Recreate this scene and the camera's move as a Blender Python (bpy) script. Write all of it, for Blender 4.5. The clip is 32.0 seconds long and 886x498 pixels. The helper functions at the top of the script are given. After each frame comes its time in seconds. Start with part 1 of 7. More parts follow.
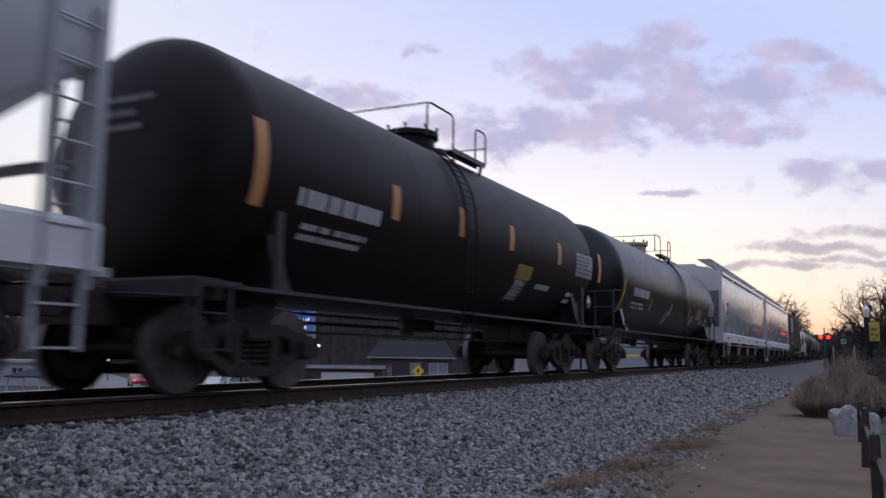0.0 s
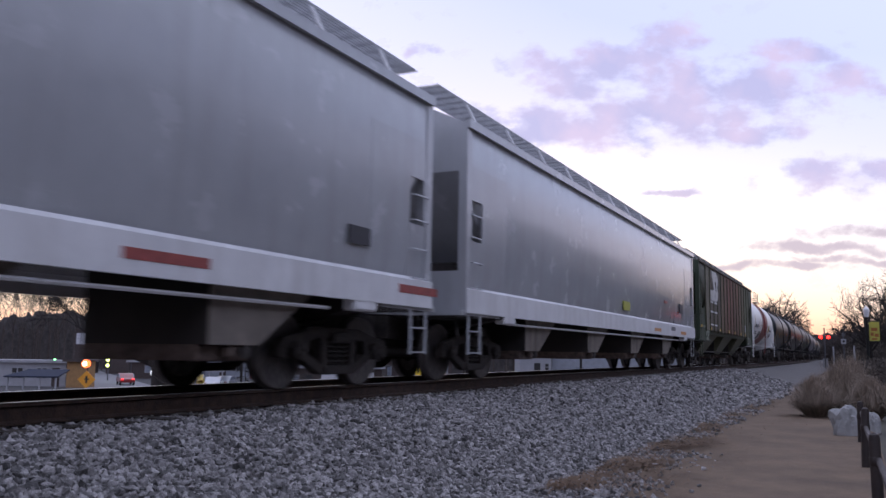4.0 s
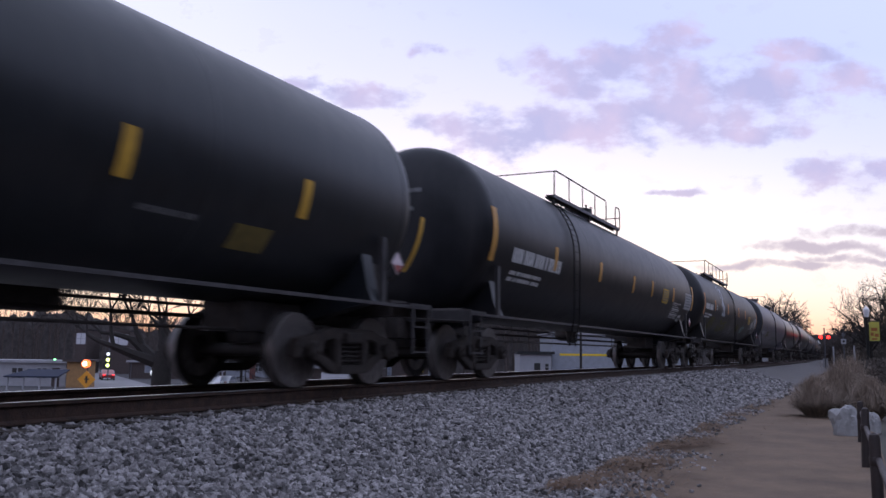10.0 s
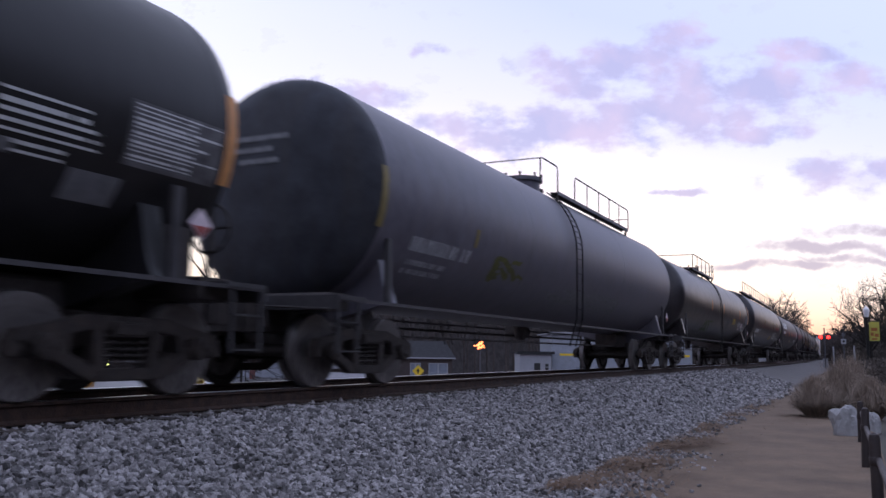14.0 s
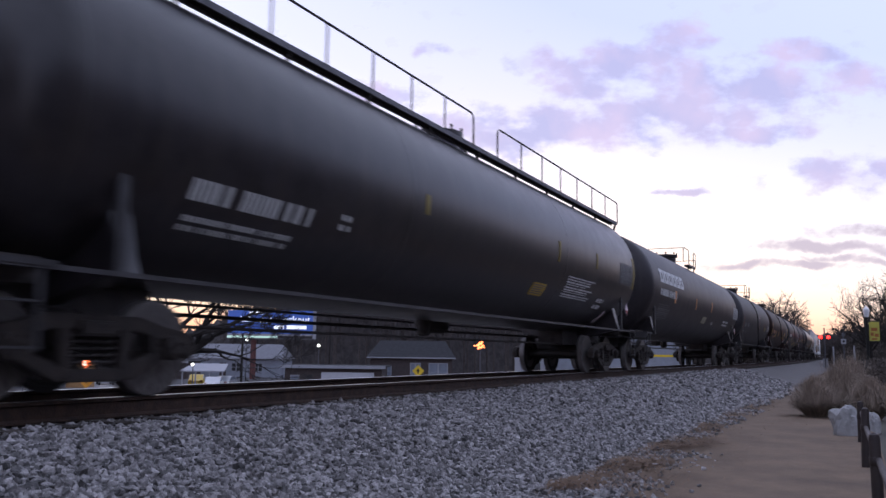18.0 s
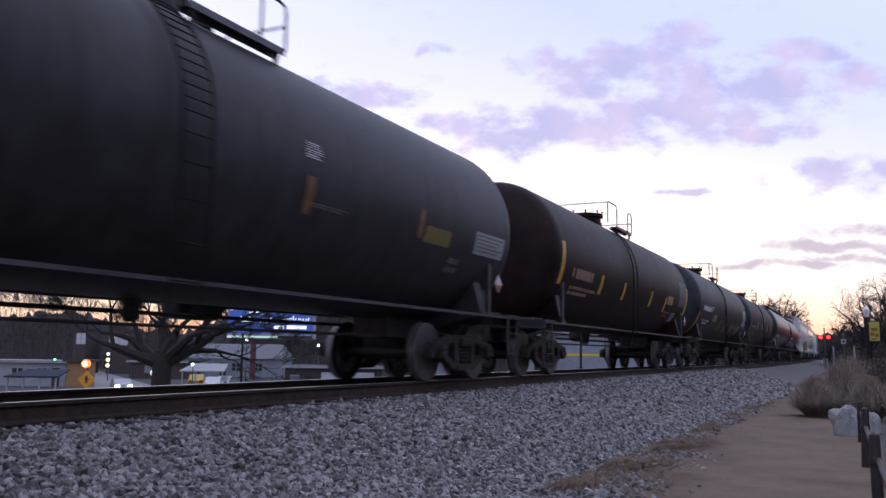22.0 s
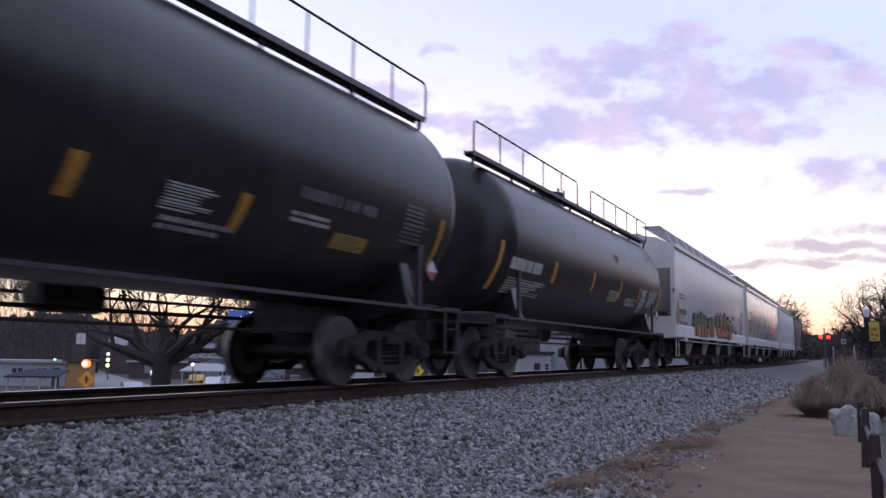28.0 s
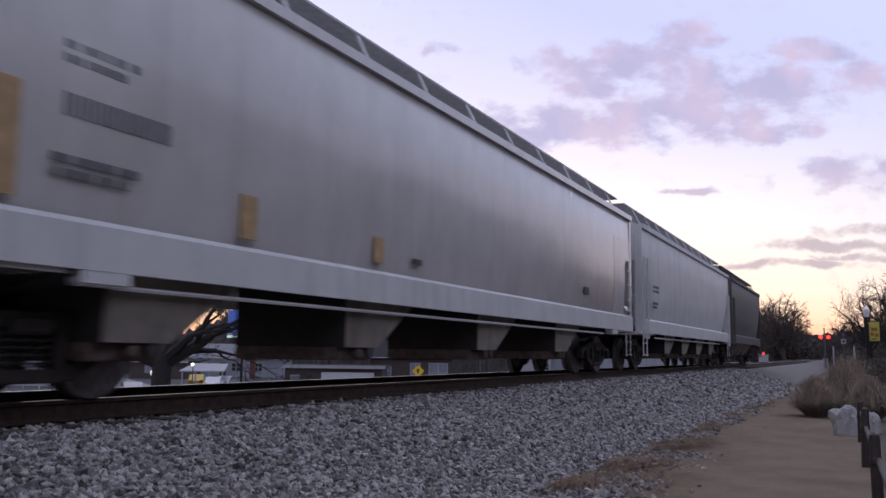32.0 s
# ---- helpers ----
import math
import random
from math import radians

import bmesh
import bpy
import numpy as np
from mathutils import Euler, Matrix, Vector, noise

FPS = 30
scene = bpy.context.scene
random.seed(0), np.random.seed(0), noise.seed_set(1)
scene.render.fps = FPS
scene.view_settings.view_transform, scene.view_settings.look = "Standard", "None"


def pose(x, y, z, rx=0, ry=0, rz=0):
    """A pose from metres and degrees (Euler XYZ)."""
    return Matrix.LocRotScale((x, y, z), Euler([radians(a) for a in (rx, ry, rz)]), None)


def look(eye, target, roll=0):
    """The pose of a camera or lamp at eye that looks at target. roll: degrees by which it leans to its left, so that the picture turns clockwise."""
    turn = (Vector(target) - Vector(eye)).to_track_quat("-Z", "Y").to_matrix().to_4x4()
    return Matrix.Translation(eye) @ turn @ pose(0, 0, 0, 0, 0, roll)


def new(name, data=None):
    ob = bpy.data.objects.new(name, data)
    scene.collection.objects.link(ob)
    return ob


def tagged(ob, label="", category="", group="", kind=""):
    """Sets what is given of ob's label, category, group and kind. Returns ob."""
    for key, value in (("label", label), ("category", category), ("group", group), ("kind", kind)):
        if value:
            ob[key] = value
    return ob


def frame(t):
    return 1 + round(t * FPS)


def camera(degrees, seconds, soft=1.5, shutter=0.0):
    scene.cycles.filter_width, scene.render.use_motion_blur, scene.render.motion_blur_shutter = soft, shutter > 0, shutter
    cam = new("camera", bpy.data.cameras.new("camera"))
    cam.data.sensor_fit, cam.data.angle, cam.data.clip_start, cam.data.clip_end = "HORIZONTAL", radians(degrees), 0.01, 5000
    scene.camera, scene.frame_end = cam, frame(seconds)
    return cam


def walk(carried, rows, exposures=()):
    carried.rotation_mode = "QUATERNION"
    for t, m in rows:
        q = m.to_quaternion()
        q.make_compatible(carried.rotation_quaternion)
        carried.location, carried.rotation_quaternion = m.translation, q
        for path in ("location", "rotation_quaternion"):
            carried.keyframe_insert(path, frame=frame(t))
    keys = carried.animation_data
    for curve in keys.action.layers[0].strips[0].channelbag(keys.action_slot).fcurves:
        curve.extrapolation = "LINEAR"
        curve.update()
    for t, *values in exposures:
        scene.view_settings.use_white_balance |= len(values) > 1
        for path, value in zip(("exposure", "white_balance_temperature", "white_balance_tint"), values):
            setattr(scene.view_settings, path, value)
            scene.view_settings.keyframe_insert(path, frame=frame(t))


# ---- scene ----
cam = camera(55.41, 32.0, soft=1.5, shutter=0.32)
EYE = (0.0, 0.0, 0.456)
_yaw, _pitch = radians(26.487), radians(6.968)
AIM = (-math.sin(_yaw) * math.cos(_pitch), math.cos(_yaw) * math.cos(_pitch), 0.456 + math.sin(_pitch))
VIEW = look(EYE, AIM, 0.756)
walk(cam, [(0, VIEW), (32.0, VIEW)], exposures=[
    (0, -0.27, 6600, 5), (1.0, -0.12, 6500, 8), (2.0, -0.02, 6450, 10), (3.5, 0.02, 6500, 10), (6.0, -0.16, 6800, 7), (7.0, 0.06, 6700, 10), (8.0, -0.16, 6450, 10), (9.0, -0.24, 6450, 10), (10.0, -0.1, 6400, 10),
    (11.0, -0.02, 6350, 10), (14.0, 0.0, 6350, 10), (25.0, 0.0, 6400, 10), (28.0, 0.03, 6500, 10), (30.0, 0.1, 6750, 10), (31.0, -0.09, 6850, 10), (32.0, -0.14, 6900, 10)])

# ---- track line and the train's run along it ----
TRACK_X = -7.053          # track centre beside the camera; rail top is z = 0


def track_x(y):
    return TRACK_X - max(0.0, y - 30.0) ** 2 / 9200.0


def run(t):
    """Metres that the train has gone at t seconds."""
    q = t / 16.0
    return 182.387 * q - 0.5726 * q ** 2 + 3.2555 * q ** 3 - 1.4674 * q ** 4


# ---- world: dusk sky after sunset, soft light ----
def make_world():
    w = bpy.data.worlds.new("dusk_sky")
    scene.world = w
    w.use_nodes = True
    nt = w.node_tree
    nt.nodes.clear()
    out = nt.nodes.new("ShaderNodeOutputWorld")
    sky = nt.nodes.new("ShaderNodeTexSky")
    sky.sky_type = 'NISHITA'
    sky.sun_disc = False
    sky.sun_elevation = radians(1.0)
    sky.sun_rotation = radians(-24)
    geo = nt.nodes.new("ShaderNodeTexCoord")
    sep = nt.nodes.new("ShaderNodeSeparateXYZ")
    nt.links.new(geo.outputs["Generated"], sep.inputs[0])
    ramp = nt.nodes.new("ShaderNodeValToRGB")
    lat = nt.nodes.new("ShaderNodeVectorMath")
    lat.operation = 'DOT_PRODUCT'
    lat.inputs[1].default_value = (0.895, 0.446, 0.0)
    nt.links.new(geo.outputs["Generated"], lat.inputs[0])
    tilt = nt.nodes.new("ShaderNodeMapRange")
    tilt.inputs["From Min"].default_value, tilt.inputs["From Max"].default_value = -0.5, 0.45
    tilt.inputs["To Min"].default_value, tilt.inputs["To Max"].default_value = 1.6, -0.5
    nt.links.new(lat.outputs["Value"], tilt.inputs["Value"])
    bend = nt.nodes.new("ShaderNodeMath")
    bend.operation = 'MULTIPLY'
    nt.links.new(sep.outputs["Z"], bend.inputs[0])
    nt.links.new(tilt.outputs["Result"], bend.inputs[1])
    keep = nt.nodes.new("ShaderNodeMath")
    keep.operation = 'SUBTRACT'
    keep.inputs[0].default_value = 1.0
    nt.links.new(bend.outputs[0], keep.inputs[1])
    high = nt.nodes.new("ShaderNodeMath")
    high.operation = 'MULTIPLY'
    nt.links.new(sep.outputs["Z"], high.inputs[0])
    nt.links.new(keep.outputs[0], high.inputs[1])
    nt.links.new(high.outputs[0], ramp.inputs["Fac"])
    stops = [(0.0, (1.0, 0.42, 0.28)), (0.025, (1.0, 0.62, 0.45)), (0.045, (1.0, 0.80, 0.66)), (0.075, (1.0, 0.91, 0.85)),
             (0.16, (0.93, 0.92, 1.03)), (0.25, (0.735, 0.76, 1.05)), (0.36, (0.565, 0.635, 1.05)), (0.6, (0.62, 0.69, 1.06))]
    el = ramp.color_ramp.elements
    while len(el) < len(stops):
        el.new(0.5)
    for e, (p, c) in zip(el, stops):
        e.position, e.color = p, (*c, 1)
    # the glow belongs to the sunset's side; elsewhere the horizon is a cool blue grey
    cool = nt.nodes.new("ShaderNodeValToRGB")
    nt.links.new(sep.outputs["Z"], cool.inputs["Fac"])
    cstops = [(0.0, (0.74, 0.56, 0.60)), (0.1, (0.70, 0.64, 0.86)), (0.3, (0.62, 0.69, 1.05)), (0.6, (0.69, 0.76, 1.08))]
    ce = cool.color_ramp.elements
    while len(ce) < len(cstops):
        ce.new(0.5)
    for e, (p, c) in zip(ce, cstops):
        e.position, e.color = p, (*c, 1)
    # warmer and brighter towards the set sun, along the track
    dot = nt.nodes.new("ShaderNodeVectorMath")
    dot.operation = 'DOT_PRODUCT'
    nt.links.new(geo.outputs["Generated"], dot.inputs[0])
    dot.inputs[1].default_value = (-0.485, 0.875, 0.0)
    side = nt.nodes.new("ShaderNodeMapRange")
    side.inputs["From Min"].default_value, side.inputs["From Max"].default_value = -0.3, 1.0
    side.inputs["To Min"].default_value, side.inputs["To Max"].default_value = 0.95, 1.0
    nt.links.new(dot.outputs["Value"], side.inputs["Value"])
    mul = nt.nodes.new("ShaderNodeVectorMath")
    mul.operation = 'SCALE'
    glow = nt.nodes.new("ShaderNodeMapRange")
    glow.interpolation_type = 'SMOOTHSTEP'
    glow.inputs["From Min"].default_value, glow.inputs["From Max"].default_value = 0.68, 0.95
    nt.links.new(dot.outputs["Value"], glow.inputs["Value"])
    both = nt.nodes.new("ShaderNodeMix")
    both.data_type = 'RGBA'
    nt.links.new(glow.outputs["Result"], both.inputs["Factor"])
    nt.links.new(cool.outputs["Color"], both.inputs["A"])
    nt.links.new(ramp.outputs["Color"], both.inputs["B"])
    nt.links.new(both.outputs["Result"], mul.inputs[0])
    nt.links.new(side.outputs["Result"], mul.inputs["Scale"])
    b1 = nt.nodes.new("ShaderNodeBackground")
    b1.inputs["Strength"].default_value = 1.12
    nt.links.new(mul.outputs[0], b1.inputs["Color"])
    b2 = nt.nodes.new("ShaderNodeBackground")
    b2.inputs["Strength"].default_value = 0.05
    nt.links.new(sky.outputs["Color"], b2.inputs["Color"])
    add = nt.nodes.new("ShaderNodeAddShader")
    nt.links.new(b1.outputs[0], add.inputs[0])
    nt.links.new(b2.outputs[0], add.inputs[1])
    nt.links.new(add.outputs[0], out.inputs["Surface"])


make_world()
sun = new("sun", bpy.data.lights.new("sun", 'SUN'))
sun.data.energy, sun.data.angle, sun.data.color = 0.10, radians(50), (1.0, 0.78, 0.62)
sun.matrix_world = look((0, 0, 50), (-0.42 * -60, 0.90 * -60, 30))


# ---- materials ----
def mat(name, color, rough=0.6, metal=0.0, vary=0.15, scale=6.0, bump=0.0, bump_scale=40.0, streak=0.0, streak_color=(0.1, 0.06, 0.04),
        emit=0.0, rnd=0.0, spec=0.5, dark=None, coat=0.0):
    m = bpy.data.materials.new(name)
    m.use_nodes = True
    nt = m.node_tree
    p = nt.nodes["Principled BSDF"]
    p.inputs["Roughness"].default_value, p.inputs["Metallic"].default_value = rough, metal
    p.inputs["Specular IOR Level"].default_value = spec
    p.inputs["Coat Weight"].default_value, p.inputs["Coat Roughness"].default_value = coat, 0.12
    tc = nt.nodes.new("ShaderNodeTexCoord")
    n1 = nt.nodes.new("ShaderNodeTexNoise")
    n1.inputs["Scale"].default_value, n1.inputs["Detail"].default_value, n1.inputs["Roughness"].default_value = scale, 8, 0.65
    nt.links.new(tc.outputs["Object"], n1.inputs["Vector"])
    mix = nt.nodes.new("ShaderNodeMix")
    mix.data_type = 'RGBA'
    lo = dark or tuple(max(0, c * (1 - vary * 1.6)) for c in color)
    hi = tuple(min(1, c * (1 + vary)) for c in color)
    mix.inputs["A"].default_value, mix.inputs["B"].default_value = (*lo, 1), (*hi, 1)
    mr = nt.nodes.new("ShaderNodeMapRange")
    mr.inputs["From Min"].default_value, mr.inputs["From Max"].default_value = 0.3, 0.7
    nt.links.new(n1.outputs["Fac"], mr.inputs["Value"])
    nt.links.new(mr.outputs["Result"], mix.inputs["Factor"])
    last = mix.outputs["Result"]
    if streak:
        mp = nt.nodes.new("ShaderNodeMapping")
        mp.inputs["Scale"].default_value = (3.0, 3.0, 0.28)
        nt.links.new(tc.outputs["Object"], mp.inputs["Vector"])
        n2 = nt.nodes.new("ShaderNodeTexNoise")
        n2.inputs["Scale"].default_value, n2.inputs["Detail"].default_value = 1.6, 9
        nt.links.new(mp.outputs[0], n2.inputs["Vector"])
        r2 = nt.nodes.new("ShaderNodeMapRange")
        r2.inputs["From Min"].default_value, r2.inputs["From Max"].default_value = 0.48, 0.75
        r2.inputs["To Max"].default_value = streak
        nt.links.new(n2.outputs["Fac"], r2.inputs["Value"])
        m2 = nt.nodes.new("ShaderNodeMix")
        m2.data_type = 'RGBA'
        m2.inputs["B"].default_value = (*streak_color, 1)
        nt.links.new(last, m2.inputs["A"])
        nt.links.new(r2.outputs["Result"], m2.inputs["Factor"])
        last = m2.outputs["Result"]
    if rnd:
        oi = nt.nodes.new("ShaderNodeObjectInfo")
        isl = nt.nodes.new("ShaderNodeNewGeometry")
        ad = nt.nodes.new("ShaderNodeMath")
        ad.operation = 'ADD'
        nt.links.new(oi.outputs["Random"], ad.inputs[0])
        nt.links.new(isl.outputs["Random Per Island"], ad.inputs[1])
        fr = nt.nodes.new("ShaderNodeMath")
        fr.operation = 'FRACT'
        nt.links.new(ad.outputs[0], fr.inputs[0])
        hs = nt.nodes.new("ShaderNodeHueSaturation")
        r3 = nt.nodes.new("ShaderNodeMapRange")
        r3.inputs["To Min"].default_value, r3.inputs["To Max"].default_value = 1 - rnd, 1 + rnd
        nt.links.new(fr.outputs[0], r3.inputs["Value"])
        nt.links.new(r3.outputs["Result"], hs.inputs["Value"])
        nt.links.new(last, hs.inputs["Color"])
        last = hs.outputs["Color"]
    nt.links.new(last, p.inputs["Base Color"])
    rr = nt.nodes.new("ShaderNodeMapRange")
    rr.inputs["To Min"].default_value, rr.inputs["To Max"].default_value = max(0.02, rough - 0.10), min(1, rough + 0.12)
    nt.links.new(n1.outputs["Fac"], rr.inputs["Value"])
    nt.links.new(rr.outputs["Result"], p.inputs["Roughness"])
    if bump:
        n3 = nt.nodes.new("ShaderNodeTexNoise")
        n3.inputs["Scale"].default_value, n3.inputs["Detail"].default_value = bump_scale, 6
        nt.links.new(tc.outputs["Object"], n3.inputs["Vector"])
        bp = nt.nodes.new("ShaderNodeBump")
        bp.inputs["Strength"].default_value, bp.inputs["Distance"].default_value = bump, 0.02
        nt.links.new(n3.outputs["Fac"], bp.inputs["Height"])
        nt.links.new(bp.outputs["Normal"], p.inputs["Normal"])
    if emit:
        p.inputs["Emission Color"].default_value, p.inputs["Emission Strength"].default_value = (*color, 1), emit
    return m


M_steel = mat("rusty_steel", (0.045, 0.036, 0.033), 0.75, 0.0, 0.4, 9, 0.5, 60)
M_truck = mat("grimy_cast_steel", (0.034, 0.025, 0.021), 0.8, 0.0, 0.45, 7, 0.5, 50)
M_wheel = mat("wheel_steel", (0.024, 0.019, 0.017), 0.65, 0.1, 0.3, 9)
M_rim = mat("worn_wheel_rim", (0.17, 0.155, 0.15), 0.42, 0.5, 0.3, 9)
M_railtop = mat("polished_rail_head", (0.75, 0.75, 0.78), 0.38, 1.0, 0.08, 20)
M_rail = mat("rusty_rail_web", (0.050, 0.027, 0.018), 0.85, 0, 0.4, 8, 0.4, 50)
M_tie = mat("weathered_tie_wood", (0.07, 0.055, 0.045), 0.9, 0, 0.4, 10, 0.6, 40, rnd=0.3)
M_stone = mat("grey_granite_ballast", (0.268, 0.250, 0.246), 0.85, 0, 0.4, 24, 0.5, 90, rnd=0.75)
M_bed = mat("ballast_bed", (0.158, 0.145, 0.141), 0.95, 0, 0.55, 26, 1.0, 34)
M_sand = mat("sandy_path", (0.176, 0.121, 0.080), 0.95, 0, 0.22, 1.6, 0.7, 34)
M_field = mat("far_ground", (0.095, 0.085, 0.065), 0.95, 0, 0.35, 0.3, 0.3, 5)
M_road = mat("asphalt", (0.065, 0.063, 0.066), 0.85, 0, 0.2, 2, 0.3, 60, spec=0.2)
M_black = mat("black_tank_paint", (0.0150, 0.0100, 0.0098), 0.48, 0, 0.3, 2.5, 0.05, 12, streak=0.35, streak_color=(0.016, 0.011, 0.010), spec=0.16)
M_ladder = mat("black_ladder_paint", (0.007, 0.0065, 0.007), 0.7, 0, 0.3, 8, spec=0.2)
M_walk = mat("galvanised_walkway_edge", (0.15, 0.145, 0.16), 0.6, 0.2, 0.3, 6)
M_sillrail = mat("worn_side_rail", (0.065, 0.060, 0.064), 0.5, 0.2, 0.3, 5)
M_datapanel = mat("worn_data_panel", (0.11, 0.105, 0.11), 0.6, 0, 0.45, 6)
M_endpost = mat("worn_end_post", (0.040, 0.037, 0.040), 0.55, 0.1, 0.35, 5)
M_stencil = mat("white_stencil", (0.62, 0.62, 0.62), 0.6, 0, 0.15, 12)
M_yellow = mat("yellow_reflective", (0.62, 0.36, 0.05), 0.45, 0, 0.12, 10)
M_orange = mat("faded_orange_reflective", (0.60, 0.28, 0.10), 0.5, 0, 0.15, 10)


# ---- mesh building ----
class Geo:
    def __init__(self):
        self.v, self.f = [], []

    def quad_box(self, x0, x1, y0, y1, z0, z1):
        n = len(self.v)
        self.v += [(x, y, z) for z in (z0, z1) for x, y in ((x0, y0), (x1, y0), (x1, y1), (x0, y1))]
        self.f += [[n + i for i in q] for q in ((3, 2, 1, 0), (4, 5, 6, 7), (0, 1, 5, 4), (1, 2, 6, 5), (2, 3, 7, 6), (3, 0, 4, 7))]
        return self

    def beam(self, a, b, w, h):
        """A square bar from a to b, w wide and h high."""
        a, b = Vector(a), Vector(b)
        d = (b - a).normalized()
        up = Vector((0, 0, 1)) if abs(d.z) < 0.95 else Vector((1, 0, 0))
        s = d.cross(up).normalized() * (w / 2)
        u = s.cross(d).normalized() * (h / 2)
        n = len(self.v)
        for p in (a, b):
            self.v += [tuple(p + s + u), tuple(p - s + u), tuple(p - s - u), tuple(p + s - u)]
        self.f += [[n, n + 1, n + 2, n + 3], [n + 7, n + 6, n + 5, n + 4]] + [[n + i, n + 4 + i, n + 4 + (i + 1) % 4, n + (i + 1) % 4] for i in range(4)]
        return self

    def rod(self, pts, r, seg=8):
        """A round bar along points."""
        pts = [Vector(p) for p in pts]
        n0 = len(self.v)
        for i, p in enumerate(pts):
            d = (pts[min(i + 1, len(pts) - 1)] - pts[max(i - 1, 0)]).normalized()
            up = Vector((0, 0, 1)) if abs(d.z) < 0.9 else Vector((1, 0, 0))
            s = d.cross(up).normalized()
            u = s.cross(d)
            rad = r[i] if isinstance(r, (list, tuple)) else r
            self.v += [tuple(p + (s * math.cos(2 * math.pi * k / seg) + u * math.sin(2 * math.pi * k / seg)) * rad) for k in range(seg)]
        for i in range(len(pts) - 1):
            for k in range(seg):
                a, b = n0 + i * seg + k, n0 + i * seg + (k + 1) % seg
                self.f.append([a, a + seg, b + seg, b])
        self.f.append([n0 + k for k in range(seg)])
        e = n0 + (len(pts) - 1) * seg
        self.f.append([e + k for k in reversed(range(seg))])
        return self

    def lathe_y(self, prof, cx, cz, seg=48):
        """Turns (y, radius) pairs round the axis along y."""
        n0 = len(self.v)
        for y, r in prof:
            self.v += [(cx + r * math.cos(2 * math.pi * k / seg), y, cz + r * math.sin(2 * math.pi * k / seg)) for k in range(seg)]
        for i in range(len(prof) - 1):
            for k in range(seg):
                a, b = n0 + i * seg + k, n0 + i * seg + (k + 1) % seg
                self.f.append([a, a + seg, b + seg, b])
        self.f.append([n0 + k for k in range(seg)])
        e = n0 + (len(prof) - 1) * seg
        self.f.append([e + k for k in reversed(range(seg))])
        return self

    def lathe_x(self, prof, cy, cz, seg=32):
        n1 = len(self.v)
        self.lathe_y(prof, 0, 0, seg)
        self.v[n1:] = [(y, cy - x, cz + z) for x, y, z in self.v[n1:]]
        return self

    def lathe_z(self, prof, cx, cy, seg=24):
        n1 = len(self.v)
        self.lathe_y(prof, 0, 0, seg)
        self.v[n1:] = [(cx + x, cy - z, y) for x, y, z in self.v[n1:]]
        return self

    def prism_x(self, poly, x0, x1):
        """A (y, z) outline pushed from x0 to x1."""
        n, k = len(self.v), len(poly)
        self.v += [(x0, y, z) for y, z in poly] + [(x1, y, z) for y, z in poly]
        self.f += [[n + i for i in reversed(range(k))], [n + k + i for i in range(k)]]
        self.f += [[n + i, n + (i + 1) % k, n + k + (i + 1) % k, n + k + i] for i in range(k)]
        return self

    def prism_y(self, poly, y0, y1):
        """An (x, z) outline pushed from y0 to y1."""
        n, k = len(self.v), len(poly)
        self.v += [(x, y0, z) for x, z in poly] + [(x, y1, z) for x, z in poly]
        self.f += [[n + i for i in range(k)], [n + k + i for i in reversed(range(k))]]
        self.f += [[n + (i + 1) % k, n + i, n + k + i, n + k + (i + 1) % k] for i in range(k)]
        return self

    def patch(self, cz, r, y0, y1, a0, a1, side=1, n=5, t=0.006):
        """A thin curved plate on the side of a tank: angles in degrees above the middle."""
        n0 = len(self.v)
        for i in range(n + 1):
            a = radians(a0 + (a1 - a0) * i / n)
            for rr in (r, r + t):
                for y in (y0, y1):
                    self.v.append((side * rr * math.cos(a), y, cz + rr * math.sin(a)))
        for i in range(n):
            a = n0 + 4 * i
            self.f += [[a + 2, a + 3, a + 7, a + 6], [a, a + 4, a + 5, a + 1], [a, a + 2, a + 6, a + 4], [a + 1, a + 5, a + 7, a + 3]]
        self.f += [[n0, n0 + 1, n0 + 3, n0 + 2], [n0 + 4 * n, n0 + 4 * n + 2, n0 + 4 * n + 3, n0 + 4 * n + 1]]
        return self

    def mesh(self, name, material, bevel=0.0, smooth=True):
        me = bpy.data.meshes.new(name)
        me.from_pydata(self.v, [], self.f)
        bm = bmesh.new()
        bm.from_mesh(me)
        bmesh.ops.recalc_face_normals(bm, faces=bm.faces)
        if bevel:
            bmesh.ops.bevel(bm, geom=[e for e in bm.edges if e.is_manifold and e.calc_face_angle(0) > 0.6], offset=bevel, segments=2, affect='EDGES', clamp_overlap=True)
        for f in bm.faces:
            f.smooth = smooth
        bm.to_mesh(me)
        bm.free()
        if smooth:
            me.set_sharp_from_angle(angle=radians(35))
        me.materials.append(material)
        return me


def part(name, g, material, parent, label="", m=None, bevel=0.0, smooth=True):
    me = g.mesh(name, material, bevel, smooth) if isinstance(g, Geo) else g
    ob = new(name, me)
    ob.parent = parent
    if m is not None:
        ob.matrix_basis = m
    if label:
        ob["label"] = label
    return ob


def thing(name, label, category, group="", kind="", g=None, material=None, bevel=0.0, m=None):
    ob = new(name, g.mesh(name, material, bevel) if g else None)
    if m is not None:
        ob.matrix_basis = m
    return tagged(ob, label, category, group, kind)


MOVING = []      # train cars and their place in the train
AXLES = []
CACHE = {}


def cached(key, make):
    if key not in CACHE:
        CACHE[key] = make()
    return CACHE[key]


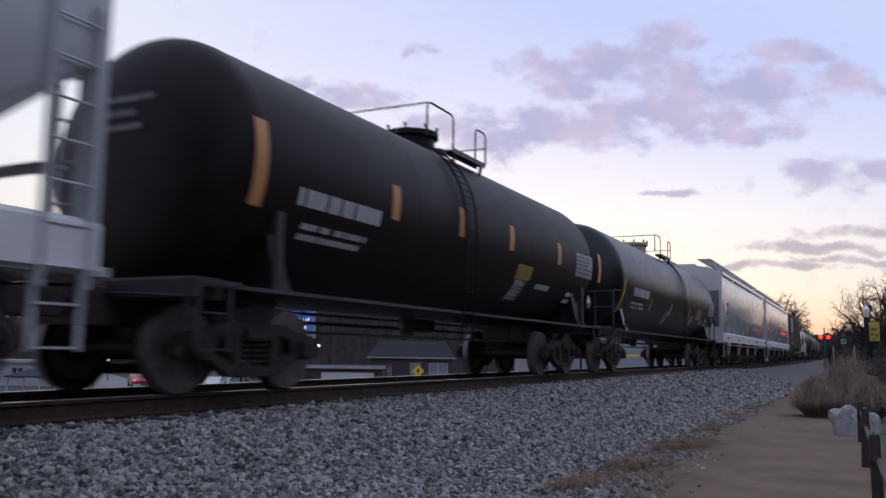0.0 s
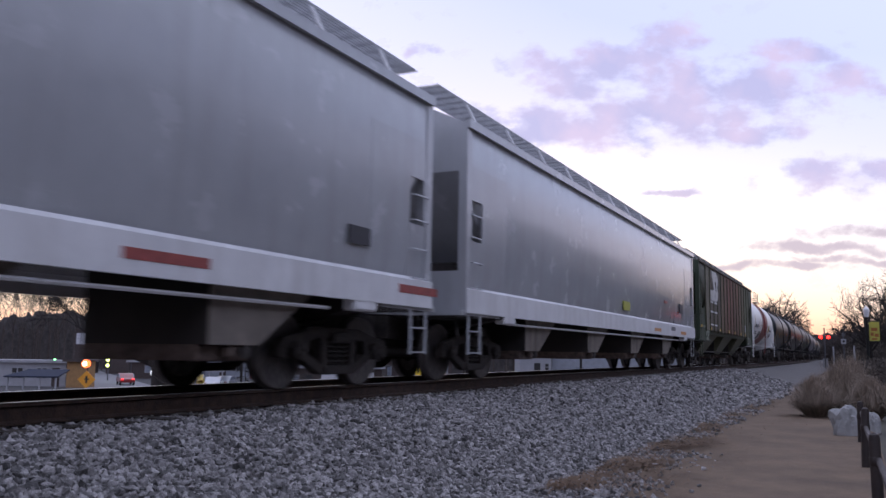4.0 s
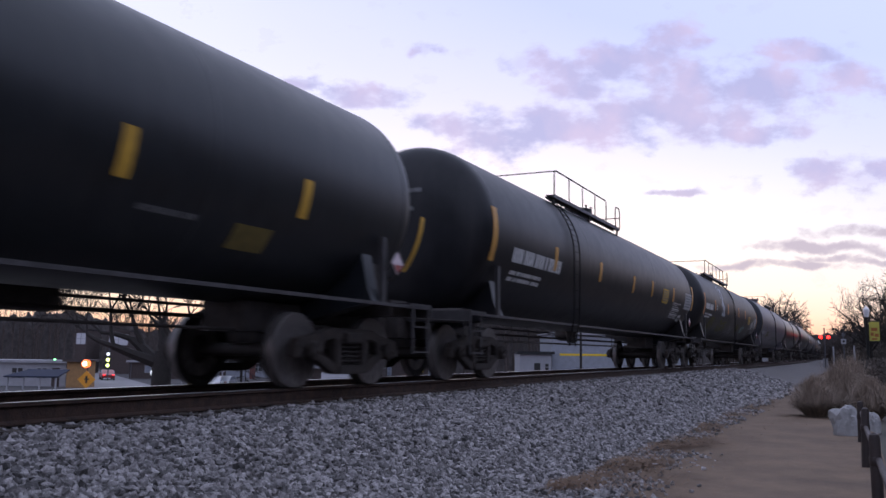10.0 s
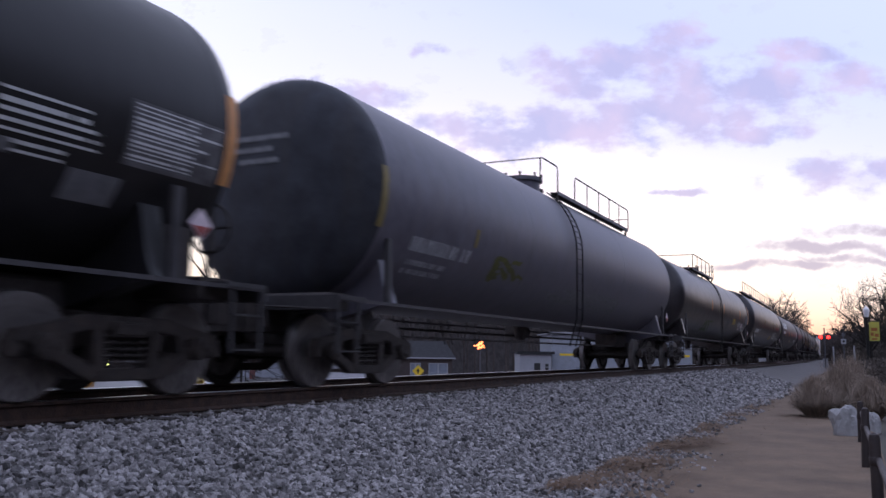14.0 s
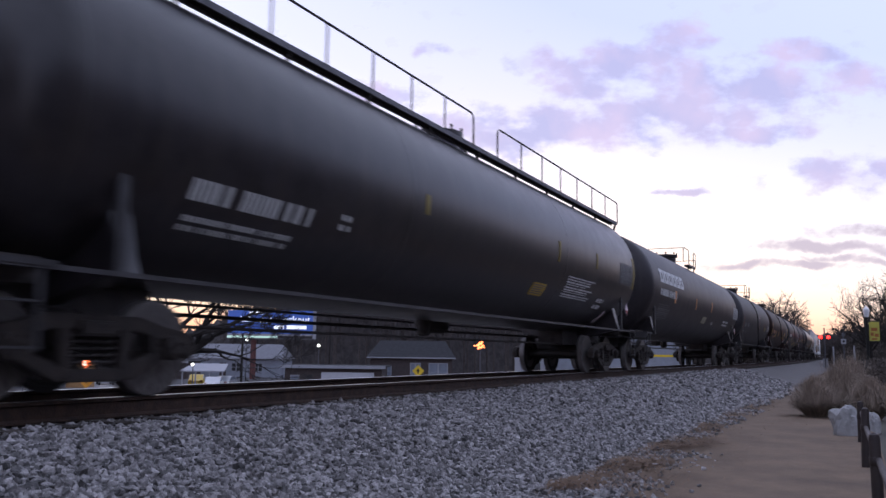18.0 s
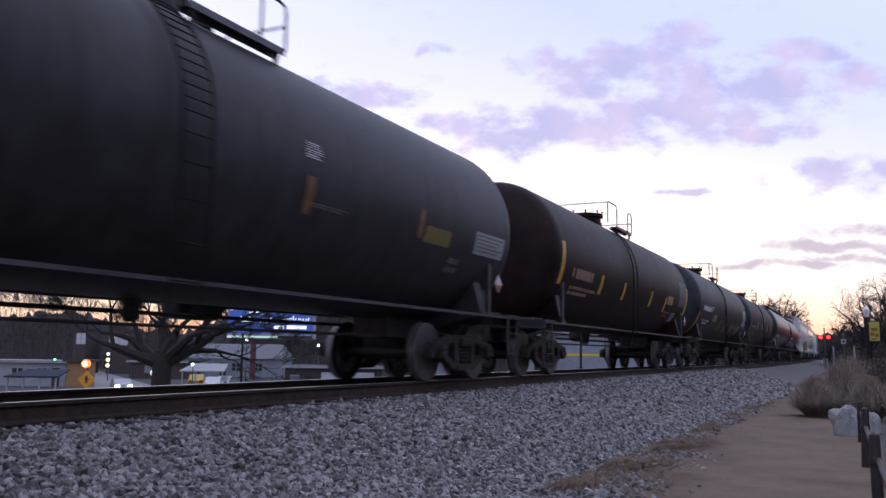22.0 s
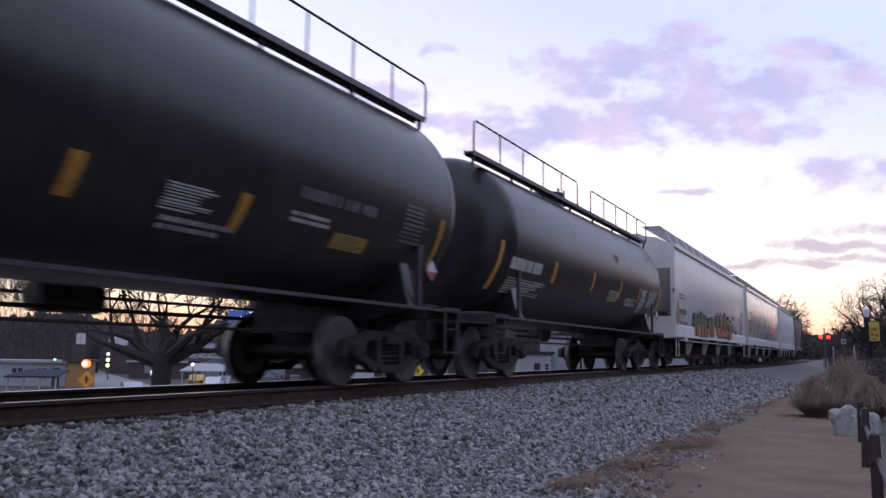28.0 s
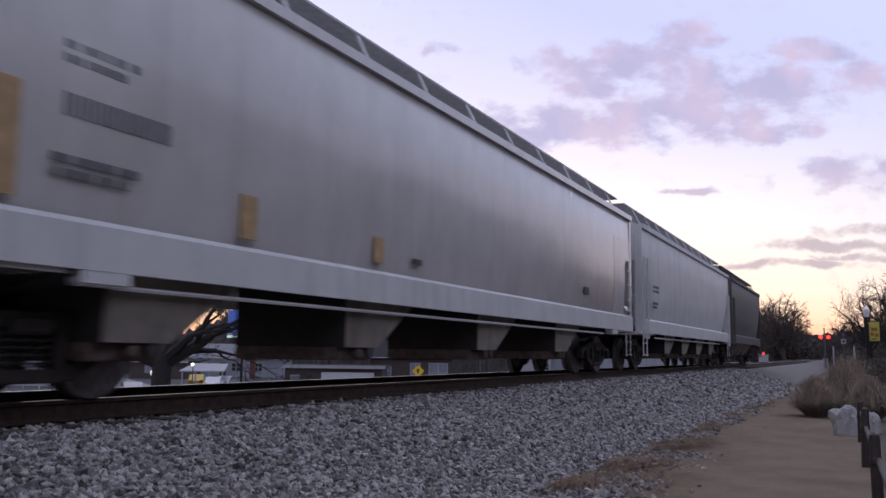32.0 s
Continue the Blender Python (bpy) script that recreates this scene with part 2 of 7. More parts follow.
# ---- ground, track bed, rails ----
def ground_z(dx):
    """Height of the ground dx metres right of the track's centre line."""
    pts = [(-4000, -4.2), (-20, -4.2), (-12, -2.9), (-6.5, -1.3), (-5, -1.06), (4.15, -1.0), (4000, -1.0)]
    for (a, za), (b, zb) in zip(pts, pts[1:]):
        if dx <= b:
            return za + (zb - za) * (dx - a) / (b - a)
    return -1.0


def make_ground():
    xs = [-4000, -400, -120, -60, -30, -20, -12, -6.5, -5, -3, 0, 3, 4.15, 6, 8, 12, 20, 40, 120, 400, 4000]
    ys = [-4000, -300, -60, -10, 0, 10, 20, 30, 45, 60, 80, 100, 130, 170, 220, 280, 350, 450, 600, 900, 1600, 4000]
    g = Geo()
    for y in ys:
        c = track_x(min(y, 450))
        for x in xs:
            g.v.append((c + x, y, ground_z(x)))
    n = len(xs)
    g.f = [[j * n + i, j * n + i + 1, (j + 1) * n + i + 1, (j + 1) * n + i] for j in range(len(ys) - 1) for i in range(n - 1)]
    thing("ground", "dry brown winter ground along the railway", "ground", kind="structure", g=g, material=M_field)


BED = [(-4.2, -1.05), (-1.9, -0.30), (-1.45, -0.24), (1.45, -0.24), (1.75, -0.27), (4.15, -0.985), (4.35, -1.02)]


def bed_z(dx):
    for (a, za), (b, zb) in zip(BED, BED[1:]):
        if a <= dx <= b:
            return za + (zb - za) * (dx - a) / (b - a)
    return -1.0


Y_STEPS = [-120, -60, -20, 0, 10, 20, 30, 40, 50, 60, 75, 90, 110, 130, 160, 200, 250, 300, 360, 430, 500, 600]


def sweep(prof, ys=Y_STEPS, close=False, xoff=0.0):
    g = Geo()
    for y in ys:
        c = track_x(y) + xoff
        g.v += [(c + x, y, z) for x, z in prof]
    n = len(prof)
    m = n if close else n - 1
    for j in range(len(ys) - 1):
        g.f += [[j * n + i, j * n + (i + 1) % n, (j + 1) * n + (i + 1) % n, (j + 1) * n + i] for i in range(m)]
    return g


def make_track():
    bed = thing("ballast_bed", "grey crushed stone railway embankment", "ballast", kind="structure", g=sweep(BED), material=M_bed)
    for s in (-1, 1):
        c = s * 0.7525
        prof = [(-.075, -.185), (.075, -.185), (.075, -.172), (.012, -.15), (.010, -.045), (.036, -.035), (.036, -.004), (-.036, -.004),
                (-.036, -.035), (-.010, -.045), (-.012, -.15), (-.075, -.172)]
        rail = thing("rail", "rusty steel rail with a polished head", "rail", group="rails of the track", kind="structure",
                     g=sweep([(c + x, z) for x, z in prof], close=True), material=M_rail)
        part("running_surface", sweep([(c - .034, -.003), (c - .030, .0), (c + .030, .0), (c + .034, -.003)]), M_railtop, rail, "shiny worn rail head")
    # ties
    tie = Geo().quad_box(-1.3, 1.3, -.115, .115, -.42, -.187).mesh("tie", M_tie, 0.012)
    track = thing("railway_ties", "weathered dark wooden railway ties in gravel", "ties", kind="structure")
    y = -12.0
    while y < 130:
        part("tie", tie, M_tie, track, m=pose(track_x(y), y, 0, 0, 0, random.uniform(-.6, .6)))
        y += 0.53


def make_stones():
    rng = np.random.default_rng(7)
    t = (1 + 5 ** .5) / 2
    base = np.array([(-1, t, 0), (1, t, 0), (-1, -t, 0), (1, -t, 0), (0, -1, t), (0, 1, t), (0, -1, -t), (0, 1, -t), (t, 0, -1), (t, 0, 1), (-t, 0, -1), (-t, 0, 1)]) / 1.9
    tri = np.array([(0, 11, 5), (0, 5, 1), (0, 1, 7), (0, 7, 10), (0, 10, 11), (1, 5, 9), (5, 11, 4), (11, 10, 2), (10, 7, 6), (7, 1, 8), (3, 9, 4), (3, 4, 2),
                    (3, 2, 6), (3, 6, 8), (3, 8, 9), (4, 9, 5), (2, 4, 11), (6, 2, 10), (8, 6, 7), (9, 8, 1)])
    V, F = [], []
    k = 0
    for y0, y1, dx0, dx1, dens, size in ((2.2, 8, .6, 5.3, 860, .025), (8, 14, .6, 5.4, 760, .0255), (14, 24, .6, 4.65, 420, .031), (24, 45, .6, 4.5, 120, .048), (-3, 2.2, .6, 4.4, 60, .04),
                                         (2, 30, -.6, .6, 60, .035), (2.2, 16, .88, 1.5, 900, .030), (16, 30, .88, 1.5, 350, .04)):
        n = int((y1 - y0) * (dx1 - dx0) * dens)
        ys, ds = rng.uniform(y0, y1, n), rng.uniform(dx0, dx1, n)
        # ragged toe: fewer stones far out on the sand
        edge = 4.16 + .5 * np.exp(-((ys - 9.3) / 2.2) ** 2) + .3 * np.sin(ys * 1.7) + .2 * np.sin(ys * 4.1)
        keep = rng.random(n) < np.exp(-np.maximum(0, ds - edge + .12) * 5.5)
        keep &= ~((np.abs(np.abs(ds) - .7525) < .11))
        for y, d in zip(ys[keep], ds[keep]):
            s = size * rng.uniform(.6, 1.5)
            v = base * (1 + rng.uniform(-.46, .46, (12, 1))) * (s * np.array([rng.uniform(.8, 1.4), rng.uniform(.8, 1.4), rng.uniform(.6, 1.0)]))
            a, b = rng.uniform(0, 6.28, 2)
            rz = np.array([[np.cos(a), -np.sin(a), 0], [np.sin(a), np.cos(a), 0], [0, 0, 1]])
            ry = np.array([[np.cos(b), 0, np.sin(b)], [0, 1, 0], [-np.sin(b), 0, np.cos(b)]])
            z = max(bed_z(d), -.958 + .03 * noise.noise(Vector((d * .9, y * .5, 0)))) if d > 3.9 else bed_z(d)
            V.append(v @ (rz @ ry).T + (track_x(y) + d, y, z + s * rng.uniform(-.1, .55)))
            F.append(tri + 12 * k)
            k += 1
    me = bpy.data.meshes.new("ballast_stones")
    V, F = np.concatenate(V), np.concatenate(F)
    me.vertices.add(len(V))
    me.vertices.foreach_set("co", V.ravel())
    me.loops.add(F.size)
    me.loops.foreach_set("vertex_index", F.ravel())
    me.polygons.add(len(F))
    me.polygons.foreach_set("loop_start", np.arange(0, F.size, 3))
    me.polygons.foreach_set("use_smooth", np.zeros(len(F), dtype=bool))
    me.update(calc_edges=True)
    me.materials.append(M_stone)
    tagged(new("ballast_stones", me), "loose grey crushed granite ballast stones", "gravel", kind="stuff")


def make_path():
    """The sandy footpath beside the stones, a little uneven."""
    g = Geo()
    xs = [3.6 + .35 * i for i in range(12)]
    ys = [-60 + .5 * j for j in range(313)]
    for y in ys:
        for x in xs:
            h = -1.0 + .045 + .012 * noise.noise(Vector((x * .9, y * .5, 0))) - (.12 if x > 7.3 else 0)
            g.v.append((track_x(y) + x, y, h))
    n = len(xs)
    g.f = [[j * n + i, j * n + i + 1, (j + 1) * n + i + 1, (j + 1) * n + i] for j in range(len(ys) - 1) for i in range(n - 1)]
    thing("path", "tan sandy footpath with scattered dry grass", "path", kind="structure", g=g, material=M_sand)


make_ground()
make_track()
make_stones()
make_path()


# ---- running gear, shared by all cars ----
def wheel_mesh():
    prof = [(-.068, .13), (-.068, .36), (-.05, .40), (-.068, .42), (-.068, .457), (.045, .462), (.062, .482), (.075, .482), (.075, .42), (.05, .40), (.045, .36), (.03, .2), (.08, .15), (.08, .10)]
    return Geo().lathe_x([(x, r) for x, r in prof], 0, 0, 36).mesh("wheel", M_wheel)


def rim_mesh():
    return Geo().lathe_x([(-.0695, .405), (-.071, .425), (-.071, .452), (-.066, .4585), (.044, .4635), (.044, .455)], 0, 0, 36).mesh("rim", M_rim)


def axle_mesh():
    g = Geo().lathe_x([(-1.08, .07), (-.85, .07), (-.82, .1), (-.6, .1), (-.5, .085), (.5, .085), (.6, .1), (.82, .1), (.85, .07), (1.08, .07)], 0, 0, 16)
    return g.mesh("wheelset", M_wheel)


def cap_mesh():
    g = Geo().lathe_x([(1.0, .115), (1.12, .115), (1.13, .10), (1.13, .03)], 0, 0, 14)
    for k in range(3):
        a = 2.1 * k
        g.quad_box(1.13, 1.15, .06 * math.cos(a) - .02, .06 * math.cos(a) + .02, .06 * math.sin(a) - .02, .06 * math.sin(a) + .02)
    return g.mesh("bearing_cap", M_truck)


def side_frame_mesh():
    g = Geo()
    x0, x1 = .93, 1.06
    top = [(-1.22, .50), (-1.16, .60), (-.80, .66), (-.50, .74), (.50, .74), (.80, .66), (1.16, .60), (1.22, .50), (1.05, .49), (.72, .55), (.42, .61), (-.42, .61), (-.72, .55), (-1.05, .49)]
    g.prism_x(top, x0, x1)
    for s in (-1, 1):
        g.prism_x([(s * 1.08, .50), (s * .90, .52), (s * .30, .27), (s * .30, .16), (s * .42, .17)], x0, x1)
        g.prism_x([(s * .36, .20), (s * .24, .20), (s * .27, .62), (s * .40, .62)], x0, x1 + .01)
        g.prism_x([(s * 1.22, .52), (s * 1.22, .38), (s * 1.10, .36), (s * 1.06, .48)], x0, x1)
        g.prism_x([(s * .60, .60), (s * .74, .58), (s * .72, .36), (s * .66, .34)], x0, x1)
    g.prism_x([(-.32, .16), (.32, .16), (.32, .27), (-.32, .27)], x0 - .03, x1 + .02)
    return g.mesh("side_frame", M_truck, 0.012)


def spring_mesh():
    pts = [(.055 * math.cos(k * .9), .055 * math.sin(k * .9), k * .0085) for k in range(40)]
    return Geo().rod(pts, .014, 5).mesh("coil_spring", M_steel)


def bolster_mesh():
    g = Geo().prism_y([(-1.12, .56), (-1.12, .68), (-.5, .80), (.5, .80), (1.12, .68), (1.12, .56), (.6, .44), (-.6, .44)], -.2, .2)
    g.quad_box(-.95, .95, -.62, -.55, .33, .43)
    g.quad_box(-.95, .95, .55, .62, .33, .43)
    return g.mesh("truck_bolster", M_truck, 0.015)


def add_trucks(car, ys):
    for y in ys:
        b = part("truck_bolster", cached("bolster", bolster_mesh), M_truck, car, "grimy cast steel truck bolster", pose(0, y, 0))
        for s in (0, 180):
            part("side_frame", cached("frame", side_frame_mesh), M_truck, b, m=pose(0, 0, 0, 0, 0, s))
            for k in (-.16, 0, .16):
                part("coil_spring", cached("spring", spring_mesh), M_truck, b, m=pose(1.0 if s == 0 else -1.0, k, .27))
        for d in (-.889, .889):
            ax = part("wheelset", cached("axle", axle_mesh), M_wheel, car, "steel wheelset", pose(0, y + d, .457))
            for s in (-1, 1):
                w = part("wheel", cached("wheel", wheel_mesh), M_wheel, ax, m=pose(s * .7525, 0, 0, 0, 0, 0 if s < 0 else 180))
                part("rim", cached("rim", rim_mesh), M_rim, w, "worn grey wheel rim")
                part("bearing_cap", cached("cap", cap_mesh), M_wheel, ax, m=pose(0, 0, 0, 0, 0, 0 if s > 0 else 180))
            AXLES.append((ax, y + d, car))


def coupler_mesh():
    g = Geo().quad_box(-.07, .07, -.75, -.2, .80, .95)
    g.quad_box(-.16, .10, -.24, .02, .74, 1.01)
    g.quad_box(-.16, -.05, .0, .12, .76, .99)
    return g.mesh("coupler", M_steel, 0.02)


def add_couplers(car, half):
    for s in (1, -1):
        part("coupler", cached("coupler", coupler_mesh), M_steel, car, m=pose(0, s * (half - .06), 0, 0, 0, 0 if s > 0 else 180))
        hose = Geo().rod([(.35 * s, s * (half - .55), .85), (.36 * s, s * (half - .35), .6), (.3 * s, s * (half - .15), .42), (.2 * s, s * half, .45)], .02, 6)
        part("air_hose", hose, M_steel, car, "black rubber air hose")
        lift = Geo().rod([(-1.4, s * (half - .62), .95), (-.3, s * (half - .62), 1.0), (0, s * (half - .5), 1.05), (.3, s * (half - .62), 1.0), (1.4, s * (half - .62), .95), (1.45, s * (half - .62), .7)], .016, 6)
        part("uncoupling_lever", lift, M_steel, car)


def place_car(car, front, rear):
    MOVING.append((car, (front + rear) / 2))


def ladder(parent, x0, x1, y0, y1, z0, z1, n, material, axis):
    """Two stiles and n rungs, flat against a side ('x') or an end ('y')."""
    g = Geo()
    for p, q in (((x0, y0), (x0, y0)), ((x1, y1), (x1, y1))):
        g.beam((p[0], p[1], z0), (q[0], q[1], z1), .03, .06)
    for i in range(n):
        z = z0 + (z1 - z0) * (i + .5) / n
        g.rod([(x0, y0, z), (x1, y1, z)], .012, 6)
    return part("ladder", g, material, parent, "steel ladder")


def glyphs(rr, stroke, done, y0, y1, z0, z1, w):
    """A run of plain upright bars, as wide as the lettering that they stand for: stroke() lays one bar, done() closes a pair."""
    y = y0
    while y + w * .6 < y1:
        b = min(y1, y + w)
        gg = Geo()
        if rr.random() < .3:
            stroke(gg, y, y + (b - y) * .62, z0, z1)
        else:
            stroke(gg, y, y + (b - y) * .40, z0, z1)
            stroke(gg, y + (b - y) * .56, b, z0, z1)
        done(gg)
        y += w * (1.22 if rr.random() < .85 else 1.9)


# ---- tank cars ----
def tank_car(front, rear, paint, label, R=1.5, CZ=2.62, stripes=(), stripe_mat=None, platform="short", rail_mat=None, marks=(), plates=(), band=None, group="tank cars of the train",
             end_mat=None, sill_mat=None, dome=1, gap=1.1, shift=0.0, end_rail=0, plat=(-1.3, 1.3), dome_mat=None, dome_h=0.0, scrawl=(), sill_off=False, nose=0.0, tail=.15, hd=.52, ladder_y=None, shield=False):
    L = rear - front
    half = L / 2
    e = half - gap
    sill_mat = sill_mat or M_steel
    rail_mat = rail_mat or M_steel
    car = thing("tank_car", label, "tank car", group)
    prof = []
    for i in range(13):
        u = i / 12
        a = math.pi / 2 * u
        prof.append((-e + hd * (1 - math.cos(a) ** .8), max(.02, R * math.sin(a) ** .54)))
    prof[0] = (-e, .02)
    body = [(y + nose, r) for y, r in prof] + [(-e * .5, R), (0, R), (e * .5, R)] + [(tail - y, r) for y, r in reversed(prof)]
    part("tank", Geo().lathe_y(body, 0, CZ, 72), paint, car)
    if end_mat:
        # the domed heads are painted apart from the shell
        part("tank_head", Geo().lathe_y([(y + nose - .004, r + .004) for y, r in prof], 0, CZ, 72), end_mat, car, "dark blue-green tank head")
        part("tank_head", Geo().lathe_y([(tail - y + .004, r + .004) for y, r in reversed(prof)], 0, CZ, 72), end_mat, car, "dark blue-green tank head")
    if shield:
        # half-height steel plates before the heads, with a brake valve beside the front one
        for y in (-e + nose - .07, e + tail + .07):
            part("head_shield", Geo().prism_y([(-1.30, 1.14), (1.30, 1.14), (1.44, 1.5), (1.47, 2.1), (1.36, 2.66), (.95, 2.80), (-.95, 2.80), (-1.36, 2.66), (-1.47, 2.1), (-1.44, 1.5)], y - .015, y + .015), paint, car, "pale half-height head shield", bevel=.006)
            for x in (-.7, .7):
                part("shield_stiffener", Geo().quad_box(x - .05, x + .05, y - .07, y + .07, 1.12, 2.5), paint, car)
        part("brake_valve", Geo().lathe_y([(-half + 1.5, .08), (-half + 1.52, .20), (-half + 1.9, .20), (-half + 1.95, .12), (-half + 2.2, .12), (-half + 2.22, .05)], 1.2, 1.36, 14).quad_box(1.08, 1.34, -half + 1.55, -half + 1.8, 1.12, 1.3), paint, car, "pale brake valve and cylinder")
    # weld seams round the shell
    for y in (-e + nose + hd + .02, -e * .36, e * .36, e + tail - hd - .02):
        part("weld_seam", Geo().lathe_y([(y - .03, R - .004), (y - .02, R + .0015), (y + .02, R + .0015), (y + .03, R - .004)], 0, CZ, 72), paint, car)
    if band:
        y0, y1, bm_ = band
        part("painted_band", Geo().lathe_y([(y0, R - .01), (y0, R + .007), (y1, R + .007), (y1, R - .01)], 0, CZ, 72), bm_, car, "dark red painted band")
    zs = 1.07
    for s in (-1, 1):
        None if sill_off else part("side_sill", Geo().quad_box(s * 1.46 - .045, s * 1.46 + .02, -half + .7, half - .7, zs + .004, zs + .022).quad_box(s * 1.46 + .004, s * 1.46 + .02, -half + .7, half - .7, zs - .02, zs + .004), sill_mat if sill_mat is not M_steel else M_sillrail, car, "long thin steel side rail")
        stub = Geo().prism_y([(-.32, .68), (-.32, 1.05), (-.22, 1.12), (.22, 1.12), (.32, 1.05), (.32, .68)], s * (half - .42), s * (half - 3.4))
        part("stub_sill", stub, M_steel, car)
        ty = s * (half - 2.09)
        sad = Geo().prism_y([(-1.2, 1.9), (-1.35, 1.25), (-1.42, 1.1), (-.4, .84), (.4, .84), (1.42, 1.1), (1.35, 1.25), (1.2, 1.9), (.8, 1.45), (0, 1.22), (-.8, 1.45)], ty - .12, ty + .12)
        part("saddle", sad, sill_mat if sill_mat is not M_steel else paint, car)
        ep = Geo().quad_box(-1.49, 1.49, s * (half - 1.0) - .3, s * (half - 1.0) + .3, zs + .0, zs + .05)
        ep.quad_box(-1.49, 1.49, s * (half - .7) - .02, s * (half - .7) + .02, zs - .12, zs + .05)
        part("end_platform", ep, sill_mat if sill_mat is not M_steel else M_endpost, car, "steel end walkway")
        for x in (-1.42, 1.42):
            hr = Geo()
            if end_rail:
                hr.rod([(x, s * (half - 1.9), zs + .03), (x, s * (half - 1.9), 2.0), (x * .985, s * (half - 1.86), 2.08), (x, s * (half - 1.2), 2.1), (x, s * (half - .72), 2.08), (x, s * (half - .72), zs)], .022, 6)
            else:
                hr.beam((x, s * (half - 1.95), zs), (x, s * (half - 1.95), 1.95), .12, .05)
            part("end_handrail", hr, sill_mat if sill_mat is not M_steel else M_endpost, car)
            step = Geo()
            xx = x * 1.028
            for dy in (-.22, .22):
                step.beam((xx, s * (half - .95) + dy, zs), (xx, s * (half - .95) + dy, .42), .05, .02)
            for z in (.45, .80):
                step.beam((xx, s * (half - .95) - .22, z), (xx, s * (half - .95) + .22, z), .06, .02)
            part("sill_step", step, sill_mat if sill_mat is not M_steel else M_endpost, car)
        if end_rail:
            # cross rail behind the end platform
            cr = Geo()
            for x in (-.95, .95):
                cr.rod([(x, s * (half - .72), zs), (x, s * (half - .72), 2.05)], .02, 6)
            for z in (1.65, 2.05):
                cr.rod([(-1.42, s * (half - .72), z), (1.42, s * (half - .72), z)], .018, 6)
            part("end_railing", cr, sill_mat, car, "thin steel end railing")
        for x in ((-1, 1) if s > 0 else ()):
            yd = s * (half - 1.72)
            dm = part("hazard_placard", Geo().prism_x([(yd - .15, 1.62), (yd, 1.47), (yd + .15, 1.62), (yd, 1.77)], x * 1.50, x * 1.515), M_pink, car, "faded pink diamond hazard placard")
            part("placard_colour", Geo().prism_x([(yd - .11, 1.60), (yd, 1.49), (yd + .11, 1.60)], x * 1.516, x * 1.522), M_redink, dm, "red lower half")
        part("draft_bracket", Geo().prism_x([(s * (half - 1.35), .95), (s * (half - .75), .95), (s * (half - .9), 1.17), (s * (half - 1.35), 1.17)], -1.2, 1.2), M_steel, car)
    # stencils on the front head
    def head_y(x, z):
        rr = min(.999, math.hypot(x, z - CZ) / R)
        a = math.asin(min(1, rr ** (1 / .54)))
        return -e + nose + hd * (1 - math.cos(a) ** .8)
    hg = Geo()
    for i, (x0, x1) in enumerate(((-.55, .35), (-.55, .1), (-.45, .2))):
        z = CZ + .62 - .16 * i
        y = min(head_y(x0, z), head_y(x1, z), head_y(0, z)) - .012
        hg.quad_box(x0, x1, y, y + .06, z, z + .07)
    part("stencil_marking", hg, M_dim, car, "pale stencilled lettering bars")
    # brake wheel and gear at the rear end
    part("brake_wheel", Geo().rod([(.75 + .27 * math.cos(k * .3927), half - .75, 1.75 + .27 * math.sin(k * .3927)) for k in range(17)], .018, 6).beam((.48, half - .75, 1.75), (1.02, half - .75, 1.75), .03, .02)
         .beam((.75, half - .75, 1.2), (.75, half - .75, 2.02), .06, .03), M_steel, car)
    part("brake_gear", Geo().quad_box(-.75, .55, half - 1.75, half - 1.35, 1.12, 1.52).quad_box(.62, 1.2, half - 1.85, half - 1.5, 1.12, 1.62).lathe_y([(half - 2.2, .05), (half - 2.18, .15), (half - 1.5, .15), (half - 1.48, .05)], 1.05, 1.3, 12), M_steel, car, "grimy brake cylinder and levers")
    part("brake_pipe", Geo().rod([(-.35, -half + 1, .86), (-.35, half - 1, .86)], .028, 6), M_steel, car)
    part("brake_pipe", Geo().rod([(.2, -half + 3, .70), (.2, half - 3, .70)], .022, 6), M_steel, car)
    part("brake_reservoir", Geo().lathe_y([(1.5, .05), (1.53, .17), (2.4, .17), (2.43, .05)], -.85, 1.0, 16), M_steel, car)
    part("outlet_valve", Geo().lathe_z([(.74, .08), (.78, .12), (.9, .12), (1.25, .2)], -.1, .2, 16), M_steel, car)
    # manway and platform
    top = CZ + R
    d0 = shift
    if dome:
        part("manway", Geo().lathe_z([(top - .12, .44 * dome), (top + .20 + dome_h, .43 * dome), (top + .22 + dome_h, .50 * dome), (top + .31 + dome_h, .50 * dome), (top + .34 + dome_h, .3)], 0, d0, 28), dome_mat or (band[2] if band else paint), car)
    if dome:
        # hinged lid bar, bolts and a relief valve on the manway
        zl = top + .34 + dome_h
        part("lid_bar", Geo().beam((0, d0 - .52, zl - .10), (0, d0 + .58, zl - .10), .07, .06), dome_mat or M_steel, car)
        for k in range(8):
            q = k * .7854 + .3
            part("lid_bolt", cached("bolt", lambda: Geo().lathe_z([(-.10, .022), (.05, .022), (.06, .034), (.09, .034)], 0, 0, 6).mesh("lid_bolt", M_steel)), M_steel, car,
                 m=pose(.47 * dome * math.cos(q), d0 + .47 * dome * math.sin(q), zl - .03))
        part("relief_valve", Geo().lathe_z([(top - .08, .10), (top + .12, .10), (top + .13, .14), (top + .20, .14), (top + .24, .05)], .1, d0 + .85, 14), M_steel, car)
    # walkway beside the manway, raised clear of the shell
    zp = top - .13
    p0, p1 = plat
    deck0 = p0 if (platform == "long" or p0 < d0 - 2) else max(p0, d0 - .30)
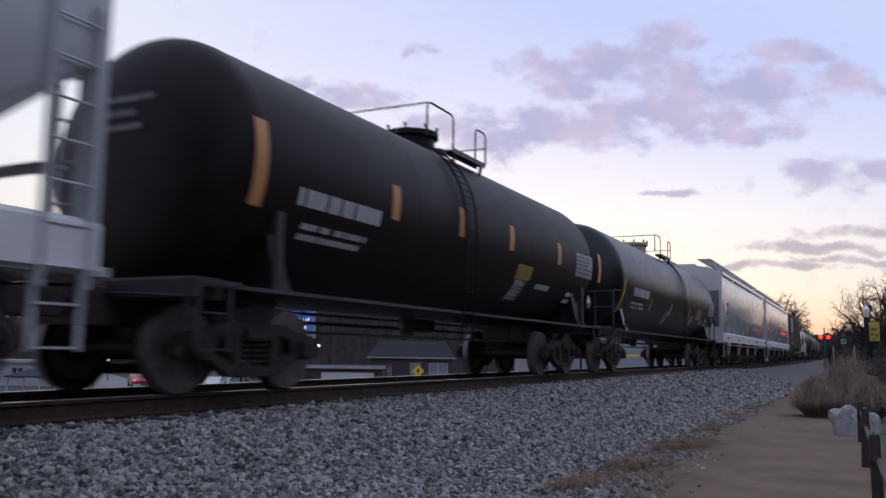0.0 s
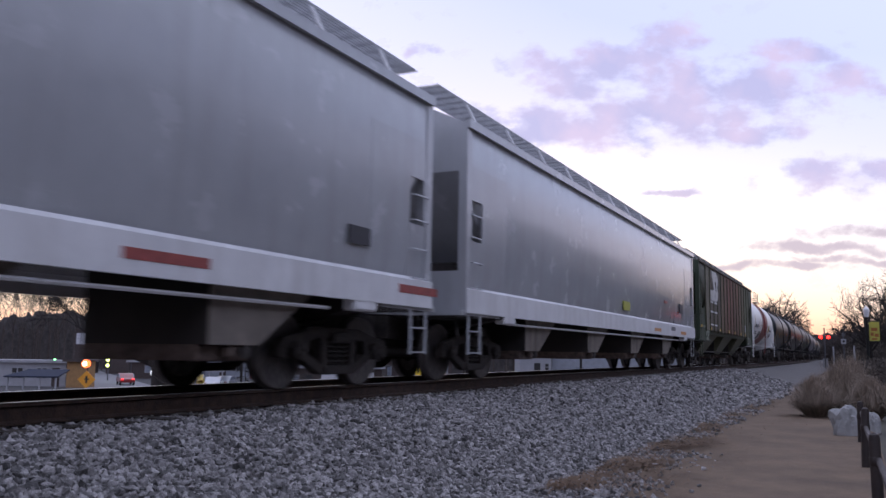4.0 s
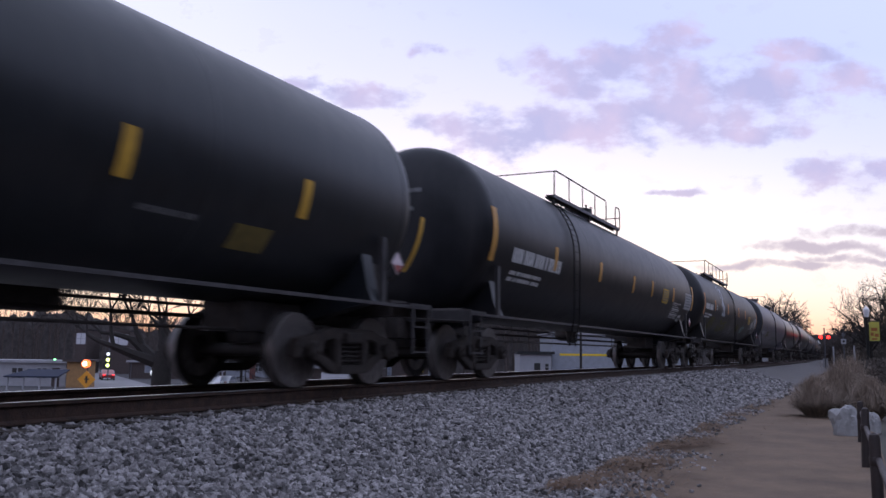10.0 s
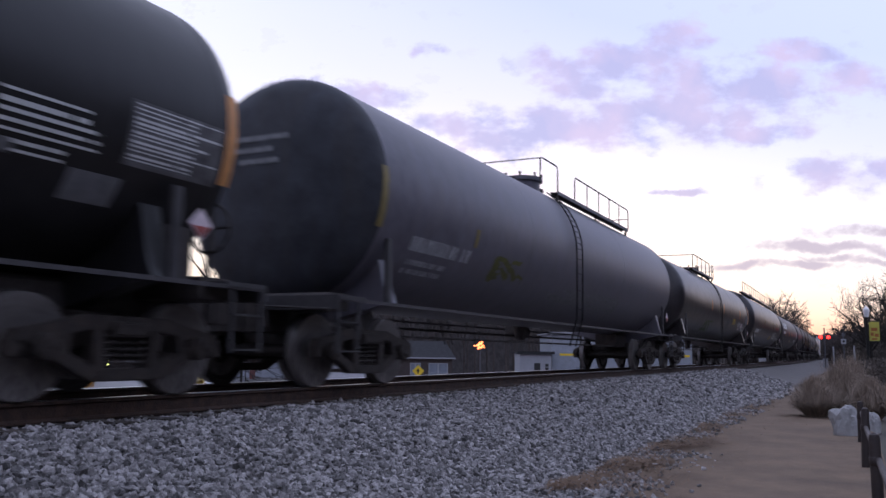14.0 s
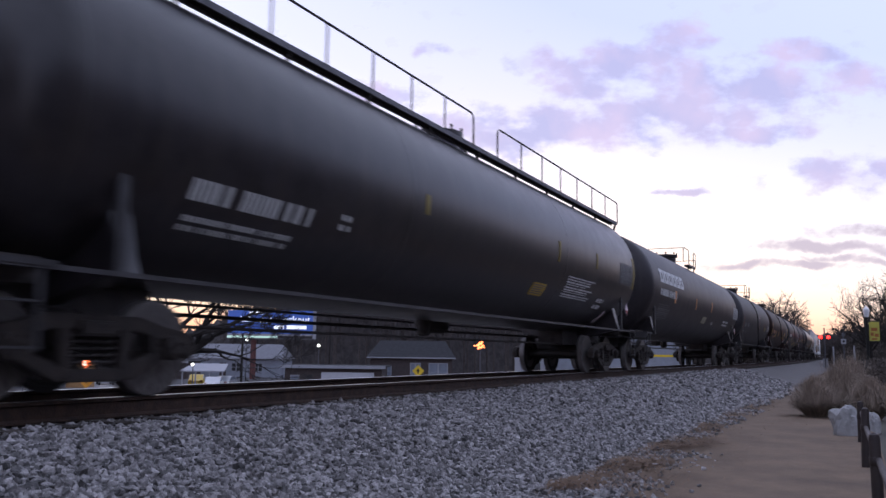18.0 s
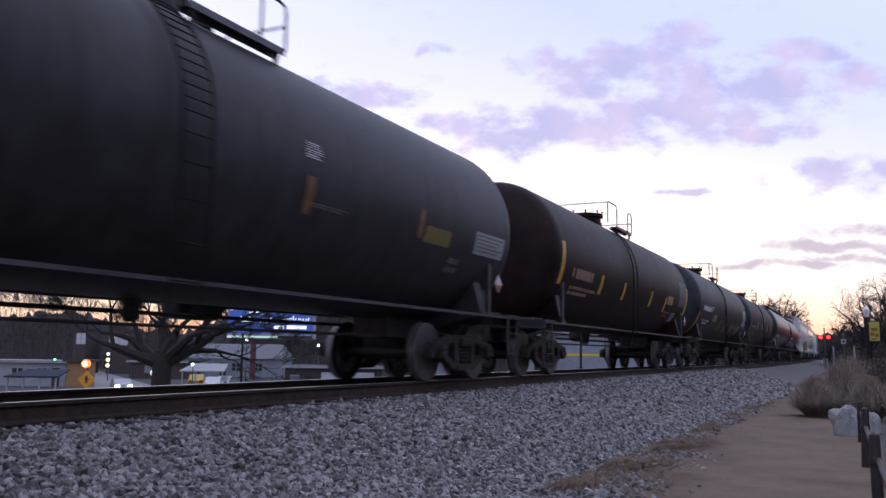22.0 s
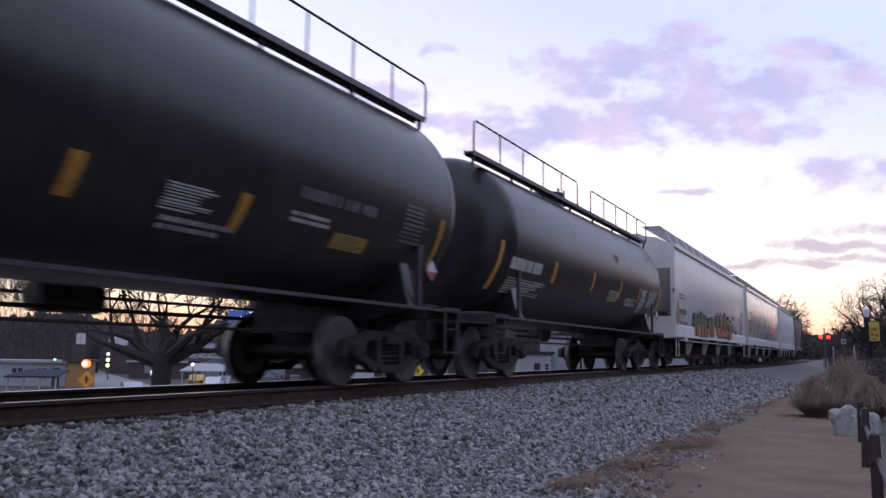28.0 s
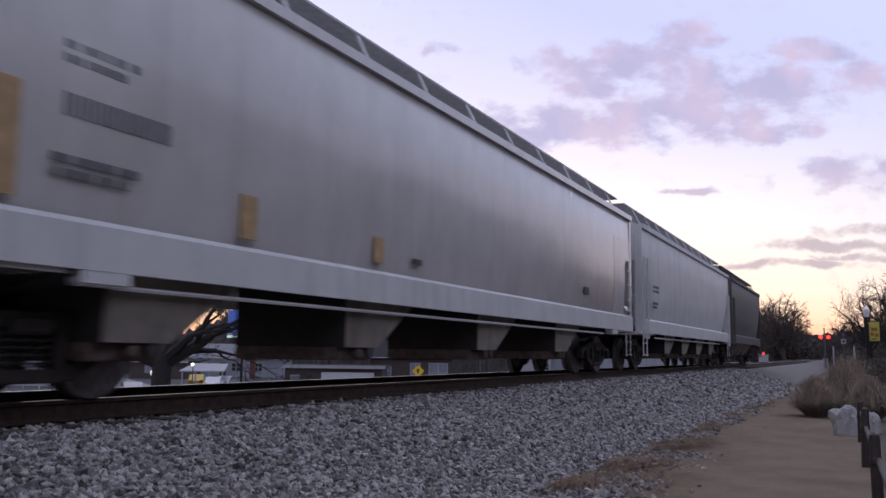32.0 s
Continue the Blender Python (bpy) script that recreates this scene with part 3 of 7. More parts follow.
    for s in (-1, 1):
        a_, b_ = (deck0, p1) if s > 0 or platform != "long" else (d0 - 1.2, d0 + 1.2)
        deck = part("platform", Geo().quad_box(s * .84, s * .99, a_, b_, zp - .02, zp + .012), M_steel, car, "steel grating walkway")
        for x in (.83, 1.0):
            part("edge_channel", Geo().quad_box(s * x - .012, s * x + .012, a_, b_, zp - .055, zp + .025), rail_mat if rail_mat is not M_steel else M_walk, deck)
        k = max(2, int((b_ - a_) / 1.6))
        for i in range(k):
            yy = a_ + .1 + (b_ - a_ - .2) * i / (k - 1)
            part("platform_bracket", Geo().beam((s * .97, yy, zp - .04), (s * .93, yy, zp - .24), .04, .05), M_steel, car)
        zt = zp + .57
        x = s * 1.01
        a2 = p0 if s > 0 or platform != "long" else a_
        spans = ((a_, d0 - .55), (d0 + .55, b_)) if platform == "long" else ((a2, max(a2 + .5, min(d0 - .35, b_ - .6))), (d0 + .9 if b_ - d0 > 3 else b_ - .45, b_))
        for a, b in spans:
            if b - a < .2:
                continue
            rl = Geo()
            rl.rod([(x, a, zp), (x, a, zt - .1), (x, a + .03, zt - .03), (x, a + .1, zt), (x, b - .1, zt), (x, b - .03, zt - .03), (x, b, zt - .1), (x, b, zp)], .017, 6)
            n = max(0, int((b - a) / 1.25))
            for i in range(n):
                yy = a + (b - a) * (i + 1) / (n + 1)
                rl.rod([(x, yy, zp), (x, yy, zt)], .014, 6)
            part("safety_railing", rl, rail_mat, car, "thin tubular safety railing")
    for yy in (p0, p1):
        if platform != "long":
            part("safety_railing", Geo().rod([(-1.01, yy, zp + (.54 if yy == p0 else .31)), (1.01, yy, zp + (.54 if yy == p0 else .31))], .014, 6), rail_mat, car)
    # dark ladder up the side to the platform
    ly = d0 - .75 if ladder_y is None else ladder_y
    for s in (() if platform == "long" or sill_off else (-1, 1)):
        g = Geo()
        arc = [(s * (R + .07) * math.cos(radians(a)), CZ + (R + .07) * math.sin(radians(a))) for a in range(0, 55, 9)]
        arc = [(s * 1.47, .62), (s * (R + .06), 1.2), (s * (R + .07), 2.0)] + arc
        for dy in (-.2, .2):
            g.rod([(x, ly + dy, z) for x, z in arc], .016, 6)
        for (xa, za), (xb, zb) in zip(arc, arc[1:]):
            for q in (.25, .75):
                g.rod([(xa + (xb - xa) * q, ly - .2, za + (zb - za) * q), (xa + (xb - xa) * q, ly + .2, za + (zb - za) * q)], .009, 5)
        part("ladder", g, band[2] if band else M_ladder, car, "dark steel ladder")
    # reflective strips and stencilled blocks on both sides
    for s in (1,):
        for y, a0, a1, w in stripes:
            part("reflective_strip", Geo().patch(CZ, R + .001, y - w / 2, y + w / 2, a0, a1, s), stripe_mat or M_yellow, car, "reflective strip")
        for y0, y1, a0, a1, mm in plates:
            pc = part("placard", Geo().patch(CZ, R + .001, y0, y1, a0, a1, s), mm, car)
            if mm in (M_yplate, M_plate, M_cream):
                ink = Geo()
                for i in range(5):
                    b1 = a1 - (a1 - a0) * (i + .7) / 6
                    ink.patch(CZ, R + .006, y0 + .06 * (y1 - y0), y1 - (.06 + .12 * (i % 3)) * (y1 - y0), b1 - (a1 - a0) * .07, b1, s, 2, .004)
                part("small_print", ink, M_greyink, pc, "faint printed lines")["kind"] = "stuff"
        for y0, y1, a0, a1, mm in scrawl:
            rr = random.Random(int(100 * (y0 + a1)))
            for q in range(9):
                g = Geo()
                y = rr.uniform(y0, y0 + .6 * (y1 - y0))
                a = rr.uniform(a0, a1)
                dy, da = rr.uniform(-.5, 1) * (y1 - y0) * .16, rr.uniform(-1, 1) * (a1 - a0) * .3
                wd = rr.uniform(.5, 1.0) * min(.16, (y1 - y0) * .12)
                line = []
                for w in range(14):
                    line.append((y, a))
                    y = min(y1, max(y0, y + dy * .8))
                    a = min(a1, max(a0, a + da * .7))
                    if rr.random() < .5:
                        dy, da = rr.uniform(-.8, 1) * (y1 - y0) * .14, rr.uniform(-1, 1) * (a1 - a0) * .3
                hw = wd * .55
                for j, (u, v) in enumerate(line):
                    k = hw * rr.uniform(.7, 1.2)
                    for sg in (-1, 1):
                        q_ = radians(v + sg * k * 20)
                        g.v.append((s * (R + .004 + .0006 * q) * math.cos(q_), u + sg * k * .8, CZ + (R + .004 + .0006 * q) * math.sin(q_)))
                g.f = [[2 * j, 2 * j + 1, 2 * j + 3, 2 * j + 2] for j in range(len(line) - 1)]
                part("spray_paint", g, mm, car, "sprayed graffiti stroke")
        for y0, y1, a0, a1, rows_, mm in marks:
            g = Geo()
            rr = random.Random(int(1000 * (y0 + a0)) + 17)
            lines = rows_ if rows_ < 3 else 2 * rows_ + 1
            if rows_ > 4:
                part("data_panel", Geo().patch(CZ, R + .0005, y0 - .04, y1 + .04, a0 - 1, a1 + 1, s, 6, .004), M_datapanel, car, "worn grey data panel")
            for i in range(lines):
                b1 = a1 - (a1 - a0) * i / lines
                b0 = b1 - (a1 - a0) / lines * (.95 if rows_ == 1 else .58 if rows_ == 2 else rr.choice((.3, .42, .55)))
                y = y0
                stop = y1 - (y1 - y0) * rr.choice((0, 0, .15, .3))
                if rows_ < 3:
                    glyphs(rr, lambda gg, a, b, c, d: gg.patch(CZ, R + .002, a, b, c, d, s, 2, .004), lambda gg: part("letter_block", gg, mm, car, "painted letter block"), y, stop, b0, b1, max(.09, radians(b1 - b0) * R * .6))
                    y = stop
                while y < stop:
                    w = rr.uniform(.25, .7) if rows_ < 3 else rr.uniform(.5, 1.3)
                    g.patch(CZ, R + .002, y, min(stop, y + w), b0, b1, s, 2, .004)
                    y += w + .05
            if g.v:
                part("stencil_marking", g, mm, car, "pale stencilled lettering bars")["kind"] = "stuff"
    add_trucks(car, (-half + 2.09, half - 2.09))
    add_couplers(car, half)
    place_car(car, front, rear)
    return car


# ---- covered hopper cars ----
def hopper_car(front, rear, paint, label, sill_paint=None, roof_paint=None, ribs=0, bays=4, top=4.42, eave=4.08, marks=(), plates=(), chute_mat=None, side_x=1.58, bulge=.0, cut=1.6,
               cut_z=3.1, board="grate", post=True, wz=.24, group="covered hopper cars of the train", gap=.6, sill_z=(1.06, 1.47), slot=(2.86, 3.02), apron=False, end_mat=None, rust=None, eave_h=.10, chutes=None):
    L = rear - front
    half = L / 2
    e = half - gap
    car = thing("covered_hopper_car", label, "hopper car", group)
    sill_paint = sill_paint or paint
    inner = max(cut, 1.6)
    cut_z = 3.3 if apron else cut_z
    chute_mat = chute_mat or M_chute
    prof = [(0.0, 1.30), (side_x - .10, 1.30), (side_x - .04, 1.7), (side_x + bulge, 2.3), (side_x + bulge, 3.2), (side_x, eave - .1), (side_x - .06, eave), (1.0, (eave + top) / 2 + .08), (.4, top - .01), (0, top)]
    full = prof + [(-x, z) for x, z in reversed(prof[1:-1])]
    g = Geo()
    for y, zb in ((-e, cut_z), (-e + cut, 1.30), (e - cut, 1.30), (e, cut_z)):
        g.v += [(x, y, max(z, zb + .0004 * i)) for i, (x, z) in enumerate(full)]
    n = len(full)
    for j in range(3):
        g.f += [[j * n + i, j * n + (i + 1) % n, (j + 1) * n + (i + 1) % n, (j + 1) * n + i] for i in range(n)]
    g.f += [list(range(n)), list(range(3 * n, 4 * n))[::-1]]
    part("body", g, paint, car)
    if apron:
        # side sheets run on to the corner posts round the recessed end slopes, with a narrow slot near the top
        for sx in (-1, 1):
            for sy in (-1, 1):
                sh = Geo()
                a, b = e - cut - .05, e
                for u0, u1, q in ((a, b - .62, ((1.30, -.10), (1.7, -.04), (2.3, 0), (3.4, 0))), (b - .62, b, ((1.05, -.10), (1.7, -.04), (min(slot[0] - .05, 2.3), 0), (slot[0], 0))), (b - .62, b, ((slot[1], 0), (3.4, 0))), (b - .22, b, ((slot[0] - .01, 0), (slot[1] + .01, 0)))):
                    k = len(sh.v)
                    for z, d in q:
                        sh.v += [(sx * (side_x + d + .004), sy * u0, z), (sx * (side_x + d + .004), sy * u1, z), (sx * (side_x + d - .02), sy * u0, z), (sx * (side_x + d - .02), sy * u1, z)]
                    for i in range(len(q) - 1):
                        r = k + 4 * i
                        sh.f += [[r, r + 1, r + 5, r + 4], [r + 2, r + 6, r + 7, r + 3], [r, r + 4, r + 6, r + 2], [r + 1, r + 3, r + 7, r + 5]]
                    r = k + 4 * (len(q) - 1)
                    sh.f += [[k, k + 2, k + 3, k + 1], [r, r + 1, r + 3, r + 2]]
                part("end_sheet", sh, paint, car, "side sheet running to the car's corner")
        for sy in (-1, 1):
            for sx in (-1, 1):
                part("jacking_pad", Geo().quad_box(sx * (side_x - .05) - .09, sx * (side_x - .05) + .09, sy * (e - 1.75) - .26, sy * (e - 1.75) + .26, .94, 1.13), sill_paint, car, bevel=.02)
            part("end_panel", Geo().quad_box(-side_x + .14, side_x - .14, sy * (e - .06), sy * (e - .02), 1.10, 1.72), paint, car, "pale lower end panel")
            part("end_machinery", Geo().quad_box(-.5, .35, sy * (e - .75), sy * (e - .35), 1.12, 2.2).quad_box(.6, 1.2, sy * (e - .7), sy * (e - .4), 1.4, 1.9), M_steel, car, bevel=.03)
    # eave rail along the roof edge
    for s in (-1, 1):
        part("eave_rail", Geo().quad_box(s * (side_x + .01) - .05, s * (side_x + .01) + .05, -e, e, eave - eave_h, eave + .03), roof_paint or paint, car)
        None if rust else part("side_sill", Geo().prism_y([(s * (side_x - .02), sill_z[0]), (s * (side_x + .045), sill_z[0]), (s * (side_x + .045), sill_z[1] - .05), (s * (side_x - .02), sill_z[1])], -e, e), sill_paint, car, "long side sill")
    # roof walkways and hatch covers
    zb = top + wz
    for s in (-1, 1):
        wb = Geo()
        if board == "grate":
            for i in range(11):
                x = s * (.62 + .055 * i)
                wb.beam((x, -e - .25, zb), (x, e + .25, zb), .014, .03)
            k = int(2 * e / .3)
            for i in range(k + 1):
                y = -e - .2 + (2 * e + .4) * i / k
                wb.beam((s * .60, y, zb - .012), (s * 1.19, y, zb - .012), .018, .02)
        else:
            wb.quad_box(s * .60, s * 1.18, -e - .25, e + .25, zb - .015, zb + .015)
        part("roof_walkway", wb, M_grate, car, "steel roof walkway")
        for i in range(11):
            y = -e + 2 * e * (i + .5) / 11
            part("walkway_bracket", Geo().beam((s * 1.16, y, zb - .02), (s * 1.42, y, eave + .04), .06, .03), sill_paint, car)
    k = max(3, int(L / 2))
    for i in range(k):
        y = -e + 2 * e * (i + .5) / k
        part("roof_hatch", Geo().quad_box(-.42, .42, y - e / k * .82, y + e / k * .82, top - .03, top + .09), roof_paint or paint, car, bevel=.02)
    # end frames: posts, braces, ladders, end floor
    for s in (-1, 1):
        yE = s * e
        part("end_floor", Geo().quad_box(-side_x, side_x, s * (half - .45), s * (e - inner + .2), 1.02, 1.10), end_mat or paint, car)
        part("centre_sill", Geo().quad_box(-.3, .3, s * (half - .42), s * (e - inner - 2.0), .66, 1.02), M_steel, car)
        pg = Geo()
        for x in (-1, 1):
            pg.quad_box(x * (side_x - .13), x * (side_x + .015), yE - s * .16, yE + s * .004, 1.05, eave)
            if rust:
                pg.quad_box(x * (side_x - .13), x * (side_x - .005), yE - s * .42, yE - s * .59, 1.05, cut_z - .3)
            elif post and not apron:
                pg.quad_box(x * (side_x - .16), x * (side_x - .06), yE - s * .75, yE - s * .65, 1.05, cut_z - .35)
                pg.prism_x([(yE, cut_z + .02), (yE - s * .34, cut_z + .02), (yE - s * .16, cut_z - .5), (yE, cut_z - .7)], x * (side_x - .04), x * (side_x - .01))
        if post:
            pg.quad_box(-.52, -.44, yE - s * .10, yE, 1.05, cut_z)
            pg.quad_box(.44, .52, yE - s * .10, yE, 1.05, cut_z)
        None if apron or not post else pg.beam((-side_x, yE - s * .05, 2.1), (side_x, yE - s * .05, 2.1), .05, .08)
        if post:
            part("end_frame", pg, end_mat or paint, car)
        else:
            for x in (-1, 1):
                part("corner_post", Geo().quad_box(x * (side_x - .13), x * (side_x + .015), yE - s * .16, yE + s * .004, 1.05, eave), paint, car)
        for x in (-1, 1):
            yy = yE - s * .10
            if apron or rust:
                for z in (2.05, 2.56, 3.07) if rust else (1.45, 1.85, 2.25, 2.6):
                    gr = Geo().rod([(x * (side_x - .02), yE - s * .14, z), (x * (side_x + .05), yE - s * .15, z), (x * (side_x + .05), yE - s * .54, z), (x * (side_x - .02), yE - s * .55, z)], .012, 6)
                    part("grab_iron", gr, paint, car)
            else:
                ladder(car, x * (side_x + .05), x * (side_x + .05), yE - s * .12, yE - s * .55, .9, eave - .9, 7, paint, 'x')
            st = Geo()
            for dy in (.12, .55):
                st.beam((x * (side_x + .0), yE - s * dy, 1.05), (x * (side_x + .0), yE - s * dy, .42), .05, .02)
            for z in (.45, .78):
                st.beam((x * (side_x + .0), yE - s * .12, z), (x * (side_x + .0), yE - s * .55, z), .07, .02)
            part("sill_step", st, paint, car)
        None if apron or rust else ladder(car, side_x - .15, side_x - .6, yE + s * .04, yE + s * .04, 1.1, eave - .1, 8, paint, 'y')
        part("brake_platform", Geo().quad_box(-.9, .9, yE - s * .02, yE + s * .22, 1.98, 2.02), M_grate, car) if s > 0 else None
        part("bolster_beam", Geo().prism_y([(-side_x, 1.02), (-side_x, 1.10), (side_x, 1.10), (side_x, 1.02), (.5, .82), (-.5, .82)], s * (half - 2.09) - .15, s * (half - 2.09) + .15), M_steel, car)
    # chutes below the sill, open between one another
    span = 2 * (e - inner - 1.15)
    mids = chutes or [span * ((i + .5) / bays - .5) for i in range(bays)]
    # each bay has a steep front sheet, a long rear slope and a flat outer side
    xt, xl, xf, yr, yb, zt, zl = (1.5, 1.0, -1.0, 2.0, .75, 1.40, .52) if bays == 3 else (1.42, 1.39, -.3, 1.62, .40, 1.29, .50)
    yf = -.85 if bays == 3 else -.37
    for y in mids:
        ch = Geo()
        ch.v += [(xf, y + yf, zt), (xt, y + yf, zt), (xt, y + yr, zt), (xf, y + yr, zt), (xf, y + yf, zl), (xl, y + yf, zl), (xl, y + yb, zl), (xf, y + yb, zl)]
        ch.f += [[0, 3, 2, 1], [4, 5, 6, 7], [0, 1, 5, 4], [1, 2, 6, 5], [2, 3, 7, 6], [3, 0, 4, 7]]
        chute = part("chute", ch, chute_mat, car, "sloped discharge chute")
        # thin near-black sheets paint the underframe's shade, with dirt, onto both slopes
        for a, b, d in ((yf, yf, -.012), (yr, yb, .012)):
            part("slope_sheet", Geo().prism_x([(y + a, zt), (y + b, zl), (y + b + d, zl), (y + a + d, zt)], xf, min(xt, xl)), M_slope_dark, chute, "near-black chute slope sheet with shade and dirt in its colour")
        gate = part("outlet_gate", Geo().quad_box(xf, xl - .12, y - .40, y + .40, .34, .50).quad_box(xl - .12, xl, y - .06, y + .06, .38, .48), M_outlet, car, bevel=.015)
        part("gate_shaft", Geo().rod([(xf, y + .24, .44), (1.36, y + .24, .44)], .03, 6).lathe_x([(1.33, .03), (1.34, .085), (1.37, .085), (1.38, .03)], y + .24, .44, 10), M_steel, gate)
    None if bays == 4 else part("underframe_pipe", Geo().rod([(1.05, -e + 3, .62), (1.05, e - 3, .62)], .025, 6), M_steel, car)
    if bays == 4:
        part("gate_rail", Geo().rod([(1.5, -e + 1.9, .95), (1.5, e - 2.4, .95)], .022, 6), M_hop_white, car, "thin pale rail under the sill")
    if ribs:
        for i in range(ribs):
            y = -e + 1.45 + (2 * e - 2.9) * i / (ribs - 1)
            for s in (-1, 1):
                part("side_rib", cached("rib%.2f%.2f" % (side_x, eave), lambda: Geo().prism_x([(-.045, 1.4), (.045, 1.4), (.045, eave - .1), (-.045, eave - .1)], side_x + bulge, side_x + bulge + .032).mesh("side_rib", M_green_chute if rust else paint, .012)), paint, car,
                     m=pose(0, y, 0, 0, 0, 0 if s > 0 else 180))
    if rust:
        n = ribs - 1
        y0 = -e + 1.45
        st = (2 * e - 2.9) / n
        for i in range(n):
            yc = y0 + st * (i + .5)
            mm = M_fadedpanel if yc < -5.6 else M_brownpanel if yc < -3.3 else M_SIDE[min(4, int(abs(yc - .25) / 1.15))]
            low = [1.46, 1.46]
            part("side_panel", Geo().prism_x([(yc - st * .46, low[0]), (yc + st * .46, low[1]), (yc + st * .46, eave - .045), (yc - st * .46, eave - .045)], side_x - .03, side_x + .004), mm, car)
        # lower end plates, bolster webs and the end sheet below the recess
        for s in (-1, 1):
            part("end_panel", Geo().quad_box(-side_x + .14, side_x - .14, s * (e - .05), s * (e - .01), 1.05, 2.0), end_mat, car, "dark green lower end sheet")
            for x in (-1, 1):
                part("end_plate", Geo().prism_x([(s * e, 1.03), (s * (e - 2.1), 1.03), (s * (e - 1.75), 1.44), (s * (e - 1.42), 1.48), (s * (e - 1.42), 2.34), (s * (e - .6), 2.2), (s * (e - .6), 2.0), (s * e, 2.0)], x * (side_x - .05), x * (side_x - .012)), end_mat, car, "dark green side plate at the car's end", bevel=.008)
                web = part("bolster_web", Geo().prism_x([(s * 6.95, 1.44), (s * 6.93, 1.05), (s * 6.39, 1.05), (s * 6.15, 1.44)], x * (side_x - .1), x * (side_x + .004)), M_webpaint, car, "pale bolster web plate", bevel=.01)
                # no hole is cut: a dark plate on the web paints its shade
                part("web_hole_dark", Geo().prism_x([(s * 6.68, 1.34), (s * 6.68, 1.17), (s * 6.60, 1.13), (s * 6.52, 1.17), (s * 6.52, 1.34)], x * (side_x - .02), x * (side_x + .007)), M_steel, web, "dark plate standing for the shaded opening")
    X = side_x + bulge + .008
    for y0, y1, z0, z1, rows_, mm in marks:
        g = Geo()
        rr = random.Random(int(1000 * (y0 + z0)) + 5)
        for i in range(rows_):
            b1 = z1 - (z1 - z0) * i / rows_
            b0 = b1 - (z1 - z0) / rows_ * (.6 if rows_ > 1 else .95)
            y = y0
            stop = y1 - (y1 - y0) * rr.choice((0, 0, .15, .3))
            if rows_ < 3:
                glyphs(rr, lambda gg, a, b, c, d: gg.quad_box(X - .02, X, a, b, c, d), lambda gg: part("letter_block", gg, mm, car, "painted letter block"), y, stop, b0, b1, max(.09, (b1 - b0) * .6))
                y = stop
            while y < stop:
                w = rr.uniform(.25, .6)
                g.quad_box(X - .02, X, y, min(stop, y + w), b0, b1)
                y += w + .06
        if g.v:
            part("stencil_marking", g, mm, car, "stencilled lettering bars")["kind"] = "stuff"
    for y0, y1, z0, z1, mm in plates:
        xx = side_x + .05 if z1 < sill_z[1] else X
        part("placard", Geo().quad_box(xx - .02, xx, y0, y1, z0, z1), mm, car)
    add_trucks(car, (-half + 2.09, half - 2.09))
    add_couplers(car, half)
    place_car(car, front, rear)
    return car


M_grate = mat("galvanised_grating", (0.42, 0.42, 0.44), 0.5, 0.3, 0.2, 8)
M_chute = mat("grimy_chute_paint", (0.235, 0.20, 0.17), 0.75, 0, 0.25, 1.8, 0.08, 8, streak=0.7, streak_color=(0.09, 0.07, 0.055))
# chute slopes: shade below the car is put into this dark, dirty colour
M_slope_dark = mat("shaded_grimy_slope", (0.028, 0.023, 0.021), 0.85, 0, 0.3, 2, 0.1, 8)
M_outlet = mat("rusty_outlet", (0.12, 0.085, 0.07), 0.8, 0, 0.4, 8)
M_hop_grey = mat("grey_hopper_paint", (0.45, 0.455, 0.475), 0.24, 0, 0.06, 1.2, 0.04, 6, streak=0.25, streak_color=(0.30, 0.28, 0.27), spec=0.6, coat=0.5)
M_hop_pale = mat("pale_hopper_paint", (0.585, 0.555, 0.55), 0.42, 0, 0.06, 1.2, 0.04, 6, streak=0.3, streak_color=(0.36, 0.33, 0.31), spec=0.5, coat=0.25)
M_hop_gloss = mat("glossy_pale_hopper_paint", (0.55, 0.525, 0.515), 0.22, 0, 0.06, 1.2, 0.05, 3, streak=0.25, streak_color=(0.36, 0.33, 0.31), spec=0.6, coat=0.5)
M_hop_white = mat("white_sill_paint", (0.74, 0.73, 0.74), 0.5, 0, 0.07, 2, streak=0.3, streak_color=(0.4, 0.36, 0.33))
M_hop_dark = mat("dark_grey_hopper_paint", (0.09, 0.085, 0.085), 0.6, 0, 0.2, 2, streak=0.4)
M_green = mat("faded_green_paint", (0.060, 0.078, 0.048), 0.62, 0, 0.25, 1.5, 0.1, 8, streak=0.8, streak_color=(0.095, 0.05, 0.032))
M_webpaint = mat("pale_green_web", (0.20, 0.22, 0.17), 0.7, 0, 0.3, 5, streak=0.5, streak_color=(0.07, 0.07, 0.05))
M_green_dark = mat("green_end_paint", (0.030, 0.047, 0.024), 0.6, 0, 0.2, 2, streak=0.3)
M_tank_white = mat("white_tank_paint", (0.78, 0.77, 0.77), 0.4, 0, 0.06, 1.5, 0.04, 8, streak=0.35, streak_color=(0.42, 0.37, 0.33))
M_red = mat("dark_red_paint", (0.20, 0.035, 0.032), 0.5, 0, 0.2, 2, streak=0.4, streak_color=(0.1, 0.03, 0.03))
M_slate = mat("slate_tank_paint", (0.115, 0.109, 0.132), 0.42, 0, 0.2, 2.5, 0.05, 12, streak=0.7, streak_color=(0.12, 0.108, 0.118), spec=0.32)
M_teal = mat("blue_black_tank_paint", (0.0115, 0.0145, 0.0185), 0.40, 0, 0.25, 2.5, 0.05, 12, streak=0.7, streak_color=(0.022, 0.023, 0.025), spec=0.45)
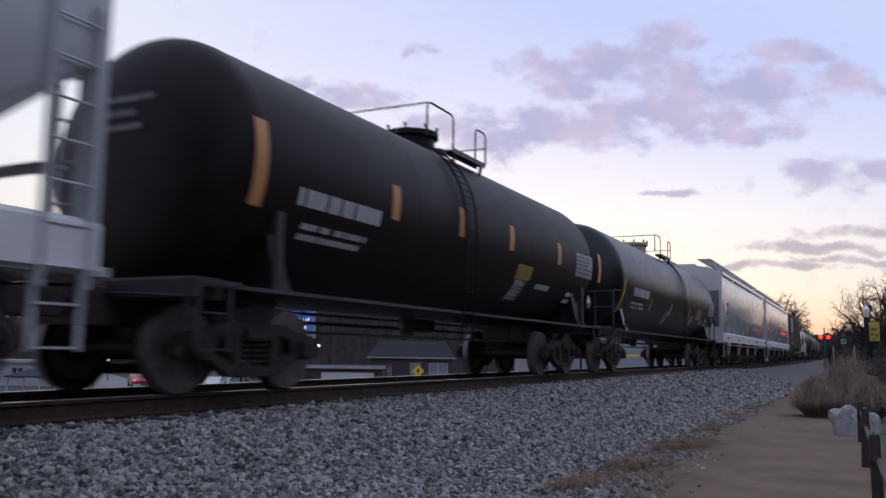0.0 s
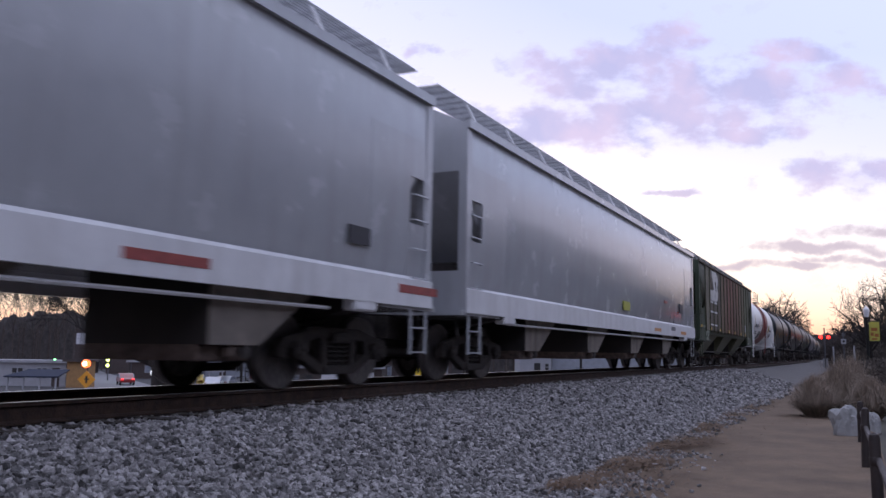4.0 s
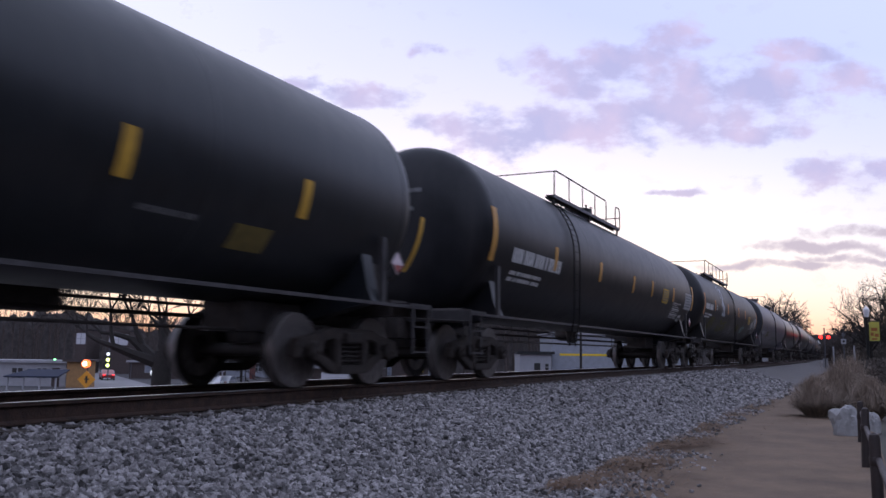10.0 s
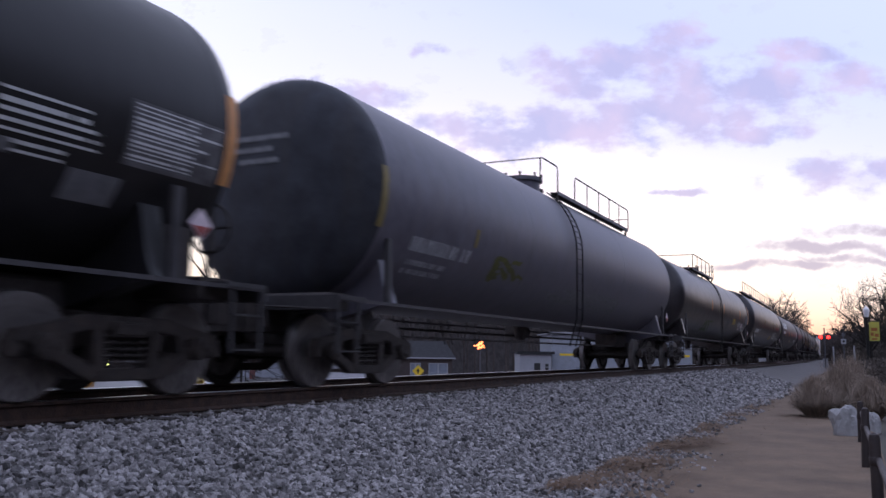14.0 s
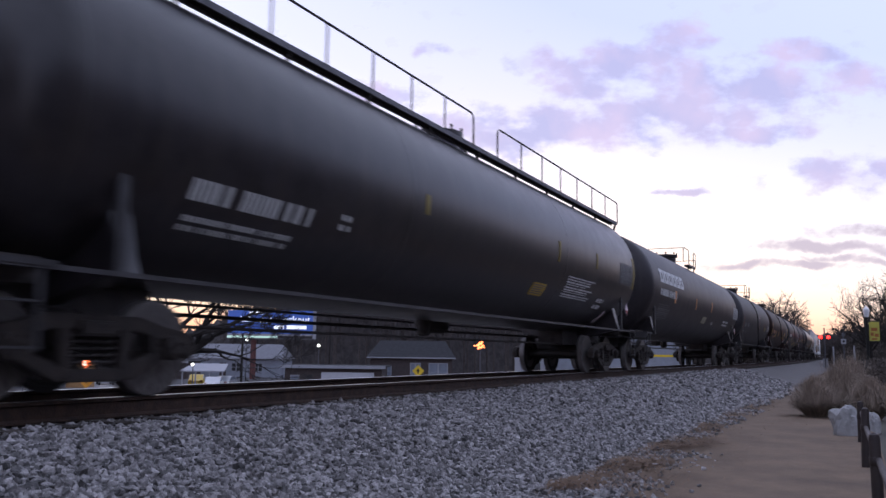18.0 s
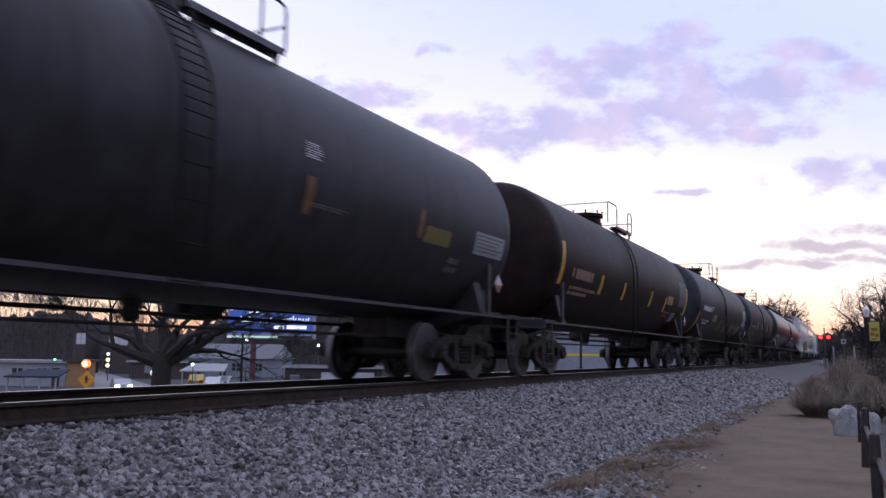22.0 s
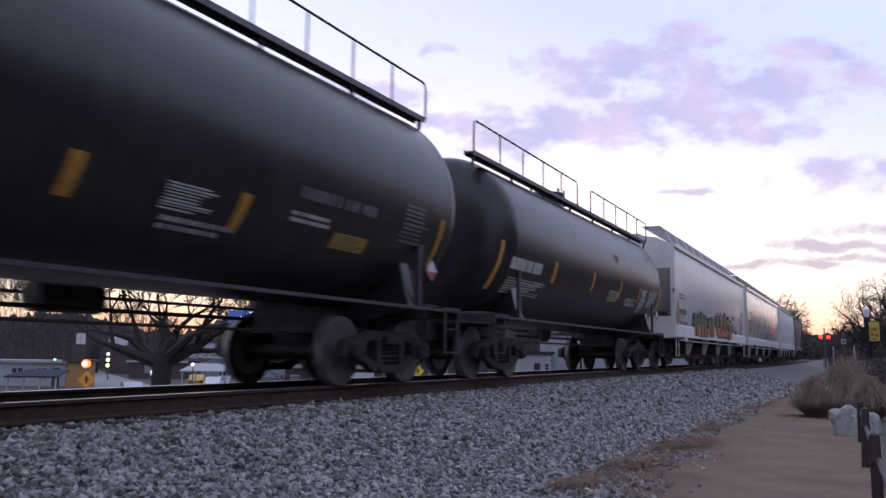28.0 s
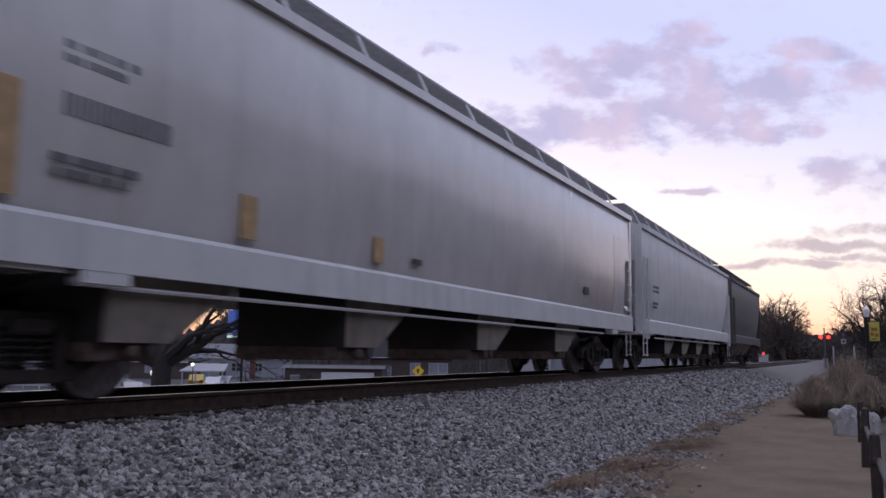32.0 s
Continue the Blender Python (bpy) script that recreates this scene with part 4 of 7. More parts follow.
M_brown = mat("brown_black_tank_paint", (0.025, 0.0135, 0.012), 0.5, 0, 0.3, 2.0, 0.05, 12, streak=0.75, streak_color=(0.036, 0.019, 0.016), spec=0.12)
M_sheen = mat("satin_charcoal_paint", (0.034, 0.029, 0.032), 0.44, 0, 0.25, 1.6, 0.05, 12, streak=0.75, streak_color=(0.046, 0.038, 0.038), spec=0.28)
M_char = mat("charcoal_tank_paint", (0.062, 0.049, 0.050), 0.55, 0, 0.25, 1.3, 0.05, 12, streak=0.75, streak_color=(0.074, 0.055, 0.050), spec=0.1)

M_yplate = mat("yellow_warning_plate", (0.50, 0.32, 0.03), 0.5, 0, 0.12, 8)
M_plate = mat("grey_white_data_plate", (0.34, 0.34, 0.35), 0.55, 0, 0.15, 8)
M_dim = mat("faded_stencil", (0.17, 0.17, 0.175), 0.65, 0, 0.3, 10)
M_greyink = mat("grey_ink", (0.16, 0.16, 0.17), 0.6, 0, 0.2, 10)
M_darkink = mat("dark_ink", (0.045, 0.042, 0.05), 0.6, 0, 0.2, 10)
M_peach = mat("peach_stencil", (0.42, 0.24, 0.17), 0.6, 0, 0.2, 10)
M_lime = mat("lime_yellow_sticker", (0.42, 0.42, 0.06), 0.5, 0, 0.15, 8)
M_redink = mat("rust_red_ink", (0.34, 0.075, 0.065), 0.6, 0, 0.2, 8)
M_pink = mat("pink_sticker", (0.62, 0.52, 0.55), 0.5, 0, 0.15, 8)
M_cream = mat("cream_plate", (0.42, 0.38, 0.24), 0.55, 0, 0.12, 8)
M_olive = mat("dull_olive_strip", (0.20, 0.15, 0.04), 0.55, 0, 0.2, 8)
M_tan = mat("tan_strip", (0.42, 0.27, 0.13), 0.55, 0, 0.2, 8)
M_slatemark = mat("worn_white_stencil", (0.34, 0.34, 0.36), 0.65, 0, 0.35, 10)
M_orangey = mat("orange_yellow_strip", (0.55, 0.28, 0.05), 0.5, 0, 0.15, 8)
M_rustyorange = mat("rusty_orange_strip", (0.20, 0.10, 0.04), 0.6, 0, 0.3, 8)
M_SIDE = [mat("weathered_side_panel", (0.190 - .018 * k, 0.083 + .010 * k, 0.058 + .005 * k), 0.66, 0, 0.30, 0.9, 0.1, 8, streak=0.8, streak_color=(0.115 - .004 * k, 0.058 + .012 * k, 0.038 + .007 * k), spec=0.3) for k in range(5)]
M_green_chute = mat("olive_chute_paint", (0.085, 0.082, 0.046), 0.65, 0, 0.25, 1.5, 0.1, 8, streak=0.6, streak_color=(0.03, 0.028, 0.02))
M_brownpanel = mat("faded_brown_panel", (0.115, 0.088, 0.066), 0.7, 0, 0.3, 1.6, 0.1, 8, streak=0.7, streak_color=(0.06, 0.05, 0.032))
M_fadedpanel = mat("faded_tan_panel", (0.19, 0.165, 0.115), 0.7, 0, 0.3, 2.2, 0.1, 8, streak=0.6, streak_color=(0.06, 0.05, 0.032))
M_black2 = mat("black_satin_tank_paint", (0.0085, 0.0085, 0.0105), 0.36, 0, 0.3, 2.5, 0.05, 12, streak=0.7, streak_color=(0.013, 0.011, 0.012), spec=0.4)
M_black3 = mat("matte_black_tank_paint", (0.0135, 0.0125, 0.014), 0.44, 0, 0.35, 2.2, 0.05, 12, streak=0.7, streak_color=(0.018, 0.017, 0.018), spec=0.38)
M_gloss = mat("charcoal_gloss_paint", (0.028, 0.0235, 0.0265), 0.33, 0, 0.3, 2.5, 0.04, 12, streak=0.75, streak_color=(0.042, 0.034, 0.032), spec=0.42)
M_tealhead = mat("blue_green_head_paint", (0.044, 0.046, 0.054), 0.5, 0, 0.3, 2.0, 0.05, 12, streak=0.5, streak_color=(0.050, 0.045, 0.042), spec=0.12)
M_navy = mat("navy_black_tank_paint", (0.0105, 0.011, 0.0138), 0.42, 0, 0.3, 2.5, 0.04, 12, streak=0.7, streak_color=(0.019, 0.018, 0.020), spec=0.32)
M_slate2 = mat("dull_slate_paint", (0.042, 0.039, 0.043), 0.5, 0, 0.3, 1.6, 0.05, 12, streak=0.7, streak_color=(0.024, 0.016, 0.014), spec=0.24)
M_rustteal = mat("rust_over_grey_paint", (0.036, 0.025, 0.0225), 0.5, 0, 0.3, 1.4, 0.05, 12, streak=0.8, streak_color=(0.019, 0.018, 0.020), spec=0.24)
M_hop_pale2 = mat("pale_dusty_hopper_paint", (0.58, 0.575, 0.58), 0.5, 0, 0.08, 1.2, 0.04, 6, streak=0.4, streak_color=(0.38, 0.36, 0.35))
M_spray_white = mat("white_spray", (0.50, 0.52, 0.58), 0.6, 0, 0.3, 14)
M_spray_olive = mat("olive_spray", (0.10, 0.10, 0.015), 0.6, 0, 0.4, 14)
M_spray_grey = mat("grey_spray", (0.16, 0.16, 0.17), 0.6, 0, 0.4, 14)
M_spray_teal = mat("teal_spray", (0.16, 0.27, 0.26), 0.6, 0, 0.3, 14)
M_spray_green = mat("green_spray", (0.10, 0.13, 0.06), 0.6, 0, 0.4, 14)
M_tagink = mat("faint_grey_tag", (0.33, 0.33, 0.35), 0.6, 0, 0.3, 10)
M_graf_dark = mat("graffiti_dark_green", (0.03, 0.045, 0.03), 0.6, 0, 0.3, 10)
M_graf_green = mat("graffiti_green", (0.095, 0.155, 0.075), 0.6, 0, 0.35, 8)
M_graf_orange = mat("graffiti_orange", (0.42, 0.165, 0.075), 0.6, 0, 0.35, 8)
M_graf_red = mat("graffiti_red", (0.36, 0.105, 0.08), 0.6, 0, 0.35, 8)


def big_letters(car, y0, y1, a0, a1, R, CZ):
    """Six large white blocks with a dark slot in each, along the tank's side."""
    w = (y1 - y0) / 6
    for i in range(6):
        g = Geo()
        u, h = y0 + w * i, a1 - a0
        for p, q, c, d in ((0, .27, 0, 1), (.57, .84, 0, 1), (.27, .57, 0, .25), (.27, .57, .75, 1)):
            g.patch(CZ, R + .002, u + w * p, u + w * q, a0 + h * c, a0 + h * d, 1, 4, .005)
        part("letter_block", g, M_stencil, car, "white painted letter block")


def side_logo(car, y0, y1, z0, z1):
    """A weathered white two-lobed shape on the ribbed side, cut by two dark wedges."""
    X = 1.58 + .040
    w, h = y1 - y0, z1 - z0

    def shape(ys, x):
        return Geo().prism_x([(y0 + w * a, z0 + h * b) for a, b in ys], x - .04, x)
    part("emblem", shape([(0, 0), (.72, 0), (.88, .04), (.97, .14), (.98, .30), (.93, .43), (.87, .50), (.95, .56), (1, .68), (.99, .82), (.9, .94), (.75, 1.0), (.22, 1.0), (.18, .90), (.18, .77),
                          (.25, .76), (.42, .38), (.24, .35), (0, .34)], X), M_emblem, car, "weathered white emblem shape")
    part("emblem", shape([(.58, .66), (.74, .70), (.77, .36), (.70, .33)], X + .004), M_emblem_dark, car, "dark gap in the emblem")


M_emblem = mat("weathered_white_paint", (0.62, 0.60, 0.58), 0.7, 0, 0.2, 5, streak=0.35, streak_color=(0.16, 0.12, 0.08))
M_emblem_dark = mat("emblem_gap", (0.05, 0.035, 0.025), 0.7, 0, 0.2, 5)


def wall_graffiti(car, y0, y1, z0, z1, n, tone):
    """Fat, overlapping, outlined spray-painted shapes on a flat side."""
    X = 1.58 + .012
    rr = random.Random(int(y0 * 50) + 3)
    w = (y1 - y0) / n
    lift = [0.0]

    def blob(a, b, c, d, x, material, lab=""):
        """An uneven rounded block, bulging and pinched like a fat letter."""
        pts = []
        for k in range(18):
            t = 2 * math.pi * k / 18
            cx, cz = math.cos(t), math.sin(t)
            q = max(abs(cx), abs(cz)) ** -.85 * rr.uniform(.80, 1.10)
            pts.append(((a + b) / 2 + cx * q * (b - a) / 2, (c + d) / 2 + cz * q * (d - c) / 2))
        lift[0] += .0006
        part("spray_paint", Geo().prism_x(pts, x - .012, x + lift[0]), material, car, lab)

    base = z0 + .33
    if tone == 'green':
        for i in range(n):
            u0, u1 = y0 + w * (i - .08), y0 + w * (i + 1.06)
            t = z1 - rr.uniform(0, .12)
            blob(u0, u1, base, t, X + .001, M_graf_dark, "dark green graffiti outline")
            blob(u0 + .05, u1 - .05, base + .05, t - .07, X + .004, M_graf_green, "green graffiti fill")
            c = (u0 + u1) / 2 + rr.uniform(-.1, .1) * w
            for q in range(2):
                zz = base + (t - base) * (.32 + .36 * q)
                blob(c - w * .18, c + w * .22, zz - .035, zz + .035, X + .008, M_graf_dark)
            blob(u0 + w * .1, u0 + w * .35, t - .22, t - .1, X + .008, M_spray_olive)
        for i in range(n * 2):
            u = y0 + w * .5 * (i + rr.uniform(-.2, .2))
            blob(u - .1, u + w * .55, z0 + rr.uniform(0, .08), base + rr.uniform(.0, .22), X + .042, (M_graf_orange, M_graf_red, M_graf_orange, M_tan)[i % 4], "orange graffiti fill")
        for i in range(n):
            u = y0 + w * (i + rr.uniform(.1, .8))
            blob(u, u + .06, z0 + .02, base + .1, X + .056, M_graf_dark)
    else:
        blob(y0 - .15, y1 + .02, z0 + .3, z1 - .06, X + .001, M_graf_red, "red graffiti fill")
        blob(y0 - .05, y1, z0, z0 + .42, X + .042, M_graf_red, "red graffiti fill")
        for i in range(n):
            u0, u1 = y0 + w * (i - .12), y0 + w * (i + 1.1)
            t = z1 + rr.uniform(-.08, .05)
            blob(u0 + .02, u1 - .06, z0 + .5, t, X + .004, M_graf_dark, "dark graffiti outline")
            blob(u0 + .03, u1 - .07, z0 + .44, t - .022, X + .006, (M_graf_red, M_graf_orange)[i % 2], "orange graffiti fill")
            # patches of other colours over the letter, largest first
            for q in range(16):
                big = 1.0 - q / 20
                u, v = rr.uniform(u0 + .04, u1 - .3), rr.uniform(z0 + .36, t - .26)
                blob(u, u + rr.uniform(.12, .30) * big, v, v + rr.uniform(.10, .34) * big, X + .008,
                     (M_graf_orange, M_graf_red, M_graf_green, M_redink, M_graf_green, M_graf_orange, M_graf_dark, M_spray_teal)[(q + 3 * i) % 8])
            # the middle of each letter is crossed by green
            c = (u0 + u1) / 2 + rr.uniform(-.12, .12)
            blob(c - .12, c + .13, z0 + .42, t - .16, X + .009, M_graf_green, "green graffiti patch")
            blob(c - .26, c + .24, t - .34, t - .22, X + .010, M_graf_green)
            blob(c - .05, c + .09, z0 + .52, z0 + .66, X + .012, M_spray_teal)
            blob(c - .04, c + .03, t - .05, t + .10, X + .003, M_graf_dark)
            for q in range(3):
                u, v = rr.uniform(u0, u1 - .4), rr.uniform(z0 + .45, t - .2)
                blob(u, u + rr.uniform(.2, .4), v, v + .022, X + .014, M_graf_dark)
            for q in range(4):
                u = u0 + w * (q + rr.uniform(0, .6)) / 4
                blob(u - .05, u + rr.uniform(.35, .6), z0 + rr.uniform(-.03, .06), z0 + rr.uniform(.28, .46), X + .046, (M_graf_red, M_graf_orange, M_graf_red, M_graf_red, M_spray_teal, M_graf_orange, M_graf_green)[(q + 2 * i) % 7])
        blob(y1 - .24, y1 + .1, z0 + .36, z1 - .12, X + .02, M_graf_green, "green graffiti edge")
        blob(y1 - .40, y1 - .1, z0 + .62, z0 + .70, X + .024, M_spray_white)
        # grey outlined tag beside it
        for q in range(5):
            a = y1 + .16 + .2 * q
            blob(a, a + .26, z1 - .10 - .07 * q, z1 - .06 - .07 * q, X + .002, M_tagink, "grey tag outline")
            blob(a + .05, a + .09, z0 + .36 + .05 * (q % 2), z1 - .2 - .08 * q, X + .002, M_tagink)
            blob(a - .02, a + .2, z0 + .44 + .1 * (q % 3), z0 + .48 + .1 * (q % 3), X + .003, M_tagink)

# ---- the train, car by car ----
G = [5.36, 20.25, 37.65, 56.78, 77.47, 95.41, 110.67, 125.83, 146.93, 168.2, 189.2, 209.94, 230.4, 251.0, 267.9, 284.6, 301.2, 317.7, 333.6, 348.4, 367.56, 387.8, 405.8, 419.2]
hopper_car(G[0] - 19.6, G[0], M_hop_grey, "grey covered hopper car with smooth sides and roof walkways", sill_paint=M_hop_white, cut_z=2.8, cut=1.85, post=False)
tank_car(G[0], G[1], M_black, "black tank car with white stencils and orange reflective strips", R=1.47, CZ=2.5, stripe_mat=M_orange, plat=(-1.3, 1.0), stripes=((-5.88, -21.5, 15.2, 0.2), (-3.02, -11, 7.3, 0.2), (-0.92, -9.4, 8.4, 0.2), (1.18, -8.4, 8.8, 0.2), (3.82, -8.5, 8.8, 0.2), (6.81, -13.9, 12.6, 0.2),), plates=((1.68, 2.41, -26.9, -16.1, M_yplate), (4.98, 6.17, -13.4, 6.7, M_plate),), marks=((-5.16, -3.07, -17, -8.6, 1, M_stencil), (-4.97, -2.98, -34, -23.7, 2, M_stencil), (1.79, 2.28, -44.8, -28.1, 5, M_stencil), (2.9, 3.64, -32.2, -27.6, 1, M_stencil), (4.86, 5.42, -41.9, -29.2, 2, M_stencil),))
tank_car(G[1], G[2], M_black2, "black tank car with a cream manway and yellow strips", R=1.49, CZ=2.48, dome_mat=M_cream, plat=(-1.2, 1.28), end_rail=1, ladder_y=.9, stripes=((-6.98, -36.9, -2, 0.14), (-3.62, -28.9, -12.4, 0.1), (-0.73, -32.3, -13.9, 0.14), (2.53, -31.1, -13.2, 0.16),), plates=((3.92, 4.82, -26.5, -11.5, M_yplate), (6.4, 7.59, -16.3, 5.2, M_plate),), marks=((-5.92, -3.79, -16.4, -7.2, 1, M_stencil), (-5.89, -4.02, -31.6, -22.7, 2, M_stencil), (-1.36, -0.82, -43, -25.1, 5, M_stencil), (3.01, 3.57, -43.8, -24.4, 4, M_stencil), (4.86, 5.58, -33.8, -25.3, 3, M_stencil), (6.02, 6.52, -37.4, -23.9, 2, M_stencil),))
hopper_car(G[2], G[3], M_hop_grey, "glossy grey covered hopper car with a white side sill", chutes=(-6.05, -2.35, 1.35, 5.07), sill_paint=M_hop_white, apron=True, slot=(2.2, 2.85), plates=((-4.24, -3.37, 1.17, 1.26, M_orange), (0.11, 0.54, 1.17, 1.27, M_orange), (3.38, 4.42, 1.19, 1.29, M_redink), (8.01, 9.11, 1.23, 1.34, M_redink), (-0.62, 0.13, 1.69, 1.97, M_lime), (-7.94, -7.06, 1.19, 1.29, M_orange), (6.85, 7.33, 1.75, 1.97, M_darkink),), marks=((-7.72, -6.89, 2.64, 2.84, 1, M_greyink), (-7.73, -6.97, 2.25, 2.46, 1, M_greyink), (-7.76, -7.25, 1.80, 1.99, 2, M_darkink), (-6.82, -6.39, 1.80, 1.86, 1, M_greyink),))
hopper_car(G[3], G[4], M_hop_grey, "light grey covered hopper car with a white side sill", chutes=(-6.3, -2.3, 1.7, 5.7), sill_paint=M_hop_white, apron=True, slot=(2.2, 2.85), plates=((3.19, 4.07, 1.15, 1.24, M_orange), (7.11, 8.03, 1.14, 1.24, M_orange), (5.59, 6.25, 1.23, 1.35, M_greyink), (7.18, 7.72, 1.85, 2.15, M_darkink), (4.81, 5.24, 2.05, 2.13, M_redink), (-0.16, 0.5, 1.59, 1.82, M_lime),))
car = hopper_car(G[4], G[5], M_green, "weathered green and rust-brown ribbed covered hopper car", chutes=(-4.99, -.42, 4.15), chute_mat=M_green_chute, ribs=15, bays=3, wz=.09, board='grate', roof_paint=M_brownpanel, eave_h=.05, cut=2.7, cut_z=3.57, sill_paint=M_green_chute, sill_z=(1.35, 1.42), end_mat=M_green_dark, rust=(-1.7, 2.2), top=4.36, eave=4.02, plates=((-5.95, -3.94, 2.58, 2.66, M_stencil), (-5.96, -3.87, 2.19, 2.26, M_stencil), (-5.96, -3.91, 1.67, 1.73, M_stencil), (-8.07, -7.74, 1.53, 1.62, M_yplate), (-7.64, -7.05, 1.53, 1.605, M_webpaint), (-5.95, -5.51, 1.47, 1.6, M_yplate), (-3.4, -3.06, 1.49, 1.59, M_yplate), (-0.87, -0.38, 1.48, 1.6, M_yplate), (1.04, 1.55, 1.48, 1.61, M_yplate), (0.91, 1.32, 1.46, 1.58, M_yplate), (3.47, 3.8, 1.46, 1.59, M_yplate), (5.13, 5.59, 1.47, 1.59, M_yplate), (5.03, 5.61, 1.66, 2.02, M_plate),))
side_logo(car, -5.78, -3.89, 2.67, 3.88)
tank_car(G[5], G[6], M_tank_white, "white tank car with a dark red band and manway", R=1.47, CZ=2.56, stripe_mat=M_tan, band=(-1.04, 2.08, M_red), sill_mat=M_tank_white, shield=True, end_rail=1, nose=.15, hd=.95, dome=1.15, dome_h=.30, shift=.3, plat=(-1.0, 1.1), stripes=((-5.2, -23.6, 9.8, 0.14), (-2.76, -16.2, 1.9, 0.13), (-1.54, -15.1, 2.2, 0.11),), plates=((2.7, 3.42, -21, -3.2, M_yplate), (4.62, 5.04, -34.8, -23.8, M_darkink),), marks=((-4.83, -4.04, -16.6, -7.9, 1, M_darkink), (-3.86, -3.15, -17.6, -7.9, 1, M_darkink), (-4.63, -3.02, -33.1, -24.8, 2, M_greyink), (-2.25, -1.34, -44.7, -24, 6, M_greyink), (2.16, 2.98, -30.9, -23, 3, M_greyink), (3.59, 4.85, -18.7, -13.5, 1, M_greyink), (3.54, 4.44, -32.1, -23.2, 3, M_greyink),))
tank_car(G[6], G[7], M_teal, "blue-black tank car with yellow reflective strips", R=1.47, CZ=2.5, plat=(-1.3, .9), stripes=((-2.76, -24.3, -6.4, 0.18), (-1.14, -23.7, -5.5, 0.19), (1.25, -23.2, -5.2, 0.16), (3.87, -22.1, -4.6, 0.16), (6.64, -38, -5.2, 0.11), (-5.77, -43.4, -6.3, 0.1),), plates=((2.89, 3.49, -42.2, -30.2, M_olive),), marks=((1.55, 2.63, -33, -30.4, 1, M_dim), (-4.76, -2.84, -25.4, -17.7, 1, M_dim), (-4.65, -2.52, -37.2, -28.8, 2, M_dim),))
tank_car(G[7], G[8], M_navy, "charcoal tank car with orange-yellow reflective strips", R=1.52, CZ=2.57, stripe_mat=M_orangey, plat=(-4.4, 1.23), shift=.2, ladder_y=-4.6, stripes=((0.79, -17.1, 0.3, 0.18), (3.03, -15.4, 1.9, 0.2), (6.12, -14.2, 2.8, 0.19), (9.49, -19.8, 13.7, 0.2), (-8.93, -21.5, 13.8, 0.2), (-5.72, -16.9, 1.4, 0.17), (-2.46, -15.5, 2.1, 0.2),), plates=((4.53, 5.32, -18.8, -2, M_yplate), (8.11, 9.26, -19.6, 1.7, M_plate),), marks=((6.27, 7.45, -36.6, -14.7, 4, M_stencil), (7.74, 8.24, -40.8, -29, 2, M_stencil), (-8.02, -5.35, -19, -8.6, 1, M_stencil), (-7.93, -6.26, -33.9, -24.4, 2, M_stencil),))
tank_car(G[8], G[9], M_black3, "black tank car covered with white and olive spray graffiti", stripe_mat=M_orange, plat=(-5.74, 1.22), stripes=((-8.86, -20.6, 11.5, 0.2), (-6.18, -10.8, 6.4, 0.2), (-2.37, -10.2, 7.9, 0.2), (1.36, -9.3, 8.2, 0.2), (4.02, -8, 8.9, 0.2), (9.31, -21.6, 13.2, 0.14),), plates=((5.43, 6.23, -17.4, -1.5, M_yplate), (7.58, 8.11, -39, -28.1, M_greyink),), marks=((-8.52, -6.41, -11.8, -2.7, 1, M_stencil), (-8.48, -6.8, -26.3, -17.9, 2, M_stencil), (-5.9, -5.54, -11.4, -0.8, 2, M_stencil), (6.81, 7.77, -29.6, -9.5, 3, M_stencil), (8.09, 9.15, -22.1, -1.9, 6, M_stencil),), scrawl=((-4.46, -3.18, -14.3, 35.2, M_spray_white), (-6.8, -5.45, -55.1, -22.4, M_spray_olive), (-4.49, -2.15, -44, -24.1, M_spray_olive), (-1.08, 0.57, -44.7, -19.1, M_spray_grey), (1.46, 2.73, -38, -23.2, M_spray_olive), (3.05, 4.36, -37.9, -26.2, M_spray_teal), (5.82, 7.35, -41.1, -25, M_spray_grey),))
tank_car(G[9], G[10], M_slate, "slate grey tank car with faded stencils", end_mat=M_tealhead, R=1.57, CZ=2.63, stripe_mat=M_olive, plat=(-1.5, 6.0), stripes=((-8.91, -21.1, 8.6, 0.15), (-5.9, -18.5, -7.6, 0.11),), marks=((-7.95, -5.61, -29.2, -20.9, 1, M_slatemark), (-7.83, -6.01, -44.4, -33.5, 2, M_slatemark),), scrawl=((-4.96, -3.49, -35.9, -20.8, M_spray_olive), (-2.21, 4.31, -42.4, -30.4, M_spray_grey),))
tank_car(G[10], G[11], M_gloss, "glossy charcoal tank car with green spray graffiti", R=1.48, CZ=2.59, stripe_mat=M_orange, plat=(-4.5, .7), stripes=((-2.72, -10.4, 5.7, 0.19), (0.58, -9.6, 6.1, 0.2), (6.06, -10.7, 5.5, 0.2), (9.4, -17.3, 18.3, 0.2),), plates=((3.93, 4.68, -24.4, -13.4, M_yplate), (6.97, 7.54, -28.5, -18.9, M_pink), (6.32, 6.92, -33.6, -28.6, M_pink),), marks=((5.69, 6.85, -26.9, -17.8, 3, M_stencil), (7.5, 8.08, -34.8, -24.2, 2, M_stencil), (8.11, 9.12, -19.2, -1.6, 6, M_dim),), scrawl=((-3.44, -1.7, -48, -28.3, M_spray_green), (1.98, 3.07, -34.4, -18.3, M_spray_grey),))
